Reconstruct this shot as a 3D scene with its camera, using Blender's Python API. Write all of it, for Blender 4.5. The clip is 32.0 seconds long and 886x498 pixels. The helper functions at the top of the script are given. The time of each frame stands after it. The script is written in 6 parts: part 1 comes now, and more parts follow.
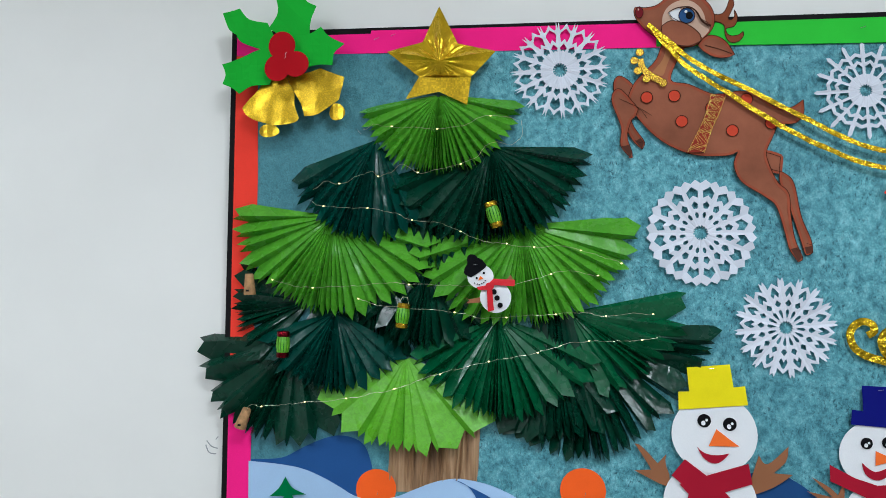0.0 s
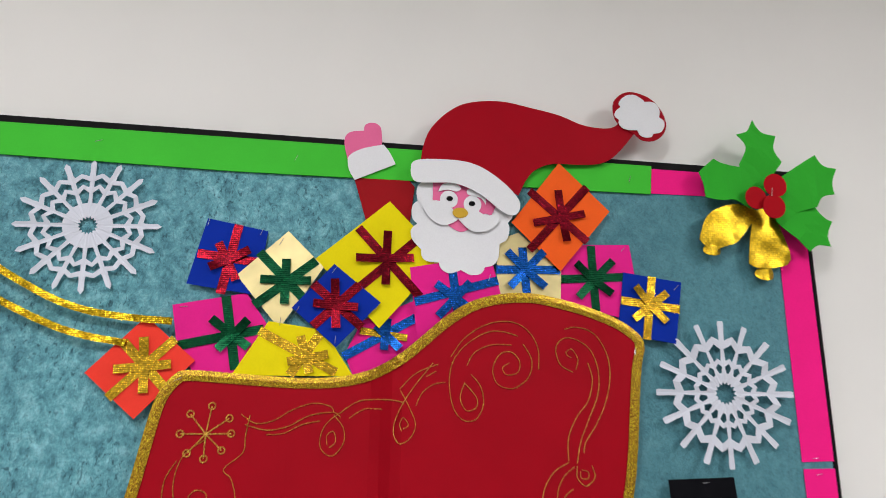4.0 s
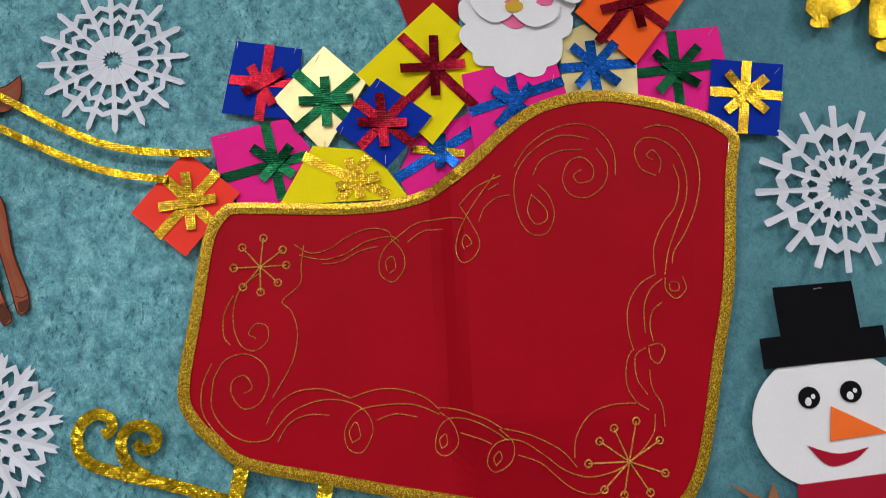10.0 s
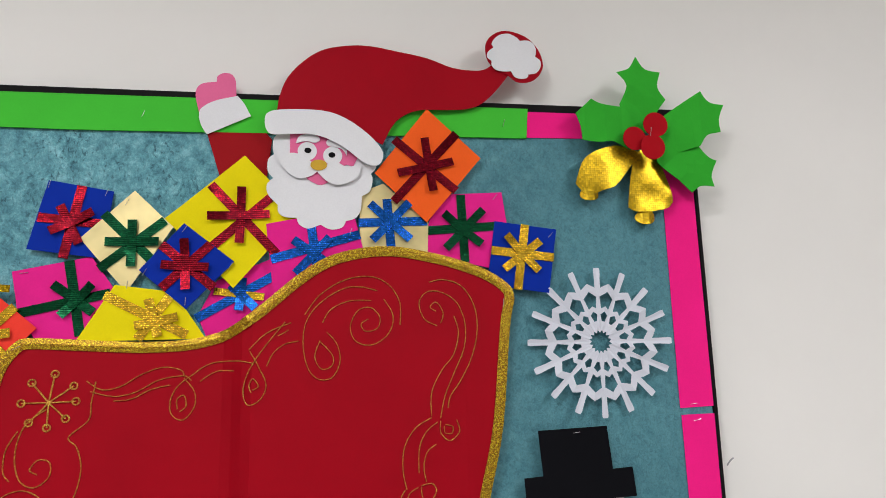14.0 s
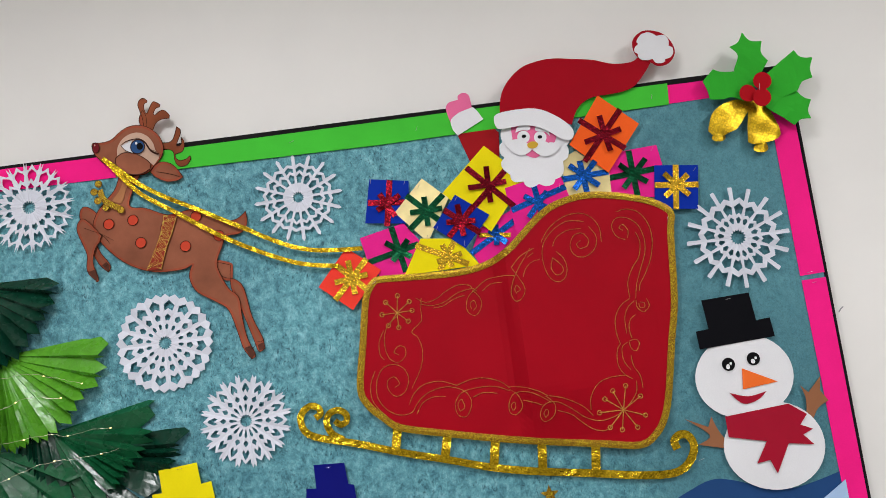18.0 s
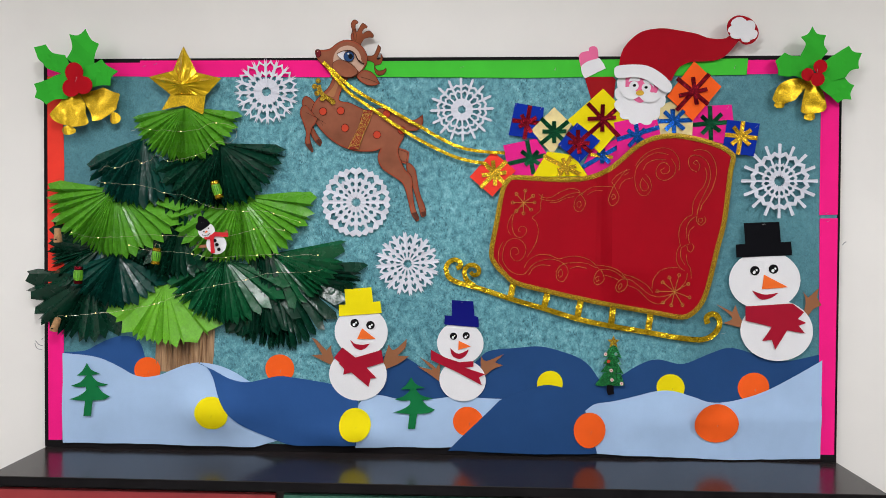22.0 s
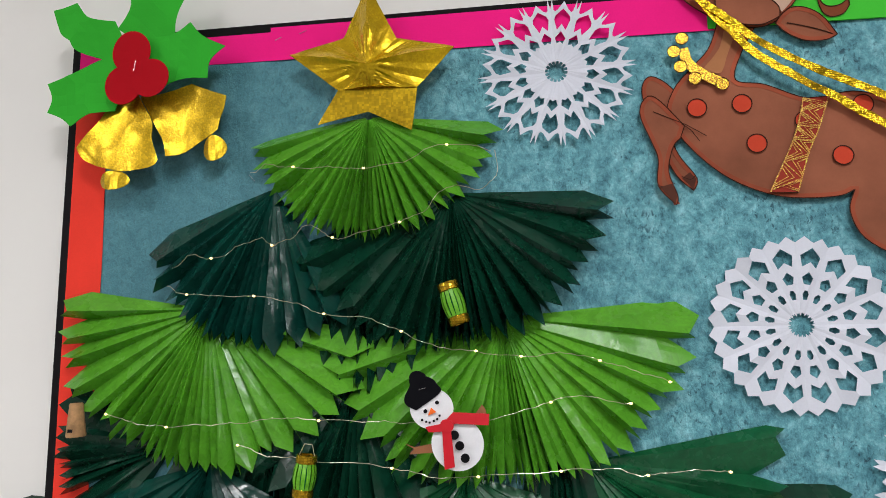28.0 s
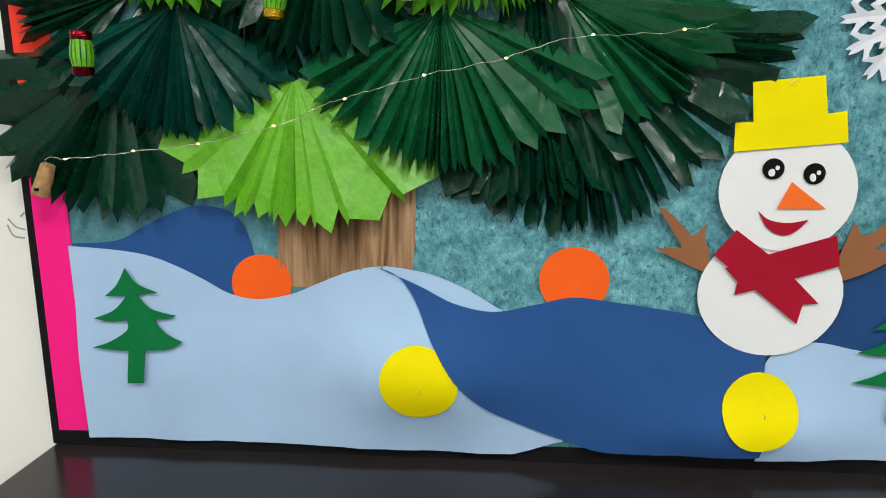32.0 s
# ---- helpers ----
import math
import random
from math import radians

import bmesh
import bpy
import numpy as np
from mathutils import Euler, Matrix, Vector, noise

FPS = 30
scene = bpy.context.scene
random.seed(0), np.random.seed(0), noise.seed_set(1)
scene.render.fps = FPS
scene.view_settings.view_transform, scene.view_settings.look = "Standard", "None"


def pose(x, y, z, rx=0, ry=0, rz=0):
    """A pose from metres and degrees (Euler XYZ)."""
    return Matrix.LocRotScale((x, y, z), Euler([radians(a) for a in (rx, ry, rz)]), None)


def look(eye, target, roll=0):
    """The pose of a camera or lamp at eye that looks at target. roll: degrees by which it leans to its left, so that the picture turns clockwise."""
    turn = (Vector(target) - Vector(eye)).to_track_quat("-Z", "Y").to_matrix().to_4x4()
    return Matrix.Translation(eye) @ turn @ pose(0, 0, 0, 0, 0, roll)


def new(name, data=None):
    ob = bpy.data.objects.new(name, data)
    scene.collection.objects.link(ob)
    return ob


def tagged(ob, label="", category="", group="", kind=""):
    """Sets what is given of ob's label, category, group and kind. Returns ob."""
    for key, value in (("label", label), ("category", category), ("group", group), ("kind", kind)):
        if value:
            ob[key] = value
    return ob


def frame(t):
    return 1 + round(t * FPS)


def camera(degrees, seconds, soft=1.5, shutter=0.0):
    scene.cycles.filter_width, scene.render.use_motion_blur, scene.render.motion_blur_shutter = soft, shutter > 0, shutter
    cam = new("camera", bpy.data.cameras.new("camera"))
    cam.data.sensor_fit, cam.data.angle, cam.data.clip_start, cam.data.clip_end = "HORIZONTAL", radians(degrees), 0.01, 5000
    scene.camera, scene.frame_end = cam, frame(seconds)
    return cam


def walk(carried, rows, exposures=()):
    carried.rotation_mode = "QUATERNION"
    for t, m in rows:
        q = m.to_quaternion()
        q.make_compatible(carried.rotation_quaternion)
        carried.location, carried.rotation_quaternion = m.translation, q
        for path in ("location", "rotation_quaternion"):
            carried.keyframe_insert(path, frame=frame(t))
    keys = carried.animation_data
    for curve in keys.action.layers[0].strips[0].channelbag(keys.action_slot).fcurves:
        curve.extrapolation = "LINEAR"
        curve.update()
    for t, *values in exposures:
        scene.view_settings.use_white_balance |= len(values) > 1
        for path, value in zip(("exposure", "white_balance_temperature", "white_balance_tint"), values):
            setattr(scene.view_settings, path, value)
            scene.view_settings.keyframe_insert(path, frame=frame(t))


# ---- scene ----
cam = camera(65.27, 32.0, soft=0.75, shutter=0.15)
PATH = [
    (0, (0.5962, -1.4421, 1.6211), (0.4063, 0.5453, 1.7394), 0.30),
    (0.5, (0.6093, -1.4973, 1.6396), (0.4859, 0.4962, 1.7446), 0.31),
    (1, (0.7364, -1.5082, 1.6389), (0.7529, 0.4846, 1.8081), 0.79),
    (1.5, (0.8473, -1.5219, 1.6762), (1.0597, 0.4552, 1.8907), 0.41),
    (2, (0.8665, -1.6512, 1.6789), (1.1585, 0.3165, 1.8857), -0.17),
    (2.5, (0.9236, -1.7053, 1.6750), (1.2761, 0.2552, 1.8538), -0.34),
    (3, (1.1760, -1.5812, 1.6911), (1.5952, 0.3630, 1.9010), -0.11),
    (3.5, (1.4243, -1.2889, 1.7279), (1.8466, 0.6422, 2.0325), 0.41),
    (4, (1.6624, -1.0192, 1.7556), (1.9559, 0.8971, 2.2473), 0.75),
    (4.5, (1.6771, -0.7740, 1.8149), (1.9125, 1.1266, 2.3912), 0.18),
    (6.5, (1.7845, -0.4971, 1.9385), (1.9966, 1.4096, 2.5039), -2.35),
    (7, (1.7861, -0.5327, 1.9869), (2.0029, 1.4015, 2.4469), -2.60),
    (7.5, (1.7856, -0.5467, 1.9942), (2.0241, 1.4103, 2.3309), -2.74),
    (8, (1.7714, -0.6480, 1.8633), (1.9870, 1.3045, 2.2393), -2.87),
    (8.5, (1.7198, -0.7679, 1.7724), (1.8831, 1.2009, 2.0844), -1.83),
    (9, (1.7111, -0.8063, 1.7627), (1.8108, 1.1684, 2.0633), -0.61),
    (9.5, (1.7171, -0.8377, 1.7359), (1.7811, 1.1409, 2.0210), -0.83),
    (10, (1.7087, -0.9051, 1.6680), (1.7582, 1.0856, 1.8545), -2.82),
    (10.5, (1.7273, -0.9486, 1.6347), (1.7552, 1.0499, 1.7059), -4.85),
    (11, (1.8278, -0.9856, 1.6023), (1.7467, 1.0126, 1.6233), -5.41),
    (11.5, (1.7985, -0.9936, 1.6209), (1.7762, 1.0062, 1.6449), -3.75),
    (12, (1.8017, -1.0137, 1.6767), (1.9175, 0.9789, 1.8026), -1.16),
    (12.5, (1.8398, -1.0214, 1.7052), (2.0723, 0.9521, 1.9317), -0.07),
    (13, (1.8792, -1.0135, 1.7246), (2.1712, 0.9433, 2.0170), -0.34),
    (13.5, (1.8874, -1.0144, 1.7571), (2.1981, 0.9280, 2.1182), -0.49),
    (14, (1.8693, -1.0117, 1.7613), (2.1699, 0.9321, 2.1236), -1.31),
    (14.5, (1.8086, -1.0318, 1.7422), (2.0242, 0.9322, 2.0524), -3.91),
    (15, (1.7062, -1.1324, 1.6953), (1.6728, 0.8560, 1.9081), -7.88),
    (15.5, (1.6552, -1.2195, 1.6900), (1.5358, 0.7591, 1.9560), -8.35),
    (17.5, (1.6144, -1.5194, 1.6922), (1.5905, 0.4696, 1.9008), -7.48),
    (18, (1.6144, -1.5305, 1.6932), (1.6128, 0.4568, 1.9188), -7.38),
    (18.5, (1.6119, -1.5454, 1.6944), (1.6059, 0.4387, 1.9460), -7.27),
    (19, (1.5939, -1.5243, 1.7007), (1.5417, 0.4598, 1.9468), -5.63),
    (19.5, (1.6048, -1.5722, 1.6850), (1.5065, 0.4162, 1.8757), -2.94),
    (20, (1.6266, -1.6562, 1.6597), (1.5159, 0.3371, 1.7801), -0.60),
    (20.5, (1.5122, -1.8109, 1.6457), (1.4423, 0.1869, 1.7064), 0.17),
    (21, (1.4793, -1.9372, 1.6349), (1.3898, 0.0605, 1.6690), 0.43),
    (21.5, (1.4305, -2.0505, 1.6253), (1.3187, -0.0537, 1.6259), 0.46),
    (22, (1.3407, -2.1313, 1.6314), (1.2563, -0.1334, 1.5984), 0.36),
    (22.5, (1.3614, -2.1538, 1.6417), (1.3056, -0.1549, 1.6033), 0.61),
    (23, (1.3549, -2.1490, 1.6408), (1.3252, -0.1495, 1.6061), 1.08),
    (23.5, (1.3339, -2.1577, 1.6460), (1.3251, -0.1580, 1.6130), 1.30),
    (24, (1.3233, -2.1742, 1.6491), (1.3295, -0.1744, 1.6177), 1.07),
    (24.5, (1.3147, -2.1677, 1.6472), (1.3172, -0.1679, 1.6174), 0.63),
    (25, (1.3031, -2.1637, 1.6503), (1.2979, -0.1640, 1.6179), 0.39),
    (25.5, (1.1998, -2.0619, 1.6413), (1.1293, -0.0632, 1.6451), -0.15),
    (26, (1.1486, -1.8354, 1.6326), (0.9578, 0.1552, 1.6696), -0.66),
    (26.5, (0.9865, -1.4622, 1.6424), (0.7054, 0.5122, 1.7940), -1.16),
    (28.5, (0.6552, -0.8700, 1.7515), (0.3775, 1.0892, 2.0416), -0.83),
    (29, (0.6582, -0.8673, 1.8127), (0.3844, 1.0983, 2.0609), -1.03),
    (29.5, (0.6614, -0.8736, 1.9044), (0.4442, 1.1112, 2.0211), -1.18),
    (30, (0.6512, -0.8705, 1.8773), (0.4129, 1.1152, 1.8849), -0.33),
    (30.5, (0.6280, -0.8856, 1.6908), (0.3779, 1.0896, 1.5016), 0.05),
    (31, (0.6245, -0.9055, 1.5441), (0.3873, 1.0737, 1.3810), 0.39),
    (31.5, (0.6368, -0.9019, 1.4639), (0.3944, 1.0586, 1.1516), 0.07),
    (32, (0.6532, -0.8976, 1.4335), (0.4754, 1.0580, 1.0538), -0.43),
]
EXPOSURES = [(0, -0.1, 5800, 2), (0.5, -0.1, 6200, 6), (1, -0.08, 6500, 10), (2, 0.0, 6500, 10), (4, -0.08, 6500, 10), (7, 0.02, 6500, 10), (9, -0.25, 6500, 10),
             (10, -0.22, 6500, 10), (11, -0.12, 6500, 10), (12, -0.15, 6600, 10), (15, -0.1, 6500, 10), (19, -0.05, 6500, 10), (24, 0.0, 6500, 10),
             (29, -0.1, 6500, 10), (30, 0.0, 6500, 10), (30.5, 0.1, 6500, 8), (31, 0.06, 6500, 5), (32, 0.08, 6700, 2)]
walk(cam, [(t, look(eye, target, roll)) for t, eye, target, roll in PATH], EXPOSURES)

# ---- light: white ceiling panels of a classroom ----
world = bpy.data.worlds.new("world")
scene.world = world
world.use_nodes = True
world.node_tree.nodes["Background"].inputs[0].default_value = (0.8, 0.9, 1.0, 1)
world.node_tree.nodes["Background"].inputs[1].default_value = 0.03
PANELS = [(-1.3, -1.7), (1.1, -1.7), (3.5, -1.7), (-1.3, -3.9), (1.1, -3.9), (3.5, -3.9)]
PANEL_WATTS = 31
CEIL = 2.95
for lx, ly in PANELS:
    lamp = bpy.data.lights.new("panel_lamp", "AREA")
    lamp.shape, lamp.size, lamp.size_y = "RECTANGLE", 0.56, 0.56
    lamp.energy, lamp.color = PANEL_WATTS, (0.985, 0.985, 1.01)
    new("panel_lamp", lamp).matrix_world = pose(lx, ly, CEIL - 0.03)

# ---- materials ----


def material(name):
    m = bpy.data.materials.new(name)
    m.use_nodes = True
    n, l = m.node_tree.nodes, m.node_tree.links
    return m, n, l, n["Principled BSDF"]


def coords(n, l, scale=1.0):
    g = n.new("ShaderNodeNewGeometry")
    if scale == 1.0:
        return g.outputs["Position"]
    v = n.new("ShaderNodeVectorMath")
    v.operation = "SCALE"
    v.inputs[3].default_value = scale
    l.new(g.outputs["Position"], v.inputs[0])
    return v.outputs[0]


def noise_tex(n, l, scale, detail=4.0, rough=0.55, distort=0.0):
    t = n.new("ShaderNodeTexNoise")
    t.inputs["Scale"].default_value, t.inputs["Detail"].default_value = scale, detail
    t.inputs["Roughness"].default_value, t.inputs["Distortion"].default_value = rough, distort
    l.new(coords(n, l), t.inputs["Vector"])
    return t.outputs["Fac"]


def ramp(n, l, fac, stops):
    r = n.new("ShaderNodeValToRGB")
    while len(r.color_ramp.elements) < len(stops):
        r.color_ramp.elements.new(0.5)
    for e, (p, c) in zip(r.color_ramp.elements, stops):
        e.position, e.color = p, (*c, 1)
    l.new(fac, r.inputs[0])
    return r.outputs[0]


def mixed(n, l, fac, a, b, mode="MIX"):
    m = n.new("ShaderNodeMix")
    m.data_type, m.blend_type = "RGBA", mode
    for sock, v in ((m.inputs[0], fac), (m.inputs[6], a), (m.inputs[7], b)):
        if hasattr(v, "is_output"):
            l.new(v, sock)
        elif isinstance(v, float):
            sock.default_value = v
        else:
            sock.default_value = (*v, 1)
    return m.outputs[2]


def bump(n, l, height, strength, dist, normal=None):
    b = n.new("ShaderNodeBump")
    b.inputs["Strength"].default_value, b.inputs["Distance"].default_value = strength, dist
    l.new(height, b.inputs["Height"])
    if normal:
        l.new(normal, b.inputs["Normal"])
    return b.outputs[0]


def paper_mat(name, rgb, rough=0.7, vary=0.06, fibre=0.05, sheen=0.06):
    """Coloured craft paper: faint mottling, fine fibre relief and a few soft dents."""
    m, n, l, p = material(name)
    lo, hi = tuple(c * (1 - vary) for c in rgb), tuple(min(1, c * (1 + vary)) for c in rgb)
    col = ramp(n, l, noise_tex(n, l, 9.0, 5.0), [(0.3, lo), (0.7, hi)])
    grain = ramp(n, l, noise_tex(n, l, 420.0, 2.0), [(0.35, (0.97,) * 3), (0.65, (1.0,) * 3)])
    l.new(mixed(n, l, 1.0, col, grain, "MULTIPLY"), p.inputs["Base Color"])
    p.inputs["Roughness"].default_value = rough
    p.inputs["Specular IOR Level"].default_value = sheen
    nb = bump(n, l, noise_tex(n, l, 14.0, 2.0), 0.25, 0.004)
    l.new(bump(n, l, noise_tex(n, l, 600.0, 2.0), fibre, 0.0006, nb), p.inputs["Normal"])
    return m


def foil_mat(name, rgb, rough=0.28, crinkle=0.5, grid=0.0, scale=70.0, metal=1.0, deep=0.004, cell=250.0, even=0.08):
    """Metallic foil: crumpled relief, and embossed cells that each catch the light their own way, partly by painted
    brightness (prism tape, pebbled foil).
    """
    m, n, l, p = material(name)
    dark = tuple(c * 0.72 for c in rgb)
    col = ramp(n, l, noise_tex(n, l, scale * 0.7, 3.0), [(0.35, dark), (0.65, rgb)])
    p.inputs["Metallic"].default_value = metal
    p.inputs["Roughness"].default_value = rough
    nb = bump(n, l, noise_tex(n, l, scale, 3.0, 0.5, 0.6), crinkle, deep)
    if grid:
        v = n.new("ShaderNodeTexVoronoi")
        v.inputs["Scale"].default_value, v.inputs["Randomness"].default_value = cell, even
        l.new(coords(n, l), v.inputs["Vector"])
        s = n.new("ShaderNodeSeparateColor")
        l.new(v.outputs["Color"], s.inputs[0])
        nb = bump(n, l, s.outputs[0], min(1.0, grid * 0.8), 0.0009, bump(n, l, v.outputs["Distance"], grid, 0.0012, nb))
        # cell sparkle painted in: base colour dimmed or brightened at random per cell
        col = mixed(n, l, min(1.0, grid * 1.6), col, mixed(n, l, 1.0, col, ramp(n, l, s.outputs[1], [(0.2, (0.45,) * 3), (0.6, (1.0,) * 3), (0.95, (1.75,) * 3)]), "MULTIPLY"))
    l.new(col, p.inputs["Base Color"])
    l.new(nb, p.inputs["Normal"])
    return m


def glitter_mat(name, rgb, dark, metal=0.6):
    m, n, l, p = material(name)
    v = n.new("ShaderNodeTexVoronoi")
    v.inputs["Scale"].default_value = 1000.0
    l.new(coords(n, l), v.inputs["Vector"])
    s = n.new("ShaderNodeSeparateColor")
    l.new(v.outputs["Color"], s.inputs[0])
    # sparkle put into the colour: the last stop brightens a few flakes
    l.new(ramp(n, l, s.outputs[0], [(0.15, dark), (0.75, rgb), (0.97, tuple(min(1, c * 2.2) for c in rgb))]), p.inputs["Base Color"])
    p.inputs["Metallic"].default_value, p.inputs["Roughness"].default_value = metal, 0.36
    l.new(bump(n, l, s.outputs[1], 1.0, 0.0022), p.inputs["Normal"])
    return m


def plain_mat(name, rgb, rough=0.5, metal=0.0, scale=30.0, vary=0.1, relief=0.1):
    m, n, l, p = material(name)
    l.new(ramp(n, l, noise_tex(n, l, scale, 4.0), [(0.3, tuple(c * (1 - vary) for c in rgb)), (0.7, tuple(min(1, c * (1 + vary)) for c in rgb))]), p.inputs["Base Color"])
    p.inputs["Roughness"].default_value, p.inputs["Metallic"].default_value = rough, metal
    l.new(bump(n, l, noise_tex(n, l, scale * 8, 3.0), relief, 0.002), p.inputs["Normal"])
    return m


def velvet_mat():
    """Crushed teal velvet: streaky pile, darker and lighter where it is brushed apart."""
    m, n, l, p = material("teal_velvet")
    big = noise_tex(n, l, 3.2, 3.0, 0.6)
    mp = n.new("ShaderNodeMapping")
    mp.inputs["Scale"].default_value, mp.inputs["Rotation"].default_value = (1.0, 1.0, 0.9), (0, 0.6, 0)
    l.new(coords(n, l), mp.inputs[0])
    t1 = n.new("ShaderNodeTexNoise")
    t1.inputs["Scale"].default_value, t1.inputs["Detail"].default_value, t1.inputs["Roughness"].default_value, t1.inputs["Distortion"].default_value = 46.0, 7.0, 0.74, 0.25
    l.new(mp.outputs[0], t1.inputs["Vector"])
    streak = t1.outputs["Fac"]
    fine = noise_tex(n, l, 150.0, 4.0, 0.75, 1.2)
    # the pile is crushed over the middle of the board and lies smooth towards both ends; sheen is painted in as a
    # lighter middle
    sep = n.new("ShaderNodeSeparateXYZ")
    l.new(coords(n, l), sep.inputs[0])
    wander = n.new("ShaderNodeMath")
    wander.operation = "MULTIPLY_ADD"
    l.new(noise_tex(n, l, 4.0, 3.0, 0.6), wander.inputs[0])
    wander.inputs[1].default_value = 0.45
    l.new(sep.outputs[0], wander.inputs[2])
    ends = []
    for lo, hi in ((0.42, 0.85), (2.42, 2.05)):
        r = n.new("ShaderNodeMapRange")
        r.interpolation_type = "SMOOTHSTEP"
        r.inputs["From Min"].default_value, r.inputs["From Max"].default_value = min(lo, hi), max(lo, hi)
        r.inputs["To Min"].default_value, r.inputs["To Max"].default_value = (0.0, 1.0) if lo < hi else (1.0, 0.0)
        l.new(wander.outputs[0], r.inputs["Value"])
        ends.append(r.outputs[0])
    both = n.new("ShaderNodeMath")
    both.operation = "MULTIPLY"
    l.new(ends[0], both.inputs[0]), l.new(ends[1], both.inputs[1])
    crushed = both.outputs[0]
    rough_bright_pile = ramp(n, l, streak, [(0.37, (0.054, 0.190, 0.236)), (0.50, (0.126, 0.358, 0.418)), (0.63, (0.240, 0.525, 0.585))])
    smooth_dim_pile = ramp(n, l, streak, [(0.30, (0.060, 0.195, 0.240)), (0.70, (0.105, 0.285, 0.335))])
    base = mixed(n, l, crushed, smooth_dim_pile, rough_bright_pile)
    mq = n.new("ShaderNodeMapping")
    mq.inputs["Scale"].default_value, mq.inputs["Rotation"].default_value = (1.0, 1.0, 0.58), (0, -0.45, 0)
    l.new(coords(n, l), mq.inputs[0])
    t2 = n.new("ShaderNodeTexNoise")
    t2.inputs["Scale"].default_value, t2.inputs["Detail"].default_value, t2.inputs["Roughness"].default_value, t2.inputs["Distortion"].default_value = 175.0, 4.0, 0.65, 0.7
    l.new(mq.outputs[0], t2.inputs["Vector"])
    patchy = noise_tex(n, l, 11.0, 4.0, 0.65)
    nicks = ramp(n, l, t2.outputs["Fac"], [(0.36, (0.24, 0.31, 0.35)), (0.45, (1.0, 1.0, 1.0))])
    # glints put into the base colour of the pile
    glints = ramp(n, l, t2.outputs["Fac"], [(0.56, (1.0, 1.0, 1.0)), (0.66, (1.45, 1.36, 1.32))])
    nicks = mixed(n, l, ramp(n, l, patchy, [(0.41, (0.15,) * 3), (0.57, (1.0,) * 3)]), (1.0, 1.0, 1.0), mixed(n, l, 1.0, nicks, glints, "MULTIPLY"))
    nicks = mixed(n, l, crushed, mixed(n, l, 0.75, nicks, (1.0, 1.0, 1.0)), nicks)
    tone = ramp(n, l, big, [(0.3, (0.74, 0.78, 0.80)), (0.7, (1.12, 1.10, 1.08))])
    flecks = ramp(n, l, fine, [(0.38, (0.78, 0.80, 0.82)), (0.58, (1.08, 1.08, 1.08))])
    col = mixed(n, l, 1.0, mixed(n, l, 1.0, base, tone, "MULTIPLY"), flecks, "MULTIPLY")
    col = mixed(n, l, 1.0, col, nicks, "MULTIPLY")
    l.new(col, p.inputs["Base Color"])
    p.inputs["Roughness"].default_value = 0.5
    p.inputs["Sheen Weight"].default_value = 0.2
    p.inputs["Sheen Roughness"].default_value = 0.4
    p.inputs["Sheen Tint"].default_value = (0.5, 0.8, 0.85, 1)
    p.inputs["Specular IOR Level"].default_value = 0.6
    p.inputs["Specular Tint"].default_value = (0.6, 0.95, 1.0, 1)
    l.new(bump(n, l, fine, 0.45, 0.002, bump(n, l, t2.outputs["Fac"], 0.4, 0.003, bump(n, l, streak, 0.5, 0.006))), p.inputs["Normal"])
    return m


def crepe_mat(name, rgb, dark, rough=0.3):
    """Glazed kite paper: slightly translucent, with sharp crumple highlights."""
    m, n, l, p = material(name)
    col = ramp(n, l, noise_tex(n, l, 16.0, 4.0), [(0.3, dark), (0.7, rgb)])
    scuff = ramp(n, l, noise_tex(n, l, 90.0, 5.0, 0.7, 1.5), [(0.35, (0.78,) * 3), (0.6, (1.08,) * 3)])
    l.new(mixed(n, l, 1.0, col, scuff, "MULTIPLY"), p.inputs["Base Color"])
    l.new(ramp(n, l, noise_tex(n, l, 26.0, 4.0), [(0.35, (rough * 0.6,) * 3), (0.7, (rough * 1.25,) * 3)]), p.inputs["Roughness"])
    p.inputs["Specular IOR Level"].default_value = 0.5
    dents = bump(n, l, noise_tex(n, l, 15.0, 2.0, 0.45, 0.8), 0.55, 0.009)
    l.new(bump(n, l, noise_tex(n, l, 85.0, 3.0, 0.6, 1.0), 0.05, 0.003, dents), p.inputs["Normal"])
    t = n.new("ShaderNodeBsdfTranslucent")
    t.inputs[0].default_value = (*rgb, 1)
    mx = n.new("ShaderNodeMixShader")
    mx.inputs[0].default_value = 0.18 if rgb[1] > 0.3 else 0.08
    l.new(p.outputs[0], mx.inputs[1]), l.new(t.outputs[0], mx.inputs[2])
    l.new(mx.outputs[0], n["Material Output"].inputs[0])
    return m


def wood_paper_mat():
    """Wood-grain print paper in tan with darker upright streaks."""
    m, n, l, p = material("wood_print")
    mp = n.new("ShaderNodeMapping")
    mp.inputs["Scale"].default_value = (26.0, 26.0, 1.6)
    l.new(coords(n, l), mp.inputs[0])
    t = n.new("ShaderNodeTexNoise")
    t.inputs["Scale"].default_value, t.inputs["Detail"].default_value, t.inputs["Distortion"].default_value = 3.0, 6.0, 0.5
    l.new(mp.outputs[0], t.inputs["Vector"])
    l.new(ramp(n, l, t.outputs["Fac"], [(0.32, (0.10, 0.050, 0.022)), (0.48, (0.30, 0.17, 0.085)), (0.68, (0.50, 0.32, 0.18))]), p.inputs["Base Color"])
    p.inputs["Roughness"].default_value = 0.55
    return m


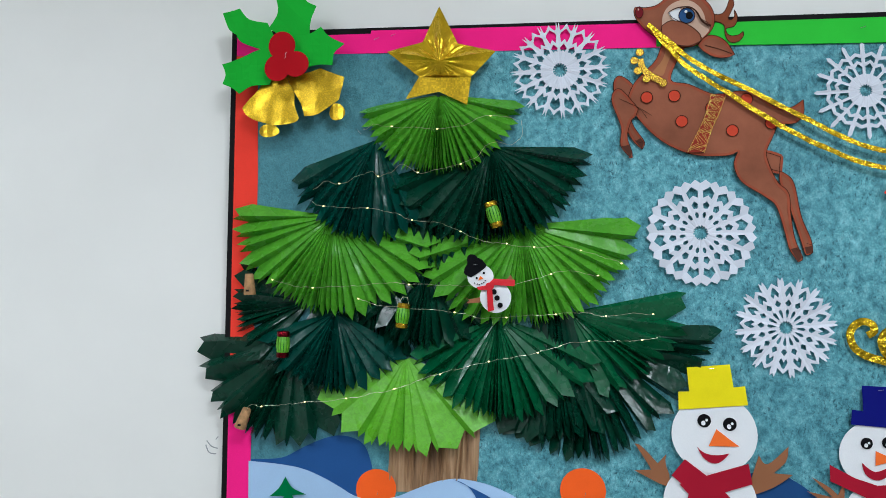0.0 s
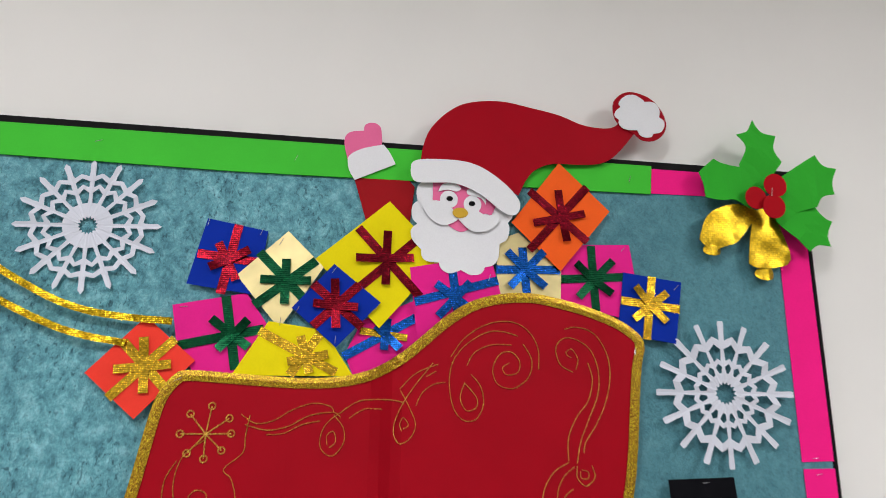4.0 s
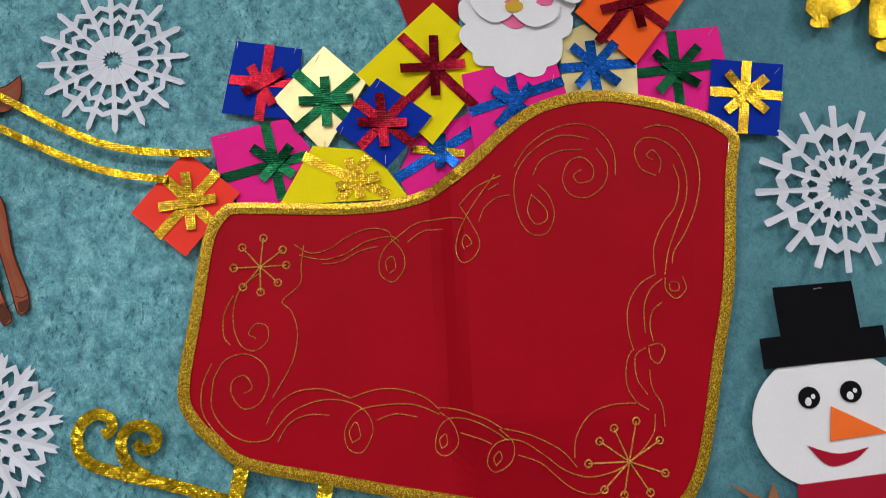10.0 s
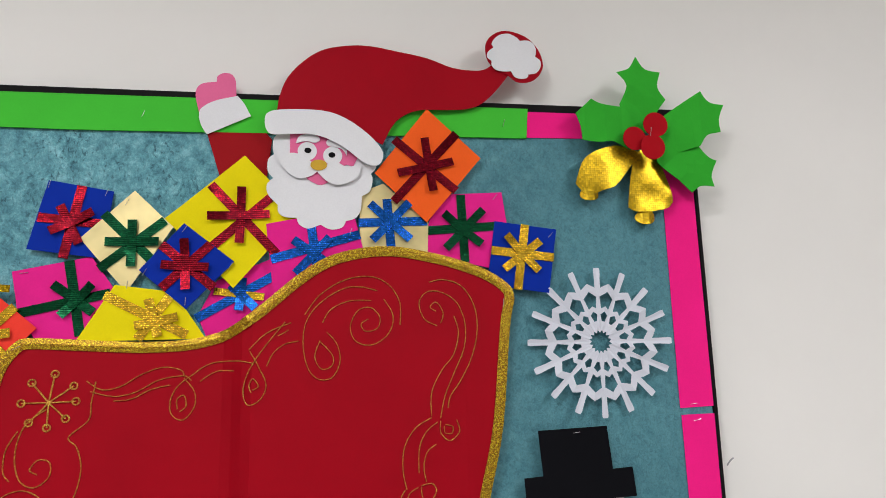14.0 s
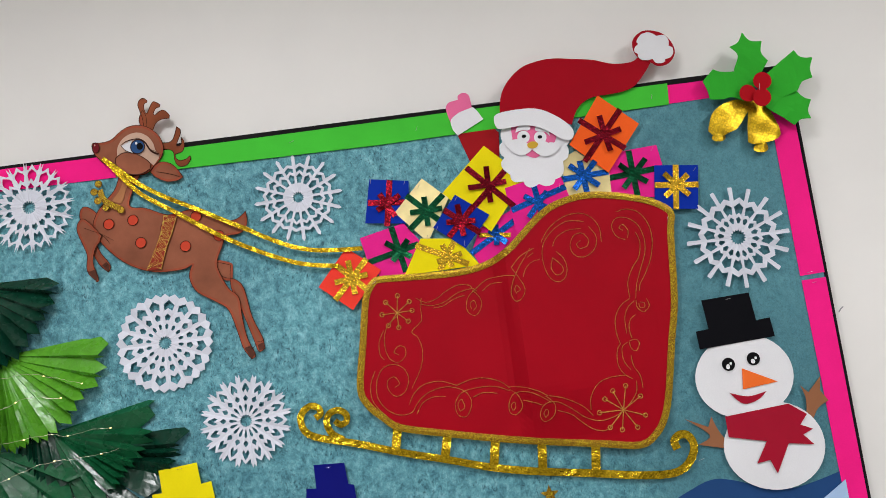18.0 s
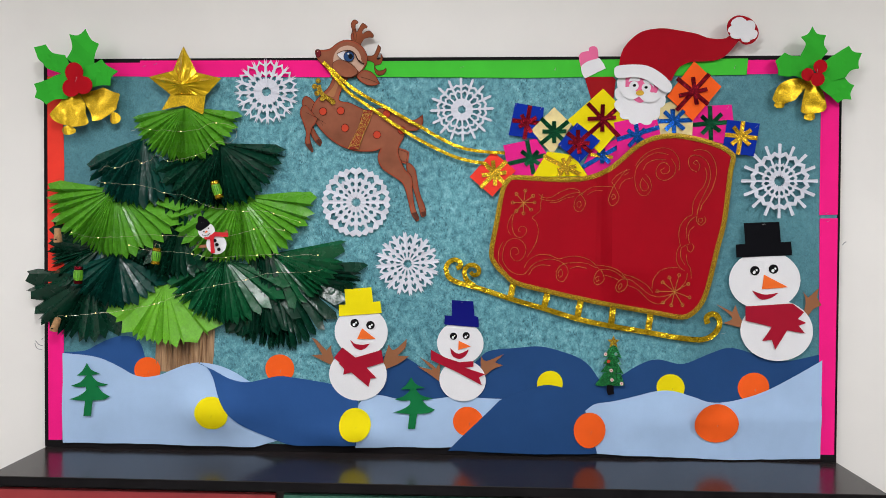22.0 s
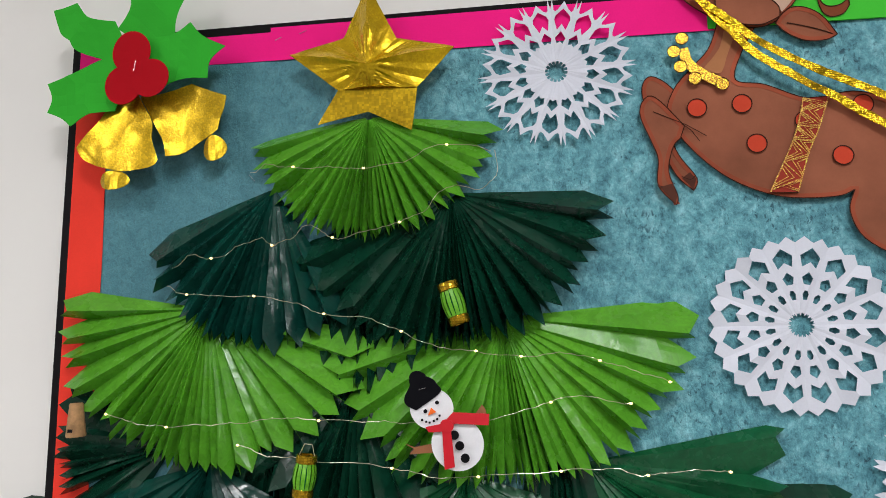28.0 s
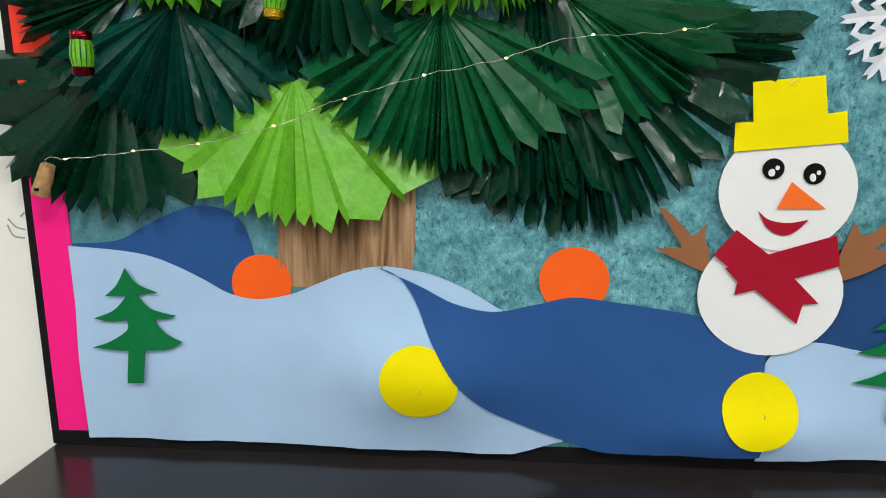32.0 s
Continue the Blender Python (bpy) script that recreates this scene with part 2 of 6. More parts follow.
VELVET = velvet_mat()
M = {
    "pink": paper_mat("pink_paper", (0.98, 0.016, 0.25)),
    "magenta": paper_mat("magenta_paper", (0.82, 0.02, 0.27)),
    "red_orange": paper_mat("red_orange_paper", (0.90, 0.055, 0.035)),
    "green": paper_mat("green_paper", (0.065, 0.56, 0.045)),
    "leaf": paper_mat("leaf_green_paper", (0.036, 0.42, 0.032)),
    "tree": paper_mat("tree_green_paper", (0.008, 0.165, 0.05), vary=0.12),
    "white": paper_mat("white_paper", (0.80, 0.80, 0.825), rough=0.55, vary=0.02),
    "flake": paper_mat("folded_white_paper", (0.68, 0.70, 0.78), rough=0.5, vary=0.04),
    "deer_edge": paper_mat("red_brown_paint", (0.33, 0.078, 0.040), vary=0.3),
    "pearl": plain_mat("pearly_button", (0.70, 0.52, 0.50), 0.3),
    "teal_button": plain_mat("green_button", (0.10, 0.38, 0.30), 0.3),
    "ribbon_red": paper_mat("red_ribbon", (0.62, 0.014, 0.026), rough=0.35, sheen=0.3),
    "gold_flat": foil_mat("pebbled_gold_foil", (0.68, 0.43, 0.012), 0.28, 0.5, 0.16, 18.0, 0.72, 0.007, 430.0, 1.0),
    "red": paper_mat("red_card", (0.365, 0.0030, 0.012), rough=0.5, sheen=0.06),
    "sleeve": paper_mat("red_felt", (0.34, 0.012, 0.016), rough=0.9, fibre=0.5),
    "scarf": paper_mat("red_scarf_paper", (0.37, 0.008, 0.028), rough=0.36, sheen=0.12),
    "rose": paper_mat("rose_paper", (0.82, 0.16, 0.34)),
    "yellow": paper_mat("yellow_paper", (0.86, 0.72, 0.006)),
    "orange": paper_mat("orange_paper", (0.95, 0.125, 0.018)),
    "carrot": paper_mat("carrot_paper", (0.92, 0.17, 0.03)),
    "blue": paper_mat("royal_blue_paper", (0.004, 0.028, 0.34)),
    "navy": paper_mat("navy_paper", (0.006, 0.008, 0.17)),
    "dark_hill": paper_mat("dark_blue_paper", (0.026, 0.088, 0.27), vary=0.05),
    "deep_hill": paper_mat("deep_blue_paper", (0.020, 0.068, 0.20), vary=0.05),
    "light_hill": paper_mat("light_blue_paper", (0.40, 0.56, 0.80), vary=0.04),
    "black": paper_mat("black_paper", (0.006, 0.006, 0.008), rough=0.85, sheen=0.05),
    "brown": paper_mat("brown_twig_paper", (0.30, 0.125, 0.06)),
    "cream": foil_mat("pale_gold_card", (0.80, 0.66, 0.31), 0.38, 0.2, 0.0, 20.0, 0.45),
    "deer": paper_mat("painted_brown_card", (0.29, 0.100, 0.056), vary=0.28),
    "deer_dark": paper_mat("dark_brown_paint", (0.045, 0.016, 0.010)),
    "deer_light": paper_mat("tan_paint", (0.40, 0.17, 0.075), vary=0.15),
    "antler": paper_mat("rust_paint", (0.26, 0.072, 0.032), vary=0.35),
    "spot": paper_mat("brick_red_paint", (0.56, 0.062, 0.03)),
    "patch": paper_mat("beige_paint", (0.60, 0.40, 0.30), vary=0.12),
    "iris": paper_mat("blue_paint", (0.030, 0.085, 0.22)),
    "pupil": plain_mat("black_paint", (0.006, 0.006, 0.007), 0.6),
    "mustard": paper_mat("mustard_paper", (0.62, 0.38, 0.045)),
    "belt": paper_mat("red_belt_paint", (0.36, 0.045, 0.030), vary=0.2),
    "hoof": paper_mat("dark_hoof_paint", (0.10, 0.036, 0.024), vary=0.2),
    "nose": paper_mat("dull_red_paint", (0.17, 0.014, 0.020)),
    "berry": paper_mat("berry_red_paper", (0.42, 0.005, 0.012)),
    "gold": foil_mat("gold_foil", (0.86, 0.56, 0.014), 0.26, 0.5, 0.12, 24.0, 0.72, 0.006, 430.0, 1.0),
    "gold_tape": foil_mat("gold_tape", (0.78, 0.52, 0.022), 0.2, 1.0, 0.3, 26.0, 0.95, 0.014, 330.0, 0.2),
    "gold_rein": foil_mat("embossed_gold_tape", (0.76, 0.49, 0.020), 0.22, 0.7, 0.42, 26.0, 0.95, 0.010, 400.0, 0.1),
    "gold_bell": foil_mat("embossed_gold_foil", (0.58, 0.37, 0.010), 0.3, 0.12, 0.22, 18.0, 0.8, 0.003, 300.0, 0.05),
    "tape_red": foil_mat("red_prism_tape", (0.15, 0.002, 0.009), 0.22, 0.40, 0.30, 22.0, 0.92, 0.006, 330.0, 0.06),
    "tape_green": foil_mat("green_prism_tape", (0.002, 0.055, 0.020), 0.22, 0.40, 0.30, 22.0, 0.92, 0.006, 330.0, 0.06),
    "tape_blue": foil_mat("blue_prism_tape", (0.008, 0.085, 0.38), 0.22, 0.40, 0.30, 22.0, 0.92, 0.006, 330.0, 0.06),
    "tape_gold": foil_mat("gold_prism_tape", (0.58, 0.35, 0.022), 0.22, 0.40, 0.30, 22.0, 0.92, 0.006, 330.0, 0.06),
    "glitter": glitter_mat("gold_glitter", (0.70, 0.39, 0.020), (0.21, 0.095, 0.006)),
    "glue": glitter_mat("gold_glitter_glue", (0.86, 0.44, 0.075), (0.42, 0.12, 0.020), 0.2),
    "glitter_green": glitter_mat("green_glitter", (0.03, 0.34, 0.09), (0.004, 0.06, 0.015)),
    "fan_light": crepe_mat("light_green_kite_paper", (0.142, 0.46, 0.032), (0.104, 0.37, 0.026)),
    "fan_lime": crepe_mat("lime_kite_paper", (0.19, 0.56, 0.030), (0.165, 0.50, 0.026), 0.4),
    "fan_teal": crepe_mat("teal_green_kite_paper", (0.0035, 0.066, 0.047), (0.0025, 0.041, 0.031), 0.28),
    "fan_dark": crepe_mat("dark_green_kite_paper", (0.0035, 0.049, 0.026), (0.0018, 0.029, 0.015), 0.28),
    "fan_mid": crepe_mat("green_kite_paper", (0.008, 0.118, 0.042), (0.005, 0.085, 0.030), 0.3),
    "wood_print": wood_paper_mat(),
    "cork": plain_mat("cork", (0.42, 0.23, 0.10), 0.8, 0.0, 120.0, 0.3, 0.5),
    "steel": plain_mat("staple_steel", (0.75, 0.75, 0.76), 0.25, 1.0),
    "wire": plain_mat("thin_silver_wire", (0.72, 0.66, 0.5), 0.3, 0.9),
    "frame": plain_mat("black_frame", (0.008, 0.007, 0.008), 0.75, 0.0, 12.0, 0.3, 0.15),
    "laminate": plain_mat("dark_laminate", (0.022, 0.018, 0.018), 0.2, 0.0, 9.0, 0.15, 0.02),
    "laminate_edge": plain_mat("dark_laminate_edge", (0.014, 0.010, 0.010), 0.4, 0.0, 9.0, 0.2, 0.05),
    "door_red": plain_mat("red_panel", (0.33, 0.035, 0.04), 0.4, 0.0, 5.0, 0.06, 0.03),
    "door_green": plain_mat("green_panel", (0.05, 0.19, 0.13), 0.4, 0.0, 5.0, 0.06, 0.03),
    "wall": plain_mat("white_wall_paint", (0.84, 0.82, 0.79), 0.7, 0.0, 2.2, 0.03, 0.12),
    "low_bounce_wall": plain_mat("low_bounce_grey", (0.40, 0.39, 0.37), 0.7, 0.0, 2.2, 0.03, 0.12),
    "floor": plain_mat("grey_floor_tile", (0.22, 0.21, 0.195), 0.35, 0.0, 6.0, 0.1, 0.05),
    "ceiling": plain_mat("ceiling_paint", (0.80, 0.79, 0.77), 0.8, 0.0, 3.0, 0.03, 0.1),
    "pencil": plain_mat("pencil_grey", (0.34, 0.34, 0.35), 0.7),
}
for dull, amount in (("frame", 0.12), ("pupil", 0.06), ("laminate", 0.32)):
    M[dull].node_tree.nodes["Principled BSDF"].inputs["Specular IOR Level"].default_value = amount
glow, gn, gl, gp = material("panel_diffuser")
gp.inputs["Emission Color"].default_value, gp.inputs["Emission Strength"].default_value = (1, 0.98, 0.95, 1), 4.0
M["diffuser"] = glow
glow, gn, gl, gp = material("led_bulb")
gp.inputs["Base Color"].default_value = (1, 0.8, 0.4, 1)
gp.inputs["Emission Color"].default_value, gp.inputs["Emission Strength"].default_value = (1, 0.72, 0.3, 1), 2.0
M["led"] = glow

# ---- building helpers ----


def part(name, bm, mats, parent=None, label="", smooth=False):
    """Links a bmesh as one mesh object under a thing or a part."""
    me = bpy.data.meshes.new(name)
    bm.normal_update()
    bm.to_mesh(me)
    bm.free()
    for m in mats if isinstance(mats, (list, tuple)) else [mats]:
        me.materials.append(m)
    if smooth:
        me.polygons.foreach_set("use_smooth", [True] * len(me.polygons))
        me.set_sharp_from_angle(angle=radians(35))
    ob = new(name, me)
    ob.parent = parent
    return tagged(ob, label)


def thing(name, place, label, category, group="", kind=""):
    ob = new(name)
    ob.empty_display_size = 0.05
    ob.location = place
    return tagged(ob, label, category, group, kind)


def under(ob, parent):
    """Hangs a part built in world places under a parent that stands elsewhere."""
    ob.parent = parent
    if parent.type == "EMPTY":
        ob.matrix_parent_inverse = parent.matrix_basis.inverted()
    return ob


def put(name, bm, mats, parent, label="", smooth=False):
    return under(part(name, bm, mats, None, label, smooth), parent)


def box(bm, lo, hi, bevel=0.0):
    r = bmesh.ops.create_cube(bm, size=1.0)
    for v in r["verts"]:
        v.co = Vector([lo[i] + (v.co[i] + 0.5) * (hi[i] - lo[i]) for i in range(3)])
    if bevel:
        bmesh.ops.bevel(bm, geom=list({e for v in r["verts"] for e in v.link_edges}), offset=bevel, segments=2, affect="EDGES", profile=0.6)


def spline(pts, closed=True, n=5):
    """A smooth line through control points; a third value 1 marks a sharp corner."""
    out, k = [], len(pts)
    at = lambda i: pts[i % k] if closed else pts[max(0, min(k - 1, i))]
    for i in range(k if closed else k - 1):
        p0, p1, p2, p3 = at(i - 1), at(i), at(i + 1), at(i + 2)
        if len(p1) > 2:
            p0 = p1
        if len(p2) > 2:
            p3 = p2
        for s in range(n):
            u = s / n
            a, b, c, d = -u**3 + 2 * u * u - u, 3 * u**3 - 5 * u * u + 2, -3 * u**3 + 4 * u * u + u, u**3 - u * u
            out.append(tuple(0.5 * (a * p0[j] + b * p1[j] + c * p2[j] + d * p3[j]) for j in (0, 1)))
    if not closed:
        out.append(tuple(pts[-1][:2]))
    return out


def oval(cx, cz, rx, rz, n=28, wob=0.0, turn=0.0):
    c, s = math.cos(turn), math.sin(turn)
    pts = []
    for i in range(n):
        a = 2 * math.pi * i / n
        k = 1 + wob * math.sin(2 * a + cx * 40) + wob * 0.6 * math.sin(3 * a + cz * 31)
        x, z = rx * k * math.cos(a), rz * k * math.sin(a)
        pts.append((cx + c * x - s * z, cz + s * x + c * z))
    return pts


def wavy(seed, amount, size=6.0, tilt=(0.0, 0.0), mid=(0.0, 0.0)):
    """How far a hand-pinned sheet stands off: a slow wave and a slight tilt."""
    def f(x, z):
        w = noise.noise(Vector((x * size, z * size, seed * 7.3)))
        return -amount * (0.5 + w) + tilt[0] * (x - mid[0]) + tilt[1] * (z - mid[1])
    return f


def sheet(bm, pts, y, t=0.0009, mi=0, warp=None, cell=0.0, holes=()):
    """A cut sheet of paper with the given outline, its front at y, with real thickness."""
    tmp = bmesh.new()
    tmp.faces.new([tmp.verts.new((p[0], 0, p[1])) for p in pts])
    if cell and warp:
        for ax, no in ((0, (1, 0, 0)), (1, (0, 0, 1))):
            lo, hi = min(p[ax] for p in pts), max(p[ax] for p in pts)
            for i in range(1, int((hi - lo) / cell) + 1):
                co = (lo + i * cell, 0, 0) if ax == 0 else (0, 0, lo + i * cell)
                bmesh.ops.bisect_plane(tmp, geom=tmp.verts[:] + tmp.edges[:] + tmp.faces[:], plane_co=co, plane_no=no, dist=1e-6)
    tmp.normal_update()
    bmesh.ops.triangulate(tmp, faces=tmp.faces[:], ngon_method="BEAUTY" if cell else "EAR_CLIP")
    tmp.verts.index_update()
    front, back = [], []
    for v in tmp.verts:
        d = y + (warp(v.co.x, v.co.z) if warp else 0.0)
        front.append(bm.verts.new((v.co.x, d, v.co.z)))
        back.append(bm.verts.new((v.co.x, d + t, v.co.z)))
    for f in tmp.faces:
        ids = [v.index for v in f.verts]
        if f.normal.y > 0:
            ids.reverse()
        bm.faces.new([front[i] for i in ids]).material_index = mi
        bm.faces.new([back[i] for i in reversed(ids)]).material_index = mi
    for e in tmp.edges:
        if len(e.link_faces) == 1:
            a, b = e.verts[0].index, e.verts[1].index
            bm.faces.new((front[a], front[b], back[b], back[a])).material_index = mi
    tmp.free()


def band(path, width, taper=(1.0, 1.0)):
    """The outline of a strip along a path."""
    left, right, k = [], [], len(path)
    for i, p in enumerate(path):
        a, b = path[max(0, i - 1)], path[min(k - 1, i + 1)]
        d = Vector((b[0] - a[0], b[1] - a[1]))
        d = d.normalized() if d.length > 1e-9 else Vector((1, 0))
        w = width / 2 * (taper[0] + (taper[1] - taper[0]) * i / max(1, k - 1))
        left.append((p[0] - d.y * w, p[1] + d.x * w)), right.append((p[0] + d.y * w, p[1] - d.x * w))
    return left, right


def ribbon(bm, path, width, y, t=0.0009, mi=0, warp=None, taper=(1.0, 1.0), arch=0.0):
    """A strip of tape or a bead of glue along a path, quad by quad."""
    left, right = band(path, width, taper)
    rows = []
    for a, b in zip(left, right):
        ya, yb = (y + (warp(*a) if warp else 0), y + (warp(*b) if warp else 0))
        row = [bm.verts.new((a[0], ya + t, a[1])), bm.verts.new((a[0], ya, a[1]))]
        if arch:
            row.append(bm.verts.new(((a[0] + b[0]) / 2, (ya + yb) / 2 - arch, (a[1] + b[1]) / 2)))
        row += [bm.verts.new((b[0], yb, b[1])), bm.verts.new((b[0], yb + t, b[1]))]
        rows.append(row)
    m = len(rows[0])
    for r0, r1 in zip(rows, rows[1:]):
        for j in range(m - 1):
            bm.faces.new((r0[j], r0[j + 1], r1[j + 1], r1[j])).material_index = mi
        bm.faces.new((r0[m - 1], r0[0], r1[0], r1[m - 1])).material_index = mi
    bm.faces.new(list(reversed(rows[0]))).material_index = mi
    bm.faces.new(rows[-1]).material_index = mi


def tube(bm, path, r, sides=6):
    rings = []
    for i, p in enumerate(path):
        d = (Vector(path[min(len(path) - 1, i + 1)]) - Vector(path[max(0, i - 1)])).normalized()
        u = d.orthogonal().normalized()
        w = d.cross(u)
        rings.append([bm.verts.new(Vector(p) + r * (math.cos(2 * math.pi * k / sides) * u + math.sin(2 * math.pi * k / sides) * w)) for k in range(sides)])
    for a, b in zip(rings, rings[1:]):
        for k in range(sides):
            bm.faces.new((a[k], a[(k + 1) % sides], b[(k + 1) % sides], b[k]))
    bm.faces.new(rings[0]), bm.faces.new(list(reversed(rings[-1])))


def staple(parent, x, z, y, turn, size=0.011):
    """A bright wire staple pressed through paper."""
    bm = bmesh.new()
    c, s = math.cos(turn) * size / 2, math.sin(turn) * size / 2
    tube(bm, [(x - c, y + 0.002, z - s), (x - c, y - 0.0008, z - s), (x + c, y - 0.0008, z + s), (x + c, y + 0.002, z + s)], 0.0004, 5)
    return put("staple", bm, M["steel"], parent)


# ---- the room ----
X0, X1, Y0, YW = -2.4, 4.9, -4.6, 0.024


def slab(name, lo, hi, mat, label, category):
    bm = bmesh.new()
    box(bm, lo, hi)
    return tagged(part(name, bm, mat), label, category, kind="structure")


slab("wall_north", (X0, YW, 0), (X1, YW + 0.15, CEIL), M["wall"], "off-white painted wall behind the notice board", "wall")
# unseen closing walls, darker than the board's wall to cut bounced light
slab("wall_south", (X0, Y0 - 0.15, 0), (X1, Y0, CEIL), M["low_bounce_wall"], "unseen wall across the room, grey to cut bounced light", "wall")
slab("wall_west", (X0 - 0.15, Y0 - 0.15, 0), (X0, YW + 0.15, CEIL), M["low_bounce_wall"], "unseen side wall, grey to cut bounced light", "wall")
slab("wall_east", (X1, Y0 - 0.15, 0), (X1 + 0.15, YW + 0.15, CEIL), M["low_bounce_wall"], "unseen side wall, grey to cut bounced light", "wall")
# unseen floor, its grey also kept low to cut bounced light
slab("floor", (X0 - 0.15, Y0 - 0.15, -0.1), (X1 + 0.15, YW + 0.15, 0), M["floor"], "plain grey classroom floor", "floor")
slab("ceiling", (X0 - 0.15, Y0 - 0.15, CEIL), (X1 + 0.15, YW + 0.15, CEIL + 0.1), M["ceiling"], "plain white ceiling", "ceiling")

for lx, ly in PANELS:
    th = thing("ceiling_light", (lx, ly, CEIL), "square white ceiling light panel, switched on", "lamp", "ceiling light panels")
    bm = bmesh.new()
    for lo, hi in (((-0.31, -0.31), (0.31, -0.29)), ((-0.31, 0.29), (0.31, 0.31)), ((-0.31, -0.29), (-0.29, 0.29)), ((0.29, -0.29), (0.31, 0.29))):
        box(bm, (lx + lo[0], ly + lo[1], CEIL - 0.035), (lx + hi[0], ly + hi[1], CEIL))
    put("frame", bm, M["ceiling"], th)
    bm = bmesh.new()
    box(bm, (lx - 0.29, ly - 0.29, CEIL - 0.012), (lx + 0.29, ly + 0.29, CEIL - 0.004))
    put("diffuser", bm, M["diffuser"], th)

# pencil scribbles on the wall
for pts in ([(-0.058, 1.284), (-0.050, 1.268), (-0.034, 1.265)], [(-0.056, 1.293), (-0.045, 1.281), (-0.031, 1.277)], [(-0.036, 1.296), (-0.030, 1.302)], [(2.466, 1.616), (2.472, 1.623), (2.478, 1.627)]):
    bm = bmesh.new()
    ribbon(bm, spline(pts, False, 6), 0.0022, YW - 0.0008)
    tagged(part("pencil_mark", bm, M["pencil"]), "faint grey pencil scribble on the wall", "mark", "pencil marks")

# ---- the notice board ----
BX0, BX1, BZ0, BZ1 = -0.010, 2.445, 0.968, 2.185
board = thing("notice_board", (BX0, 0.01, BZ0), "wide notice board covered in crushed teal velvet with a black frame", "notice board")
bm = bmesh.new()
box(bm, (BX0 + 0.008, 0.0, BZ0 + 0.008), (BX1 - 0.008, 0.022, BZ1 - 0.008))
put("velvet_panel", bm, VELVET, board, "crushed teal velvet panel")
# bottom bar is extended: its black stands for the shade above the worktop
for lo, hi in (((BX0, BZ0 - 0.0078), (BX1, BZ0 + 0.014)), ((BX0, BZ1 - 0.013), (BX1, BZ1)), ((BX0, BZ0 + 0.014), (BX0 + 0.012, BZ1 - 0.013)), ((BX1 - 0.006, BZ0 + 0.014), (BX1, BZ1 - 0.013))):
    bm = bmesh.new()
    box(bm, (lo[0], -0.002, lo[1]), (hi[0], 0.0235, hi[1]), 0.0012)
    put("frame_bar", bm, M["frame"], board, "black frame bar")


def border(outline, key, label, lift=0.0):
    bm = bmesh.new()
    sheet(bm, outline, (-0.0012 if key != "green" else -0.0045) - lift, 0.0008 if key != "green" else 0.003, 0, wavy(outline[0][0] + outline[0][1], 0.0006, 5.0), 0.04)
    mid = [sum(p[i] for p in outline) / len(outline) for i in (0, 1)]
    th = thing("border_strip", (mid[0], 0, mid[1]), label, "paper strip", "paper border strips")
    put("strip", bm, M[key], th)
    return th


border([(0.001, 2.130), (0.049, 2.132), (0.055, 1.86), (0.054, 1.38), (0.000, 1.38)], "red_orange", "red-orange paper strip along the board's edge")
border([(0.000, 1.402), (0.054, 1.402), (0.052, 1.26), (0.046, 0.983), (-0.001, 0.982)], "pink", "hot pink paper strip along the board's edge")
border([(0.001, 2.177), (0.312, 2.176), (0.310, 2.129), (0.001, 2.132)], "pink", "short hot pink paper strip beside the holly")
pink_top = border([(0.300, 2.1785), (0.96, 2.176), (0.96, 2.124), (0.300, 2.1285)], "pink", "hot pink paper strip along the board's top edge", 0.0012)
for sx, sz, sa in ((0.3125, 2.160, 0.45), (0.349, 2.167, 0.4)):
    staple(pink_top, sx, sz, -0.0036, sa)
green_strip = border([(0.90, 2.172), (2.166, 2.176), (2.162, 2.127), (1.5, 2.120), (0.90, 2.126)], "green", "bright green paper strip along the board's top edge")
for sx, sz, sa in ((1.305, 2.153, 0.3), (1.589, 2.146, 1.2), (2.1256, 2.1497, 1.3)):
    staple(green_strip, sx, sz, -0.0065, sa)
border([(2.166, 2.177), (2.300, 2.177), (2.300, 2.131), (2.162, 2.129)], "pink", "short hot pink paper strip on the board's top edge")
side_top = border([(2.384, 2.11), (2.4370, 2.11), (2.4385, 1.708), (2.384, 1.706)], "pink", "hot pink paper strip along the board's edge")
side_low = border([(2.385, 1.696), (2.4385, 1.697), (2.4385, 0.979), (2.393, 0.981)], "pink", "long hot pink paper strip along the board's edge")

staple(side_top, 2.406, 1.7121, -0.0026, 0.1)
staple(side_low, 2.410, 1.6882, -0.0026, 0.2)
for sx, sz, sa in ((0.277, 1.958, 2.3), (2.104, 1.346, 0.3), (1.965, 1.9217, 0.8)):
    staple(board, sx, sz, -0.001, sa, 0.013)

# ---- the low cabinet under the board ----
CX0, CX1, CF, CT = -0.006, 2.444, -0.270, 0.9600
cabinet = thing("low_cabinet", (CX0, CF, 0), "dark laminate cabinet under the board with red and green doors", "cabinet")
bm = bmesh.new()
box(bm, (CX0, CF, CT - 0.025), (CX1, YW - 0.002, CT), 0.0015)
put("worktop", bm, [M["laminate"]], cabinet, "glossy dark laminate top")
bm = bmesh.new()
box(bm, (CX0 - 0.001, CF - 0.0012, CT - 0.025), (CX1 + 0.001, CF - 0.0002, CT - 0.0012))
put("edge_band", bm, M["frame"], cabinet, "matt black edge band")
bm = bmesh.new()
box(bm, (CX0 + 0.01, CF + 0.03, 0.06), (CX1 - 0.01, YW - 0.004, CT - 0.026))
put("carcass", bm, M["laminate_edge"], cabinet)
bm = bmesh.new()
box(bm, (CX0 + 0.03, CF + 0.05, 0.0), (CX1 - 0.03, YW - 0.004, 0.06))
put("plinth", bm, M["laminate_edge"], cabinet)
DOORS = 3
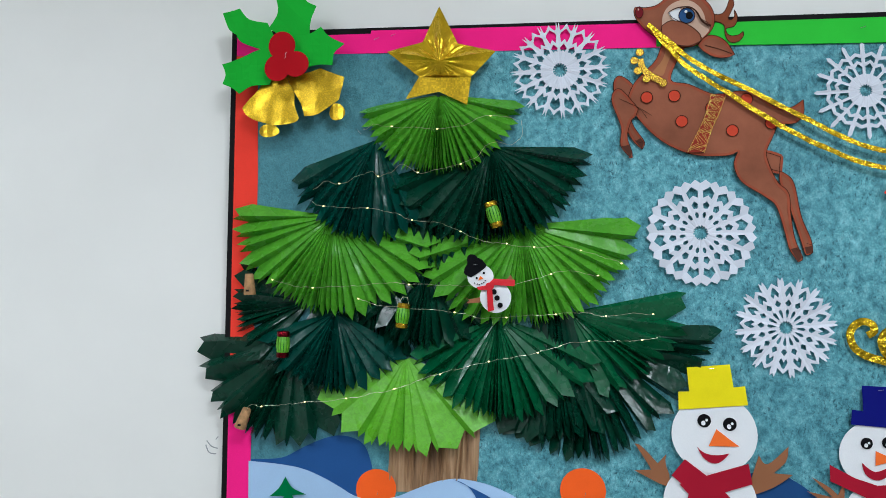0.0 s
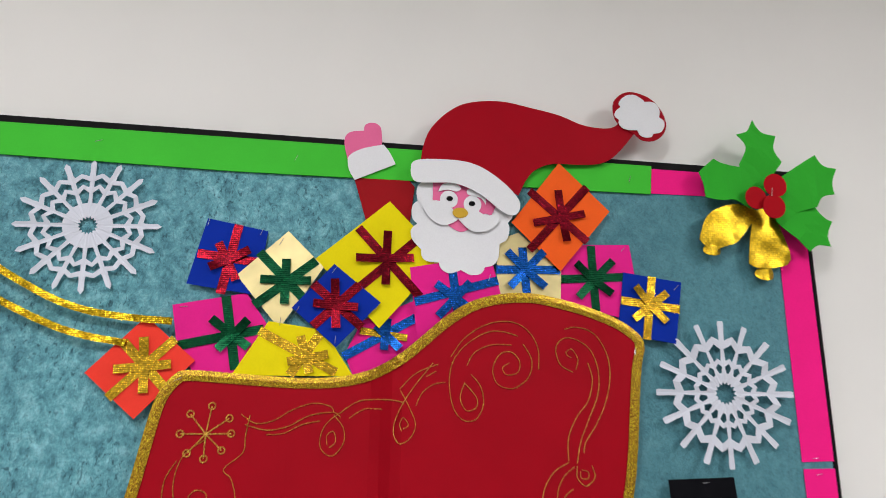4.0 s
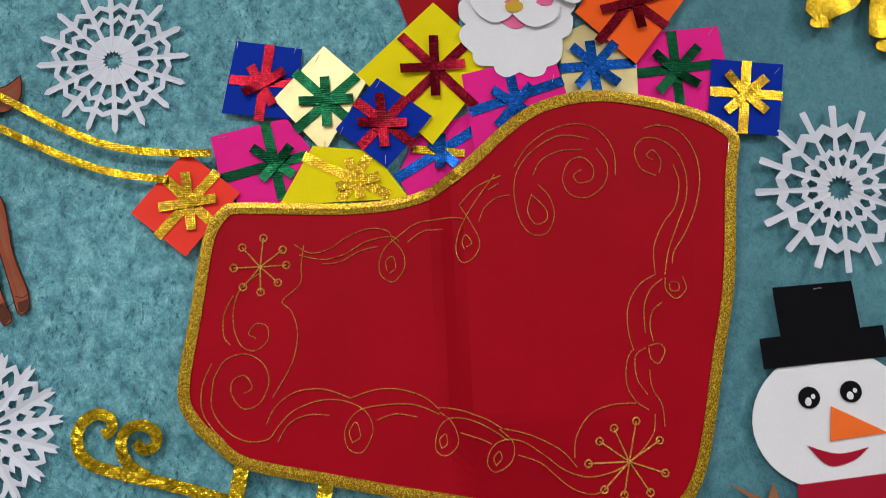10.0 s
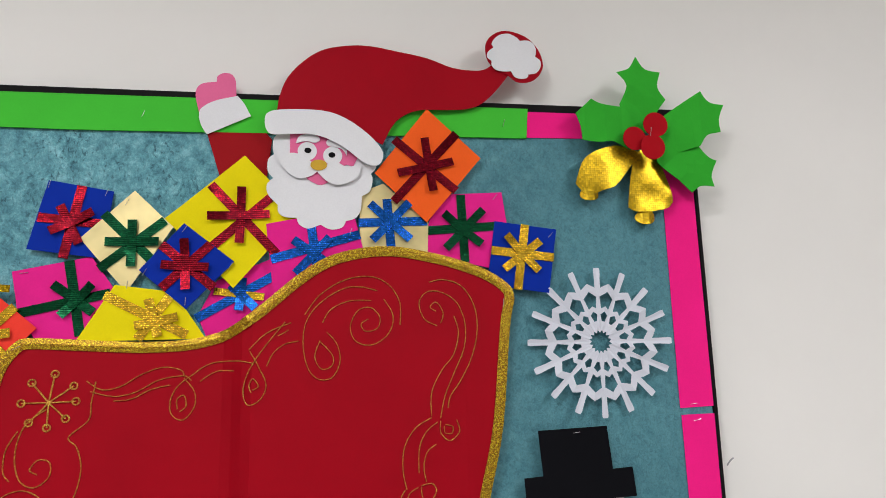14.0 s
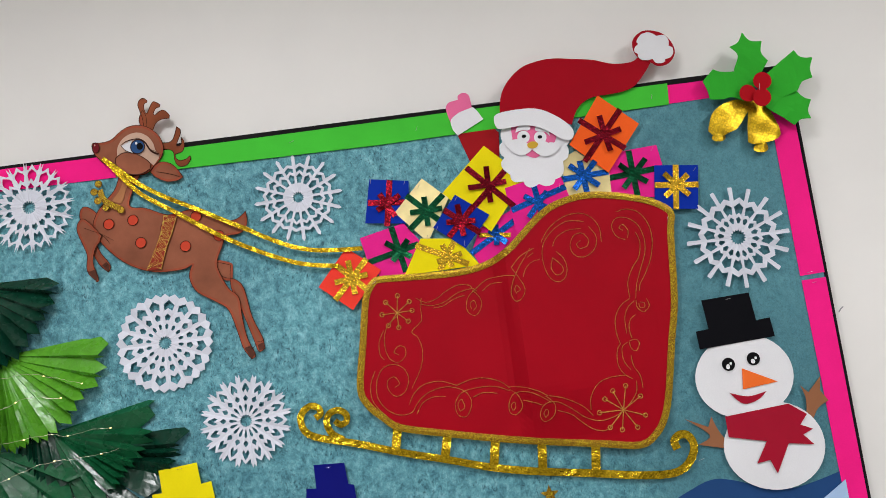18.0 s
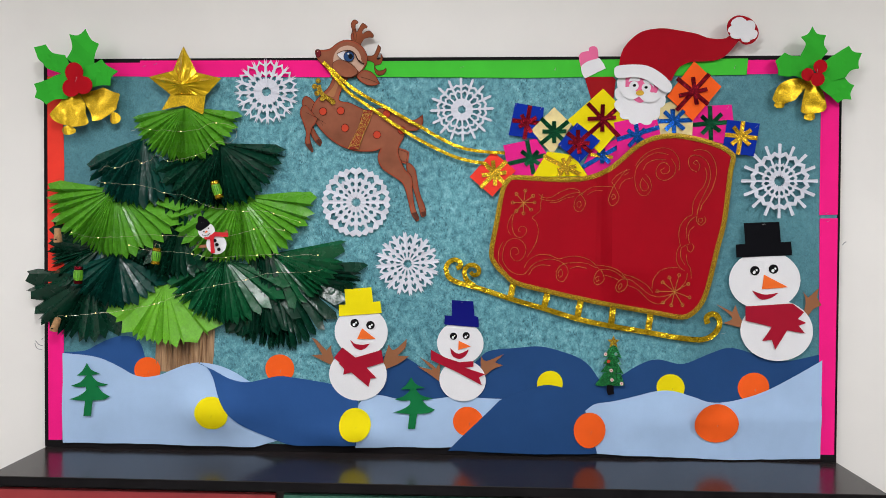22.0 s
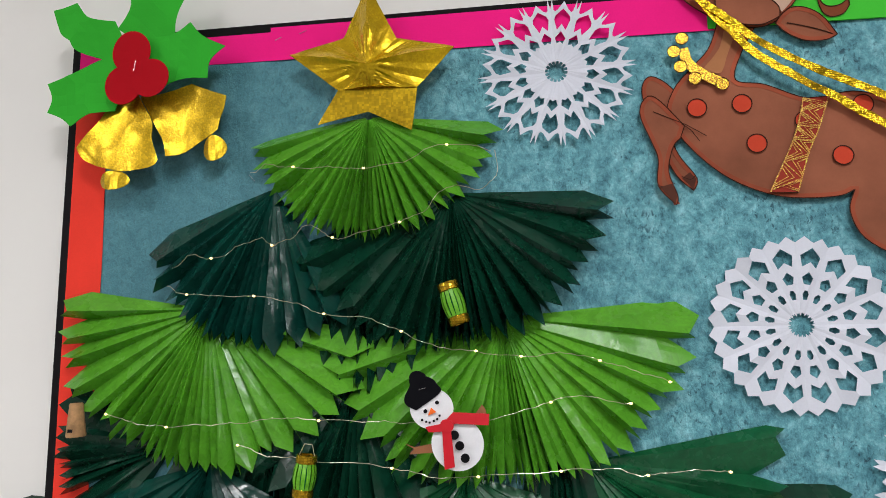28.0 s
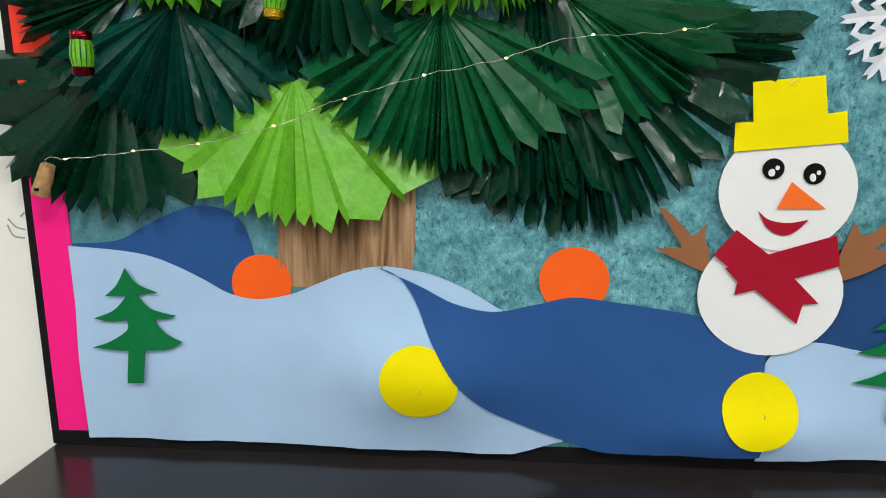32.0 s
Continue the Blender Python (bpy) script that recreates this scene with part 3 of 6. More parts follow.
for i in range(DOORS):
    w = (CX1 - CX0 - 0.02) / DOORS
    a = CX0 + 0.01 + i * w
    bm = bmesh.new()
    box(bm, (a + 0.012, CF + 0.012, 0.075), (a + w - 0.012, CF + 0.03, CT - 0.040), 0.002)
    d = put("door", bm, M["door_red" if i % 2 == 0 else "door_green"], cabinet, "flat red door" if i % 2 == 0 else "flat green door")
    bm = bmesh.new()
    tube(bm, [(a + w - 0.06, CF + 0.012, 0.6), (a + w - 0.06, CF - 0.012, 0.6), (a + w - 0.06, CF - 0.012, 0.7), (a + w - 0.06, CF + 0.012, 0.7)], 0.004, 8)
    put("handle", bm, M["steel"], d, "thin steel handle")

# ---- snow hills along the bottom ----


def centre(pts):
    return (sum(p[0] for p in pts) / len(pts), 0.0, sum(p[1] for p in pts) / len(pts))


def lie(x, z):
    """How the big sheets of the hills stand off the board: two bellies and slow upright buckles."""
    belly = 0.042 * math.exp(-(((x - 0.54) / 0.11) ** 2 + ((z - 1.09) / 0.075) ** 2)) + 0.024 * math.exp(-(((x - 0.97) / 0.13) ** 2 + ((z - 1.02) / 0.042) ** 2))
    low = max(0.0, min(1.0, (1.17 - z) / 0.08))
    crease = 0.0045 * max(0.0, 1 - abs(z - 1.078 - 0.05 * (x - 2.1)) / 0.045) * max(0.0, min(1.0, (x - 1.75) / 0.1))
    return -belly - crease - 0.008 * low * (0.5 + noise.noise(Vector((x * 11.0, z * 1.6, 3.1)))) - 0.0034 * low * (0.5 + noise.noise(Vector((x * 27.0, z * 2.5, 8.1))))


def cutout(name, pts, y, key, label, category, group="", amount=0.003, size=5.0, cell=0.035, part_name="sheet", t=0.0009, over=None):
    """One flat paper cut-out pinned to the board."""
    th = thing(name, centre(pts), label, category, group)
    bm = bmesh.new()
    own = wavy(pts[0][0] * 3 + y * 100, amount, size)
    sheet(bm, pts, y, t, 0, (lambda x, z: own(x, z) + over(x, z)) if over else own, cell)
    put(part_name, bm, M[key], th, "", True)
    return th


HILLS = "paper hills"
cutout("paper_hill", spline([(0.052, 1.262, 1), (0.119, 1.267), (0.162, 1.288), (0.204, 1.307), (0.24, 1.316), (0.275, 1.311), (0.298, 1.294), (0.311, 1.26), (0.318, 1.221, 1), (0.306, 1.166, 1), (0.193, 1.179, 1), (0.074, 1.233, 1)]), -0.0012, "dark_hill", "small dark blue paper hill behind the snow slope", "paper hill", HILLS, 0.0004, over=lie)
cutout("paper_hill", spline([(1.019, 1.229, 1), (1.068, 1.262), (1.125, 1.262), (1.163, 1.245), (1.23, 1.201), (1.3, 1.202), (1.356, 1.251), (1.395, 1.283), (1.473, 1.293), (1.551, 1.299), (1.621, 1.283), (1.681, 1.259), (1.72, 1.218), (1.744, 1.166), (1.734, 1.117, 1), (1.649, 1.047, 1), (1.02, 1.036, 1)]), -0.0012, "deep_hill", "deep blue paper hill with a round crest", "paper hill", HILLS, 0.0004, over=lie)
cutout("paper_hill", spline([(1.717, 1.082, 1), (1.734, 1.17), (1.794, 1.209), (1.853, 1.247), (1.908, 1.264), (1.983, 1.251), (2.058, 1.281), (2.114, 1.301), (2.16, 1.296), (2.228, 1.273), (2.295, 1.264), (2.398, 1.287, 1), (2.4, 1.128, 1), (2.077, 1.054, 1)]), -0.0012, "deep_hill", "deep blue wavy paper hill", "paper hill", HILLS, 0.0004, over=lie)
cutout("paper_hill", spline([(0.049, 1.259, 1), (0.118, 1.254), (0.166, 1.246), (0.206, 1.231), (0.244, 1.212), (0.275, 1.195), (0.315, 1.187), (0.363, 1.195), (0.4021, 1.211), (0.4426, 1.227), (0.481, 1.235), (0.5114, 1.234), (0.5569, 1.225), (0.6014, 1.207), (0.6469, 1.18), (0.7066, 1.144, 1), (0.7471, 0.998, 1), (0.666, 0.974, 1), (0.302, 0.977), (0.053, 0.976, 1)]), -0.0036, "light_hill", "pale blue paper snow slope with a gentle dip", "paper hill", HILLS, 0.0005, cell=0.022, over=lie)
cutout("paper_hill", spline([(0.988, 1.106, 1), (1.011, 1.134), (1.055, 1.142), (1.108, 1.132), (1.161, 1.126), (1.231, 1.134), (1.3, 1.142), (1.37, 1.138), (1.435, 1.136, 1), (1.281, 0.984, 1), (0.985, 0.981, 1)]), -0.0028, "light_hill", "pale blue paper snow slope with a slanting end", "paper hill", HILLS, 0.0005, cell=0.022, over=lie)
cutout("paper_hill", spline([(1.27, 0.974, 1), (1.428, 1.132, 1), (1.483, 1.155), (1.535, 1.174), (1.587, 1.181), (1.648, 1.161), (1.686, 1.113), (1.727, 0.973, 1), (1.545, 0.97)]), -0.0052, "deep_hill", "deep blue paper hill in front of the slopes", "paper hill", HILLS, 0.0005, cell=0.022, over=lie)
cutout("paper_hill", spline([(1.653, 1.114, 1), (1.679, 1.099), (1.717, 1.124), (1.777, 1.135), (1.846, 1.152), (1.905, 1.167), (1.957, 1.168), (2.017, 1.151), (2.076, 1.135), (2.161, 1.148), (2.237, 1.175), (2.321, 1.221), (2.398, 1.268, 1), (2.396, 0.97, 1), (2.163, 0.964), (1.907, 0.968), (1.666, 0.974, 1)]), -0.0036, "light_hill", "wide pale blue paper snow slope rising to the board's edge", "paper hill", HILLS, 0.0005, cell=0.022, over=lie)
cutout("paper_hill", spline([(0.483, 1.235, 1), (0.5417, 1.21), (0.5862, 1.188), (0.6388, 1.177), (0.6914, 1.186), (0.742, 1.197), (0.7926, 1.192), (0.8634, 1.182), (0.9069, 1.174), (0.9494, 1.158), (0.9909, 1.122, 1), (0.9879, 0.989, 1), (0.8877, 0.986), (0.795, 0.983), (0.7358, 0.997), (0.6469, 1.036), (0.5974, 1.079), (0.5599, 1.137), (0.5336, 1.194), (0.5114, 1.223)]), -0.0066, "dark_hill", "dark blue paper hill with a pointed curling tip", "paper hill", HILLS, 0.0005, cell=0.022, over=lie)

DISCS = "paper discs on the hills"


def disc(x, z, rx, rz, y, key, label, turn=0.0, curl=0.0):
    over = lambda X, Z: lie(X, Z) - curl * max(0.0, (0.8 * (Z - z) - 0.6 * (X - x)) / rx + 0.2) ** 2
    th = cutout("paper_disc", oval(x, z, rx, rz, 32, 0.012, turn), y, key, label, "paper disc", DISCS, 0.0006, 9.0, 0.012 if curl else 0.02, over=over)
    staple(th, x + 0.004, z - 0.006, y - 0.003 + lie(x, z), 1.3, 0.009)


disc(0.322, 1.208, 0.042, 0.042, -0.0023, "orange", "orange paper disc half behind the snow slope")
disc(0.744, 1.219, 0.046, 0.045, -0.0048, "orange", "orange paper disc half behind the dark hill")
disc(0.541, 1.085, 0.052, 0.051, -0.0052, "yellow", "yellow paper disc tucked under the dark hill")
disc(0.9838, 1.053, 0.048, 0.051, -0.0090, "yellow", "yellow paper disc on the dark and pale hills")
disc(1.332, 1.064, 0.047, 0.046, -0.0040, "orange", "orange paper disc cut by the slanting hill edge")
disc(1.702, 1.046, 0.049, 0.054, -0.0085, "orange", "orange paper disc low on the hills")
disc(1.582, 1.185, 0.039, 0.04, -0.0034, "yellow", "yellow paper disc half behind the deep blue hill")
disc(1.948, 1.178, 0.042, 0.042, -0.0023, "yellow", "yellow paper disc half behind the snow slope")
disc(2.196, 1.181, 0.047, 0.047, -0.0023, "orange", "orange paper disc half behind the snow slope")
disc(2.08, 1.076, 0.065, 0.06, -0.0080, "orange", "large bulging orange paper disc on the snow slope", 0.0, 0.016)

# ---- flat green paper trees ----
FIR = spline([(0.131, 1.23, 1), (0.146, 1.208), (0.176, 1.195, 1), (0.16, 1.194), (0.145, 1.192, 1), (0.164, 1.172), (0.201, 1.163, 1), (0.183, 1.158), (0.166, 1.158, 1), (0.183, 1.139), (0.208, 1.127, 1), (0.188, 1.116), (0.151, 1.112, 1), (0.145, 1.064, 1), (0.122, 1.063, 1), (0.127, 1.111, 1), (0.103, 1.112), (0.075, 1.115, 1), (0.101, 1.124), (0.127, 1.141), (0.128, 1.155, 1), (0.103, 1.153), (0.079, 1.157, 1), (0.109, 1.169), (0.13, 1.19, 1), (0.116, 1.19), (0.098, 1.189, 1), (0.117, 1.206)])


def fir(pts, y):
    th = cutout("paper_fir_tree", pts, y, "tree", "flat dark green paper fir tree on the snow slope", "paper tree", "paper fir trees", 0.003, 8.0, 0.02, over=lie)


fir(FIR, -0.0075)
TX, TZ = 1.155, 1.2
fir([(TX + (p[0] - FIR[0][0]) * 0.97, TZ + (p[1] - FIR[0][1]) * 0.95) for p in FIR], -0.0075)

# glitter tree with buttons and a star
GX, GZ = 1.766, 1.154
th = thing("glitter_tree", (GX, 0, GZ), "small green glitter tree with buttons and a gold star", "ornament")
TIERS = [[(1.745, 1.222, 1), (1.796, 1.22, 1), (1.807, 1.185, 1), (1.785, 1.182), (1.762, 1.185), (1.738, 1.181), (1.718, 1.184, 1)], [(1.755, 1.253, 1), (1.787, 1.25, 1), (1.803, 1.22, 1), (1.785, 1.223), (1.767, 1.218), (1.75, 1.224), (1.734, 1.225, 1)],
         [(1.758, 1.273, 1), (1.784, 1.272, 1), (1.797, 1.248, 1), (1.779, 1.251), (1.761, 1.248), (1.741, 1.252, 1)], [(1.763, 1.307, 1), (1.779, 1.307, 1), (1.796, 1.269, 1), (1.781, 1.272), (1.767, 1.268), (1.755, 1.273), (1.741, 1.271, 1)]]
for i, pts in enumerate(TIERS):
    bm = bmesh.new()
    sheet(bm, spline(pts), -0.010 - 0.0026 * i, 0.002)
    put("tier", bm, M["glitter_green"], th)
bm = bmesh.new()
sheet(bm, [(1.755, 1.187), (1.774, 1.187), (1.776, 1.157), (1.758, 1.154), (1.753, 1.168)], -0.0085, 0.0015)
put("trunk", bm, M["black"], th)
for x, z, key in ((1.747, 1.281, "pearl"), (1.778, 1.282, "teal_button"), (1.756, 1.259, "spot"), (1.788, 1.254, "teal_button"), (1.764, 1.232, "pearl"), (1.767, 1.203, "pearl"), (1.796, 1.192, "pearl")):
    bm = bmesh.new()
    sheet(bm, oval(x, z, 0.0051, 0.0051, 16), -0.0215, 0.002)
    bt = put("button", bm, M[key], th)
    bm = bmesh.new()
    sheet(bm, oval(x, z, 0.002, 0.002, 10), -0.0222, 0.0006)
    put("button_hole", bm, M["deer_light"], bt)
bm = bmesh.new()
sx, sz = 1.77, 1.319
sr = 0.02
sheet(bm, [(sx + sr * (1 if k % 2 == 0 else 0.45) * math.sin(k * math.pi / 5), sz + sr * (1 if k % 2 == 0 else 0.45) * math.cos(k * math.pi / 5)) for k in range(10)], -0.0225, 0.002)
put("star", bm, M["glitter"], th, "gold glitter star")

# ---- snowmen ----


def snowman(label, head, body, hat, hat_key, eyes, nose, mouth, scarf, arms, y):
    """A paper snowman; head and body are (x, z, rx, rz)."""
    th = thing("paper_snowman", (body[0], 0, body[1] - body[3]), label, "snowman", "paper snowmen")
    wv = wavy(body[0] * 5, 0.0022, 6.0)
    for i, a in enumerate(arms):
        bm = bmesh.new()
        sheet(bm, spline(a), y + 0.0015, 0.0009, 0, wavy(i + body[0], 0.002, 9.0), 0.02)
        put("twig_arm", bm, M["brown"], th, "brown paper twig arm")
    bm = bmesh.new()
    sheet(bm, oval(*body, 40, 0.008), y, 0.0009, 0, wv, 0.03)
    put("body", bm, M["white"], th)
    bm = bmesh.new()
    sheet(bm, oval(*head, 40, 0.008), y - 0.002, 0.0009, 0, wv, 0.03)
    hd = put("head", bm, M["white"], th)
    bm = bmesh.new()
    sheet(bm, scarf, y - 0.0045, 0.0009, 0, wv, 0.02)
    put("scarf", bm, M["scarf"], th, "dark red paper scarf")
    bm = bmesh.new()
    sheet(bm, hat, y - 0.005, 0.0009, 0, wavy(body[0] * 9, 0.003, 9.0), 0.025)
    put("hat", bm, M[hat_key], th)
    for ex, ez, er in eyes:
        bm = bmesh.new()
        sheet(bm, oval(ex, ez, er, er, 20), y - 0.004, 0.001, 0, wv)
        eye = put("eye", bm, M["pupil"], hd)
        bm = bmesh.new()
        sheet(bm, oval(ex + er * 0.34, ez + er * 0.1, er * 0.2, er * 0.22, 12), y - 0.0048, 0.0006, 0, wv)
        sheet(bm, oval(ex - er * 0.15, ez - er * 0.35, er * 0.3, er * 0.38, 14, 0.05), y - 0.0048, 0.0006, 0, wv)
        put("eye_glint", bm, M["white"], th)
    bm = bmesh.new()
    sheet(bm, nose, y - 0.0046, 0.0009, 0, wv)
    put("nose", bm, M["carrot"], hd, "orange paper carrot nose")
    bm = bmesh.new()
    sheet(bm, spline(mouth), y - 0.0042, 0.0009, 0, wv)
    put("mouth", bm, M["scarf"], hd)
    xs, zs = [p[0] for p in hat], [p[1] for p in hat]
    staple(th, sum(xs) / len(xs), max(zs) - 0.008, y - 0.009, 0.1)


snowman("white paper snowman with a yellow hat and red scarf", (1.0, 1.34, 0.082, 0.078), (0.99, 1.206, 0.089, 0.081),
        [(0.948, 1.47), (1.031, 1.477), (1.037, 1.432), (1.059, 1.435), (1.064, 1.398), (0.931, 1.387), (0.931, 1.422), (0.952, 1.423)], "yellow",
        [(0.98, 1.366, 0.013), (1.029, 1.36, 0.013)],
        [(1.003, 1.35), (1.046, 1.317), (0.988, 1.317)], [(0.966, 1.314, 1), (0.98, 1.303), (1.003, 1.299), (1.027, 1.303, 1), (1.014, 1.289), (0.998, 1.283), (0.979, 1.292)],
        [(0.942, 1.29), (0.983, 1.259), (1.063, 1.284), (1.07, 1.245), (1.017, 1.228), (1.049, 1.196), (1.03, 1.195), (1.024, 1.169), (0.97, 1.213), (0.945, 1.206), (0.948, 1.223), (0.931, 1.241), (0.935, 1.242), (0.916, 1.258)],
        [[(0.914, 1.233, 1), (0.891, 1.241), (0.845, 1.264, 1), (0.873, 1.266, 1), (0.876, 1.27), (0.846, 1.317, 1), (0.859, 1.312), (0.891, 1.279, 1), (0.907, 1.297, 1), (0.906, 1.279), (0.913, 1.258, 1)], [(1.061, 1.228, 1), (1.075, 1.27), (1.085, 1.3, 1), (1.101, 1.283), (1.141, 1.318, 1), (1.136, 1.29), (1.112, 1.266, 1), (1.148, 1.264, 1), (1.112, 1.239), (1.066, 1.22, 1)]], -0.0095)
snowman("small white paper snowman with a navy hat and red scarf", (1.306, 1.308, 0.071, 0.066), (1.314, 1.192, 0.071, 0.064),
        [(1.279, 1.44), (1.345, 1.437), (1.349, 1.392), (1.361, 1.389), (1.363, 1.357), (1.256, 1.365), (1.259, 1.393), (1.28, 1.391)], "navy",
        [(1.285, 1.329, 0.011), (1.324, 1.331, 0.011)],
        [(1.301, 1.315), (1.338, 1.298), (1.3, 1.287)], [(1.275, 1.292, 1), (1.3, 1.275), (1.333, 1.289, 1), (1.322, 1.268), (1.302, 1.259), (1.282, 1.269)],
        [(1.216, 1.286), (1.262, 1.262), (1.303, 1.249), (1.347, 1.253), (1.347, 1.236), (1.321, 1.232), (1.383, 1.213), (1.364, 1.203), (1.373, 1.179), (1.3, 1.217), (1.216, 1.255)],
        [[(1.241, 1.189, 1), (1.213, 1.209), (1.175, 1.233, 1), (1.222, 1.223, 1), (1.183, 1.261, 1), (1.216, 1.242), (1.232, 1.227, 1), (1.244, 1.252, 1), (1.244, 1.225)], [(1.375, 1.215, 1), (1.369, 1.244), (1.371, 1.267, 1), (1.387, 1.253), (1.44, 1.275, 1), (1.413, 1.249, 1), (1.437, 1.24, 1), (1.408, 1.228), (1.38, 1.205, 1)]], -0.0075)
snowman("white paper snowman with a tall black hat and scarf", (2.221, 1.509, 0.105, 0.09), (2.26, 1.357, 0.107, 0.092),
        [(2.156, 1.681), (2.26, 1.685), (2.266, 1.624), (2.296, 1.626), (2.3, 1.585), (2.135, 1.577), (2.133, 1.616), (2.161, 1.618)], "black",
        [(2.191, 1.538, 0.014), (2.246, 1.543, 0.014)],
        [(2.218, 1.526), (2.289, 1.489), (2.213, 1.482)], [(2.183, 1.478, 1), (2.222, 1.466), (2.262, 1.472, 1), (2.24, 1.456), (2.208, 1.452)],
        [(2.165, 1.43), (2.303, 1.44), (2.338, 1.414), (2.32, 1.394), (2.345, 1.382), (2.322, 1.373), (2.342, 1.35), (2.288, 1.359), (2.254, 1.301), (2.243, 1.33), (2.215, 1.326), (2.243, 1.369), (2.165, 1.387)],
        [[(2.159, 1.363, 1), (2.101, 1.378, 1), (2.128, 1.395), (2.079, 1.436, 1), (2.128, 1.412, 1), (2.138, 1.433, 1), (2.146, 1.407), (2.159, 1.383, 1)], [(2.337, 1.399, 1), (2.345, 1.444), (2.338, 1.474, 1), (2.353, 1.457, 1), (2.384, 1.487, 1), (2.378, 1.459, 1), (2.392, 1.435, 1), (2.367, 1.422), (2.347, 1.392, 1)]], -0.0075)

# ---- paper snowflakes ----


def flake(cx, cz, radius, style, turn, y, label):
    """Sixteen folded wedges, each cut with holes; (r, f) run along and across a wedge."""
    N = 16
    inner = [(0.105, 0.0), (0.145, 0.28), (0.125, 0.5), (0.145, 0.72), (0.105, 1.0)]
    if style == "spokes":
        outer = [(1.0, 0.0), (1.0, 0.095), (0.965, 0.12), (0.82, 0.12), (0.725, 0.14), (0.745, 0.24), (0.79, 0.5), (0.745, 0.76), (0.725, 0.86), (0.82, 0.88), (0.965, 0.88), (1.0, 0.905), (1.0, 1.0)]
        holes = [[(0.48, 0.5), (0.445, 0.2), (0.605, 0.10), (0.68, 0.5), (0.605, 0.90), (0.445, 0.8)], [(0.275, 0.32), (0.365, 0.15), (0.41, 0.5), (0.365, 0.85), (0.275, 0.68)]]
        inner = [(0.12, 0.0), (0.16, 0.5), (0.12, 1.0)]
    elif style == "arrows":
        outer = [(1.02, 0.0), (0.96, 0.11), (0.82, 0.12), (0.76, 0.16), (0.80, 0.46), (0.80, 0.54), (0.76, 0.84), (0.82, 0.88), (0.96, 0.89), (1.02, 1.0)]
        holes = [[(0.585, 0.15), (0.68, 0.12), (0.735, 0.5), (0.68, 0.88), (0.585, 0.85), (0.635, 0.5)], [(0.345, 0.22), (0.50, 0.13), (0.57, 0.5), (0.50, 0.87), (0.345, 0.78)]]
        inner = [(0.105, 0.0), (0.14, 0.5), (0.105, 1.0)]
    elif style == "disc":
        outer = [(0.93, 0.0), (1.0, 0.25), (0.93, 0.5), (1.0, 0.75), (0.93, 1.0)]
        holes = [[(0.71, 0.5), (0.655, 0.2), (0.785, 0.14), (0.875, 0.5), (0.785, 0.86), (0.655, 0.8)], [(0.46, 0.3), (0.54, 0.21), (0.60, 0.5), (0.54, 0.79), (0.46, 0.7)], [(0.285, 0.32), (0.35, 0.25), (0.39, 0.4), (0.39, 0.6), (0.35, 0.75), (0.285, 0.68)]]
    elif style == "tips":
        outer = [(0.95, 0.0), (1.02, 0.10), (0.92, 0.16), (0.83, 0.17), (0.86, 0.3), (0.93, 0.5), (0.86, 0.7), (0.83, 0.83), (0.92, 0.84), (1.02, 0.90), (0.95, 1.0)]
        holes = [[(0.70, 0.5), (0.62, 0.30), (0.70, 0.20), (0.81, 0.40), (0.84, 0.5), (0.81, 0.60), (0.70, 0.80), (0.62, 0.70)], [(0.44, 0.36), (0.50, 0.2), (0.575, 0.5), (0.50, 0.8), (0.44, 0.64)], [(0.20, 0.40), (0.30, 0.24), (0.35, 0.28), (0.375, 0.5), (0.35, 0.72), (0.30, 0.76), (0.20, 0.60)]]
    else:
        outer = [(0.90, 0.0), (1.04, 0.075), (0.955, 0.10), (0.88, 0.115), (0.855, 0.17), (0.875, 0.28), (0.985, 0.5), (0.875, 0.72), (0.855, 0.83), (0.88, 0.885), (0.955, 0.90), (1.04, 0.925), (0.90, 1.0)]
        holes = [[(0.665, 0.5), (0.59, 0.25), (0.745, 0.13), (0.80, 0.2), (0.88, 0.5), (0.80, 0.8), (0.745, 0.87), (0.59, 0.75)], [(0.42, 0.5), (0.395, 0.24), (0.48, 0.13), (0.565, 0.5), (0.48, 0.87), (0.395, 0.76)]]
        inner = [(0.10, 0.0), (0.145, 0.14), (0.15, 0.5), (0.145, 0.86), (0.10, 1.0)]
    flat = lambda p: (p[0] * math.cos(p[1] * 2 * math.pi / N), p[0] * math.sin(p[1] * 2 * math.pi / N))
    loops = [[flat(p) for p in outer + list(reversed(inner))]] + [[flat(p) for p in h] for h in holes]
    from mathutils.geometry import tessellate_polygon
    tris = tessellate_polygon([[Vector((*p, 0)) for p in lp] for lp in loops])
    pts = [p for lp in loops for p in lp]
    th = thing("paper_snowflake", (cx, 0, cz), label, "snowflake", "paper snowflakes")
    bm = bmesh.new()
    rnd = random.Random(style)
    for k in range(N):
        a0 = turn + 2 * math.pi * k / N
        lift = rnd.uniform(0.0, 0.004)
        front, back = [], []
        for x, z in pts:
            r, f = math.hypot(x, z), math.atan2(z, x) * N / (2 * math.pi)
            d = y - 0.011 * r * radius / 0.1 * (0.5 - abs(f - 0.5)) * (1 if k % 2 else 0.35) - 0.003 * r * math.sin(3 * (a0 + f * 2 * math.pi / N) + cx * 9)
            X, Z = cx + radius * (x * math.cos(a0) - z * math.sin(a0)), cz + radius * (x * math.sin(a0) + z * math.cos(a0))
            front.append(bm.verts.new((X, d, Z))), back.append(bm.verts.new((X, d + 0.0006, Z)))
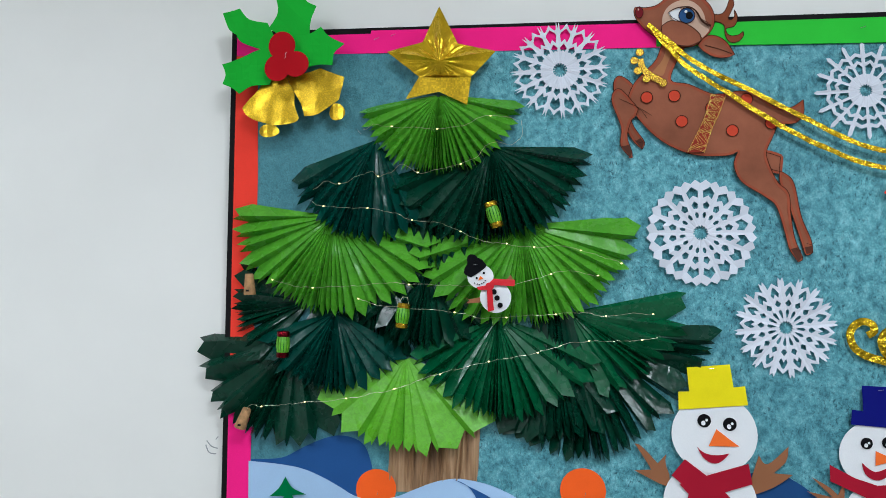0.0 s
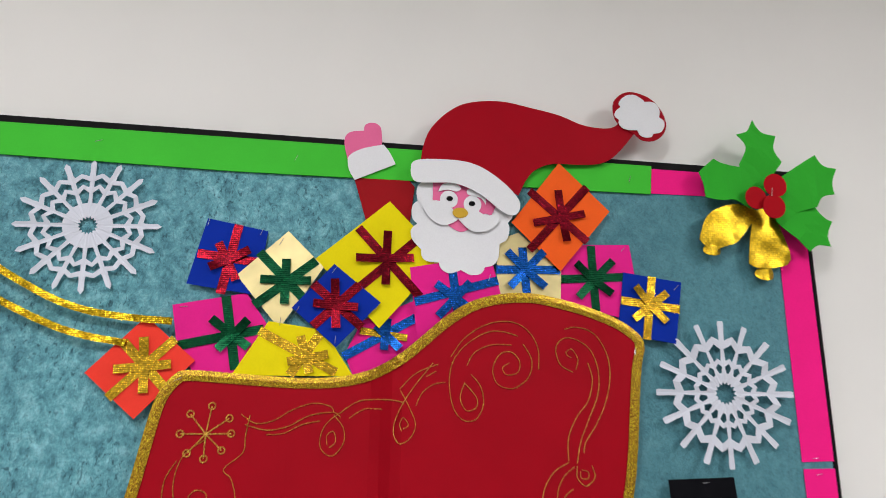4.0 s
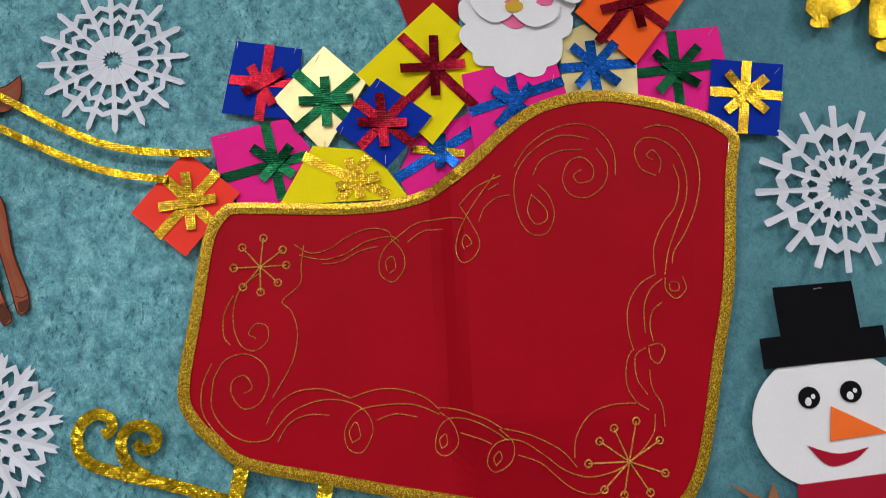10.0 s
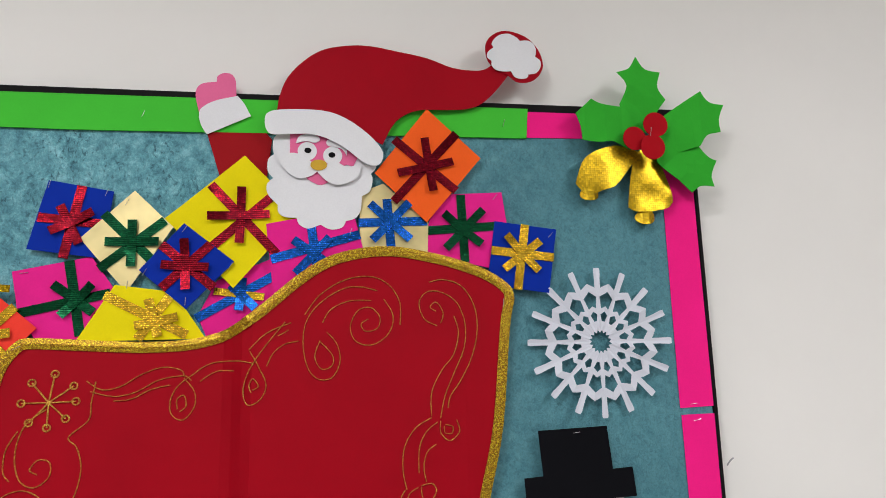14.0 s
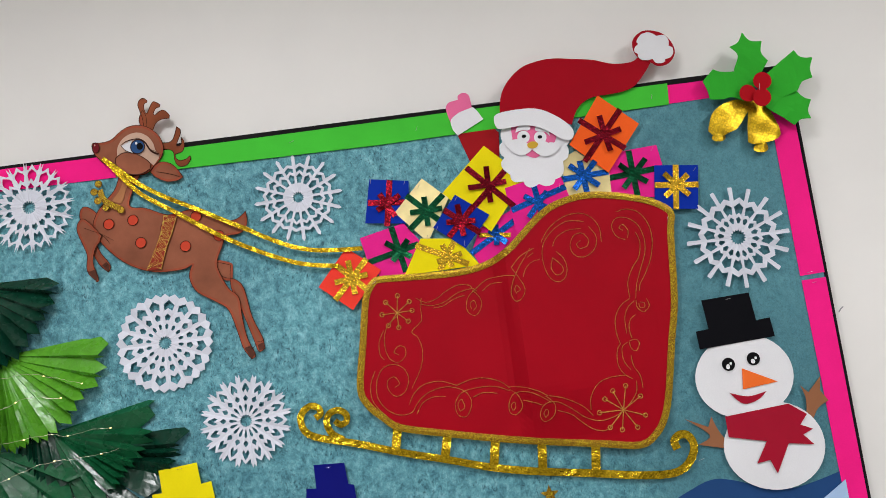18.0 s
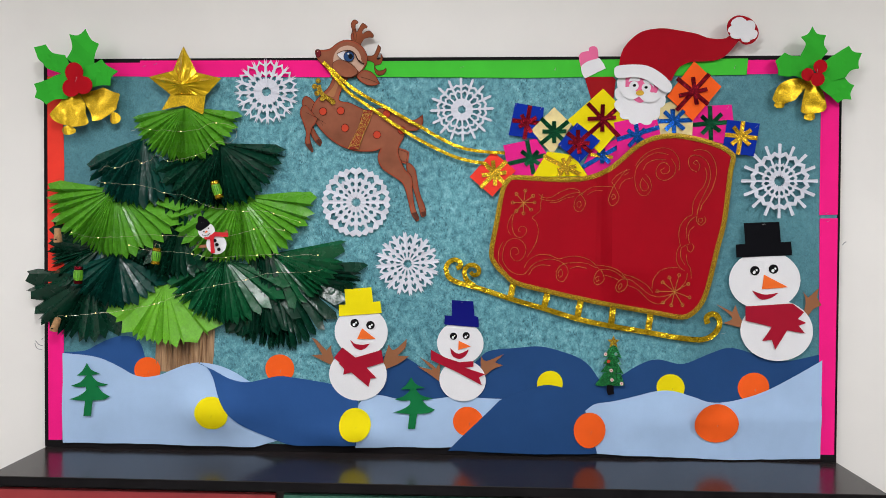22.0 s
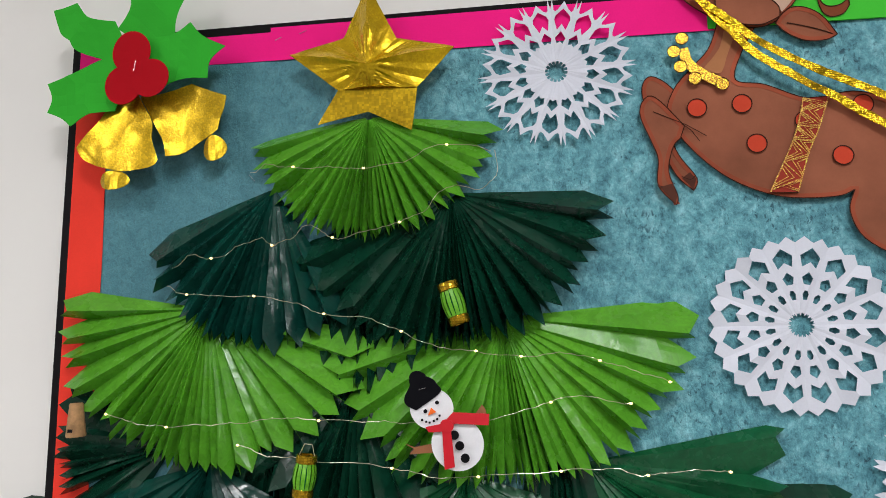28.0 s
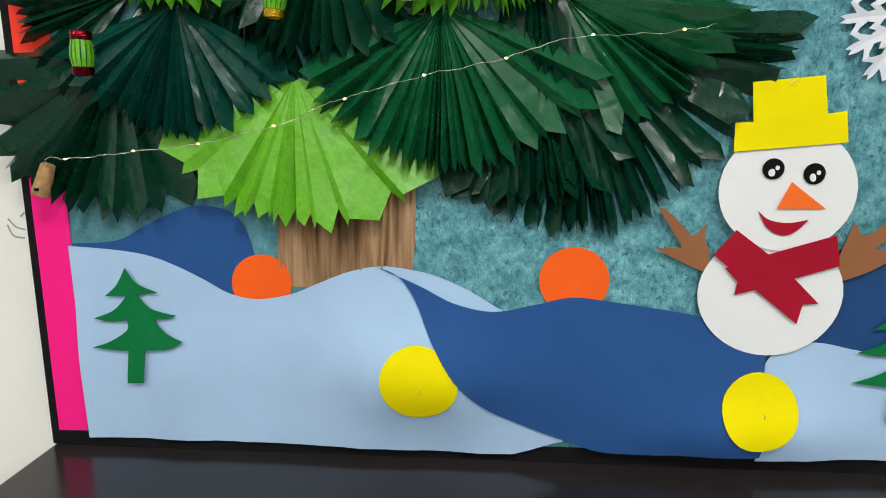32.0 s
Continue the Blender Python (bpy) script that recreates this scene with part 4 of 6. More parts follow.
        for t in tris:
            a, b, c = (pts[i] for i in t)
            t = t if (b[0] - a[0]) * (c[1] - a[1]) - (b[1] - a[1]) * (c[0] - a[0]) > 0 else tuple(reversed(t))
            bm.faces.new([front[i] for i in t]), bm.faces.new([back[i] for i in reversed(t)])
        at = 0
        for lp in loops:
            m = len(lp)
            for i in range(m):
                p, q = at + i, at + (i + 1) % m
                bm.faces.new((front[p], front[q], back[q], back[p]))
            at += m
    bmesh.ops.remove_doubles(bm, verts=bm.verts[:], dist=1e-5)
    put("folded_sheet", bm, M["flake"], th)


flake(0.7022, 2.0795, 0.100, "star", 0.05, -0.010, "white folded paper snowflake over the pink border")
flake(0.9815, 1.7392, 0.108, "disc", 0.0, -0.007, "round white paper snowflake with rings of holes")
flake(1.1422, 1.5501, 0.098, "tips", 0.1, -0.007, "white paper snowflake with forked tips")
flake(1.3061, 2.0235, 0.098, "arrows", 0.04, -0.007, "white paper snowflake with pointed spokes")
flake(2.2600, 1.8075, 0.112, "spokes", 0.0, -0.012, "white paper snowflake with sixteen blunt spokes")

# ---- gifts ----
GIFTS = "paper gifts in the sleigh"


def gift(label, outline, key, y, tape, ribs, bow, seed, pins=(), extra=()):
    """A square of paper with crossing tapes and a star bow."""
    c = centre(outline)
    th = thing("paper_gift", c, label, "gift", GIFTS)
    rnd = random.Random(seed)
    wv = wavy(seed, 0.003, 7.0, (rnd.uniform(-0.02, 0.02), rnd.uniform(-0.01, 0.03)), (c[0], c[2]))
    bm = bmesh.new()
    sheet(bm, outline, y, 0.0009, 0, wv, 0.02)
    put("card", bm, M[key], th)
    for k, (a, b, up, w) in enumerate([(a, b, 0.0016, 0.0132) for a, b in ribs] + [(a, b, 0.0032 + 0.001 * i, 0.0125) for i, (a, b) in enumerate(bow)]):
        bm = bmesh.new()
        path = [(a[0] + (b[0] - a[0]) * s / 8, a[1] + (b[1] - a[1]) * s / 8) for s in range(9)]
        mx, mz, half = (a[0] + b[0]) / 2, (a[1] + b[1]) / 2, math.hypot(b[0] - a[0], b[1] - a[1]) / 2
        curl, lean = (0.0, 0.0) if k < len(ribs) else (rnd.uniform(0.001, 0.005), rnd.uniform(-0.05, 0.05))
        own = lambda x, z: wv(x, z) - curl * (math.hypot(x - mx, z - mz) / half) ** 2 + lean * (x - mx)
        ribbon(bm, path, w, y - up, 0.0006, 0, own)
        put("ribbon" if k < len(ribs) else "bow_strip", bm, M[tape], th)
    for a, b in extra:
        bm = bmesh.new()
        ribbon(bm, [(a[0] + (b[0] - a[0]) * s / 8, a[1] + (b[1] - a[1]) * s / 8) for s in range(9)], 0.0105, y - 0.0026, 0.0006, 0, wv)
        put("bow_strip", bm, M["tape_gold"], th, "gold prism tape strip")
    for x, z, a in pins:
        staple(th, x, z, y - 0.001 + wv(x, z), a)


def pair(pts):
    return list(zip(pts[0::2], pts[1::2]))


gift("magenta paper gift low in the sleigh, blue and gold tape", [(1.676, 1.852), (1.700, 1.902), (1.790, 1.940), (1.800, 1.875), (1.762, 1.845), (1.69, 1.82)], "magenta", -0.004, "tape_blue", pair([(1.674, 1.848), (1.781, 1.91)]), pair([(1.736, 1.905), (1.732, 1.859), (1.72, 1.895), (1.755, 1.862)]), 1, (), pair([(1.697, 1.887), (1.766, 1.878)]))
gift("royal blue paper gift with shiny red tape", [(1.469, 2.044), (1.556, 2.029), (1.547, 1.932), (1.449, 1.945)], "blue", -0.006, "tape_red", pair([(1.514, 2.036), (1.497, 1.932), (1.46, 1.99), (1.559, 1.979)]), pair([(1.488, 2.007), (1.517, 1.952), (1.533, 1.998), (1.479, 1.969)]), 2, [(1.471, 2.038, 1.4), (1.547, 2.027, 1.2)])
gift("magenta paper gift with dark green tape", [(1.433, 1.914), (1.533, 1.935), (1.564, 1.892), (1.55, 1.821), (1.469, 1.822), (1.444, 1.86)], "magenta", -0.008, "tape_green", pair([(1.505, 1.929), (1.526, 1.826), (1.445, 1.857), (1.561, 1.884)]), pair([(1.488, 1.896), (1.542, 1.857), (1.539, 1.896), (1.5, 1.853)]), 3, [(1.449, 1.912, 0.1)])
gift("pale gold card gift with dark green tape", [(1.586, 2.029), (1.64, 1.977), (1.582, 1.885), (1.517, 1.96)], "cream", -0.0105, "tape_green", pair([(1.547, 1.995), (1.618, 1.925), (1.629, 1.986), (1.545, 1.917)]), pair([(1.551, 1.955), (1.623, 1.955), (1.586, 1.986), (1.587, 1.92)]), 4, [(1.577, 2.012, 1.1), (1.583, 1.895, 1.5)])
gift("large yellow paper gift with dark red tape", [(1.734, 2.086), (1.818, 2.001), (1.724, 1.89), (1.627, 1.99)], "yellow", -0.009, "tape_red", pair([(1.688, 2.041), (1.783, 1.939), (1.688, 1.945), (1.785, 2.034)]), pair([(1.732, 2.037), (1.731, 1.954), (1.686, 1.993), (1.772, 1.997)]), 5)
gift("yellow paper gift with gold prism tape", [(1.567, 1.895), (1.645, 1.885), (1.69, 1.82), (1.522, 1.818)], "yellow", -0.012, "tape_gold", pair([(1.555, 1.881), (1.665, 1.825), (1.64, 1.879), (1.601, 1.82)]), pair([(1.597, 1.838), (1.653, 1.85), (1.613, 1.875), (1.628, 1.823)]), 6)
gift("royal blue paper gift set on its corner, red tape", [(1.655, 1.982), (1.725, 1.927), (1.663, 1.86), (1.598, 1.915)], "blue", -0.0155, "tape_red", pair([(1.626, 1.951), (1.699, 1.89), (1.693, 1.952), (1.629, 1.889)]), pair([(1.657, 1.959), (1.662, 1.887), (1.628, 1.922), (1.692, 1.918)]), 7, [(1.656, 1.973, 1.0), (1.662, 1.871, 1.5), (1.72, 1.921, 1.0), (1.606, 1.912, 1.1)])
gift("orange paper gift with gold prism tape beside the sleigh", [(1.401, 1.896), (1.472, 1.837), (1.401, 1.757), (1.331, 1.817)], "red_orange", -0.013, "tape_gold", pair([(1.443, 1.866), (1.365, 1.784), (1.375, 1.86), (1.438, 1.797)]), pair([(1.402, 1.867), (1.41, 1.791), (1.368, 1.822), (1.442, 1.831)]), 8)
gift("magenta paper gift with blue prism tape", [(1.767, 1.983), (1.89, 2.007), (1.906, 1.946), (1.782, 1.858)], "magenta", -0.0118, "tape_blue", pair([(1.775, 1.931), (1.901, 1.968), (1.829, 1.994), (1.841, 1.911)]), pair([(1.806, 1.959), (1.86, 1.922), (1.858, 1.963), (1.81, 1.91)]), 9, [(1.888, 1.972, 1.3)])
gift("pale gold card gift with blue prism tape", [(1.901, 2.033), (1.936, 2.047), (2.003, 1.988), (2.001, 1.942), (1.901, 1.939)], "cream", -0.0085, "tape_blue", pair([(1.899, 1.986), (2.001, 1.99), (1.941, 2.023), (1.947, 1.946)]), pair([(1.916, 2.015), (1.975, 1.961), (1.974, 2.017), (1.919, 1.959)]), 10)
gift("magenta paper gift with green tape", [(2.019, 2.032), (2.117, 2.037), (2.124, 1.981), (2.102, 1.918), (2.0, 1.939), (2.001, 1.98)], "magenta", -0.0075, "tape_green", pair([(2.053, 2.032), (2.057, 1.928), (2.002, 1.976), (2.11, 1.984)]), pair([(2.026, 2.002), (2.082, 1.955), (2.086, 2.008), (2.028, 1.948)]), 11, [(2.106, 2.029, 0.9)])
gift("orange paper gift set on its corner, dark red tape", [(2.003, 2.166), (2.085, 2.089), (2.0, 1.987), (1.923, 2.061)], "orange", -0.014, "tape_red", pair([(1.952, 2.114), (2.045, 2.036), (2.048, 2.127), (1.951, 2.018)]), pair([(1.998, 2.117), (2.01, 2.034), (1.957, 2.061), (2.041, 2.081)]), 12, [(2.003, 2.076, 1.0)])
gift("royal blue paper gift with gold prism tape", [(2.104, 1.991), (2.2, 1.979), (2.183, 1.881), (2.089, 1.894)], "blue", -0.011, "tape_gold", pair([(2.151, 1.986), (2.135, 1.886), (2.097, 1.946), (2.193, 1.935)]), pair([(2.12, 1.969), (2.168, 1.914), (2.172, 1.96), (2.115, 1.917)]), 13, [(2.19, 1.97, 0.8)])

# ---- sleigh ----
SY = -0.0215
BODY = spline([(1.431, 1.791), (1.449, 1.816), (1.467, 1.822), (1.529, 1.819), (1.609, 1.815), (1.666, 1.817), (1.71, 1.827), (1.748, 1.846), (1.78, 1.872), (1.813, 1.901), (1.854, 1.928), (1.9, 1.942), (1.947, 1.946), (1.994, 1.94), (2.047, 1.928), (2.093, 1.91), (2.121, 1.889), (2.126, 1.871, 1), (2.117, 1.828), (2.102, 1.691), (2.081, 1.599), (2.059, 1.5), (2.042, 1.447), (2.018, 1.412), (1.977, 1.39), (1.893, 1.403), (1.778, 1.422), (1.663, 1.444), (1.564, 1.466), (1.472, 1.49), (1.436, 1.517), (1.406, 1.549), (1.393, 1.589), (1.409, 1.682), (1.422, 1.758)], True, 4)
sleigh = thing("paper_sleigh", centre(BODY), "red card sleigh with gold glitter edging, scrolls and foil runners", "sleigh")
swell = wavy(3.7, 0.006, 2.2)
crease_x = 1.756


def swollen(x, z):
    d = x - crease_x + 0.03 * (z - 1.6)
    fold = 0.032 * max(0.0, 1 - abs(d) / (0.032 if d < 0 else 0.30)) * min(1.0, max(0.0, (z - 1.425) / 0.11))
    side = 0.006 * math.sin(9.0 * (x - 1.43) + 1.2 * (z - 1.6)) * max(0.0, min(1.0, (1.70 - x) / 0.1))
    return 0.4 * swell(x, z) - fold + side + 0.003


bm = bmesh.new()
sheet(bm, BODY, SY, 0.0012, 0, swollen, 0.014)
put("body", bm, M["red"], sleigh, "deep red card body with a centre fold")
inset = []
for i, p in enumerate(BODY):
    a, b = BODY[i - 1], BODY[(i + 1) % len(BODY)]
    d = Vector((b[0] - a[0], b[1] - a[1])).normalized()
    inset.append((p[0] + d.y * 0.0058, p[1] - d.x * 0.0058))
bm = bmesh.new()
ribbon(bm, inset + inset[:1], 0.0146, SY - 0.002, 0.0012, 0, swollen, arch=0.001)
put("edging", bm, M["glitter"], sleigh, "gold glitter edging")
RUN = -0.010
bm = bmesh.new()
ribbon(bm, spline([(1.293, 1.537), (1.305, 1.545), (1.302, 1.558), (1.286, 1.564), (1.27, 1.556), (1.261, 1.539), (1.266, 1.516), (1.284, 1.5), (1.319, 1.488), (1.372, 1.474), (1.464, 1.444), (1.556, 1.418), (1.664, 1.386), (1.756, 1.367), (1.865, 1.349), (1.958, 1.334), (2.029, 1.327), (2.063, 1.337), (2.084, 1.361), (2.089, 1.384), (2.079, 1.402), (2.062, 1.405), (2.049, 1.394), (2.053, 1.376)], False, 4), 0.0175, RUN, 0.0012, 0, wavy(8.2, 0.005, 12.0), (0.8, 1.0))
put("runner", bm, M["gold_tape"], sleigh, "gold foil runner with curled ends")
bm = bmesh.new()
ribbon(bm, spline([(1.335, 1.527), (1.347, 1.517), (1.36, 1.523), (1.36, 1.538), (1.344, 1.548), (1.325, 1.543), (1.317, 1.524), (1.326, 1.501), (1.35, 1.484)], False, 4), 0.015, RUN - 0.002, 0.0012, 0, wavy(9.2, 0.004, 12.0), (0.9, 1.0))
put("runner_curl", bm, M["gold_tape"], sleigh)
for a in pair([(1.467, 1.495), (1.458, 1.45), (1.572, 1.468), (1.559, 1.416), (1.672, 1.444), (1.66, 1.383), (1.769, 1.425), (1.763, 1.365), (1.882, 1.406), (1.874, 1.348)]):
    bm = bmesh.new()
    ribbon(bm, [(a[0][0] + (a[1][0] - a[0][0]) * s / 4, a[0][1] + (a[1][1] - a[0][1]) * s / 4) for s in range(5)], 0.019, RUN - 0.003, 0.0012, 0, wavy(a[0][0] * 9, 0.004, 20.0))
    put("runner_post", bm, M["gold_tape"], sleigh, "gold foil post")

def scroll(pts):
    """One stroke of gold glitter glue."""
    bm = bmesh.new()
    ribbon(bm, spline(pts, False, 5), 0.0012, SY - 0.0016, 0.0012, 0, swollen, arch=0.0008)
    put("scroll", bm, M["glue"], sleigh, "gold glitter glue scroll")


scroll([(1.54, 1.766), (1.56, 1.754), (1.584, 1.758), (1.609, 1.773), (1.637, 1.782), (1.66, 1.778), (1.665, 1.77)])
scroll([(1.546, 1.752), (1.575, 1.745), (1.603, 1.75), (1.632, 1.765), (1.664, 1.77), (1.675, 1.763)])
scroll([(1.575, 1.739), (1.598, 1.741), (1.623, 1.753), (1.647, 1.758)])
scroll([(1.665, 1.767), (1.679, 1.749), (1.68, 1.729), (1.666, 1.712), (1.651, 1.719), (1.648, 1.736), (1.656, 1.755), (1.673, 1.769), (1.7, 1.786), (1.736, 1.788), (1.759, 1.784)])
scroll([(1.661, 1.723), (1.669, 1.73), (1.666, 1.744), (1.657, 1.739), (1.658, 1.726)])
scroll([(1.686, 1.762), (1.707, 1.775), (1.731, 1.775)])
scroll([(1.754, 1.8), (1.766, 1.779), (1.776, 1.755), (1.768, 1.736), (1.753, 1.73), (1.746, 1.746), (1.751, 1.769), (1.768, 1.799), (1.799, 1.839)])
scroll([(1.759, 1.749), (1.766, 1.754), (1.759, 1.764), (1.754, 1.755), (1.757, 1.746)])
scroll([(1.753, 1.802), (1.775, 1.824), (1.807, 1.838)])
scroll([(1.79, 1.82), (1.804, 1.828)])
scroll([(1.776, 1.78), (1.784, 1.797), (1.799, 1.809), (1.817, 1.813)])
scroll([(1.855, 1.825), (1.869, 1.808), (1.873, 1.784), (1.862, 1.763), (1.843, 1.762), (1.829, 1.779), (1.823, 1.813), (1.829, 1.844), (1.85, 1.869), (1.879, 1.886), (1.902, 1.888), (1.925, 1.883)])
scroll([(1.846, 1.814), (1.839, 1.792), (1.848, 1.775), (1.862, 1.779), (1.863, 1.793), (1.846, 1.812)])
scroll([(1.825, 1.849), (1.846, 1.877), (1.88, 1.898), (1.916, 1.903), (1.942, 1.891), (1.957, 1.866), (1.957, 1.835)])
scroll([(1.849, 1.838), (1.86, 1.856), (1.885, 1.868), (1.916, 1.869)])
scroll([(1.934, 1.871), (1.947, 1.848), (1.941, 1.823), (1.918, 1.807), (1.895, 1.812), (1.887, 1.832), (1.897, 1.854), (1.915, 1.859), (1.928, 1.846), (1.925, 1.83), (1.908, 1.826), (1.902, 1.836), (1.912, 1.843)])
scroll([(2.0, 1.896), (2.021, 1.9), (2.048, 1.891), (2.066, 1.863), (2.07, 1.828), (2.061, 1.789), (2.044, 1.756), (2.028, 1.734), (2.024, 1.718)])
scroll([(2.016, 1.837), (2.02, 1.852), (2.01, 1.867), (2.001, 1.86), (2.009, 1.854)])
scroll([(2.011, 1.833), (1.992, 1.843), (1.985, 1.866), (1.997, 1.882), (2.019, 1.881), (2.041, 1.866), (2.052, 1.837), (2.05, 1.802), (2.035, 1.768), (2.02, 1.734), (2.013, 1.704)])
scroll([(2.036, 1.847), (2.042, 1.823), (2.034, 1.792), (2.016, 1.77), (2.001, 1.74), (2.0, 1.707)])
scroll([(2.0, 1.705), (1.977, 1.692), (1.961, 1.666), (1.959, 1.635), (1.964, 1.611)])
scroll([(2.036, 1.701), (2.04, 1.685), (2.026, 1.673), (2.013, 1.684), (2.013, 1.7)])
scroll([(2.02, 1.695), (2.03, 1.692), (2.029, 1.683), (2.019, 1.684), (2.018, 1.693)])
scroll([(2.009, 1.699), (1.992, 1.686), (1.982, 1.664), (1.981, 1.632)])
scroll([(2.006, 1.669), (1.993, 1.659), (1.988, 1.64), (1.991, 1.62)])
scroll([(1.984, 1.615), (1.999, 1.617), (2.005, 1.607), (1.996, 1.593), (1.986, 1.599), (1.984, 1.613)])
scroll([(1.962, 1.611), (1.954, 1.596), (1.952, 1.569), (1.962, 1.548), (1.978, 1.536)])
scroll([(1.98, 1.613), (1.966, 1.603), (1.966, 1.575), (1.978, 1.555)])
scroll([(1.983, 1.585), (1.985, 1.562), (1.996, 1.541), (1.998, 1.514)])
scroll([(1.962, 1.545), (1.93, 1.545), (1.902, 1.535), (1.884, 1.509), (1.881, 1.482)])
scroll([(1.986, 1.53), (1.983, 1.507), (1.967, 1.486), (1.95, 1.473)])
scroll([(1.552, 1.765), (1.548, 1.738), (1.546, 1.715), (1.523, 1.694), (1.534, 1.681), (1.541, 1.653), (1.533, 1.615), (1.508, 1.574)])
scroll([(1.496, 1.732), (1.47, 1.711), (1.461, 1.676), (1.468, 1.644), (1.486, 1.633), (1.503, 1.645), (1.503, 1.663), (1.489, 1.667), (1.48, 1.655), (1.489, 1.649)])
scroll([(1.462, 1.704), (1.45, 1.681), (1.449, 1.654), (1.457, 1.642)])
scroll([(1.436, 1.601), (1.45, 1.623), (1.474, 1.63), (1.496, 1.618), (1.504, 1.594), (1.492, 1.568), (1.472, 1.562), (1.458, 1.579), (1.459, 1.597), (1.474, 1.603), (1.483, 1.588), (1.473, 1.581)])
scroll([(1.434, 1.62), (1.422, 1.594), (1.421, 1.563), (1.434, 1.539), (1.448, 1.524)])
scroll([(1.436, 1.601), (1.433, 1.566), (1.45, 1.537), (1.475, 1.522), (1.501, 1.523), (1.514, 1.538), (1.533, 1.556), (1.566, 1.567), (1.597, 1.565), (1.623, 1.551), (1.632, 1.527), (1.618, 1.501), (1.6, 1.506), (1.597, 1.53), (1.615, 1.552), (1.651, 1.558), (1.686, 1.556), (1.716, 1.543)])
scroll([(1.499, 1.541), (1.511, 1.562), (1.536, 1.579), (1.571, 1.581), (1.605, 1.568)])
scroll([(1.513, 1.519), (1.528, 1.541), (1.552, 1.55), (1.578, 1.548)])
scroll([(1.607, 1.514), (1.616, 1.52), (1.611, 1.538), (1.602, 1.526), (1.606, 1.512)])
scroll([(1.605, 1.568), (1.637, 1.577), (1.668, 1.576), (1.698, 1.565), (1.716, 1.549)])
scroll([(1.716, 1.546), (1.732, 1.532), (1.738, 1.508), (1.724, 1.492), (1.71, 1.499), (1.713, 1.522), (1.727, 1.537), (1.754, 1.538), (1.78, 1.524), (1.798, 1.51)])
scroll([(1.637, 1.539), (1.661, 1.546), (1.688, 1.541)])
scroll([(1.717, 1.501), (1.724, 1.506), (1.723, 1.518), (1.715, 1.512), (1.717, 1.501)])
scroll([(1.716, 1.551), (1.747, 1.548), (1.773, 1.538), (1.792, 1.525)])
scroll([(1.741, 1.521), (1.763, 1.515), (1.778, 1.507)])
scroll([(1.788, 1.525), (1.805, 1.506), (1.802, 1.483), (1.782, 1.471), (1.772, 1.483), (1.778, 1.502), (1.794, 1.511), (1.817, 1.507), (1.846, 1.486), (1.868, 1.468), (1.898, 1.457), (1.93, 1.462), (1.95, 1.472)])
scroll([(1.783, 1.48), (1.79, 1.488), (1.787, 1.497), (1.78, 1.489), (1.783, 1.479)])
scroll([(1.794, 1.525), (1.826, 1.515), (1.863, 1.494), (1.884, 1.47)])
scroll([(1.81, 1.491), (1.838, 1.479), (1.856, 1.462), (1.877, 1.444), (1.9, 1.435), (1.916, 1.438)])


def burst(cx, cz, tips):
    for x, z in tips:
        bm = bmesh.new()
        ribbon(bm, [(cx, cz), ((cx + x) / 2, (cz + z) / 2), (x, z)], 0.0018, SY - 0.0017, 0.0012, 0, swollen, arch=0.0008)
        ring = oval(x, z, 0.0045, 0.0045, 12)
        ribbon(bm, ring + ring[:1], 0.0019, SY - 0.0019, 0.0012, 0, swollen, arch=0.0008)
        put("burst_ray", bm, M["glue"], sleigh, "gold glitter glue star ray")


burst(1.496, 1.739, [(1.501, 1.776), (1.525, 1.76), (1.529, 1.74), (1.518, 1.718), (1.496, 1.707), (1.474, 1.714), (1.463, 1.739), (1.474, 1.765)])
burst(1.95, 1.473, [(1.961, 1.523), (1.932, 1.516), (1.913, 1.501), (1.898, 1.474), (1.917, 1.44), (1.942, 1.432), (1.975, 1.433), (1.995, 1.456), (1.99, 1.497)])
staple(sleigh, 1.455, 1.81, SY - 0.006, 0.5)
staple(sleigh, 2.109, 1.866, SY - 0.006, 1.5)


# ---- layered cut-out with a red cap, one mesh of stacked papers ----
bm = bmesh.new()
LAYERS = ["sleeve", "white", "rose", "red", "mustard", "pupil"]
cap = wavy(5.1, 0.003, 3.0)
face = wavy(6.4, 0.002, 4.0)


def layer(pts, key, y, warp=face, cell=0.03):
    sheet(bm, pts, y, 0.0009, LAYERS.index(key), warp, cell)


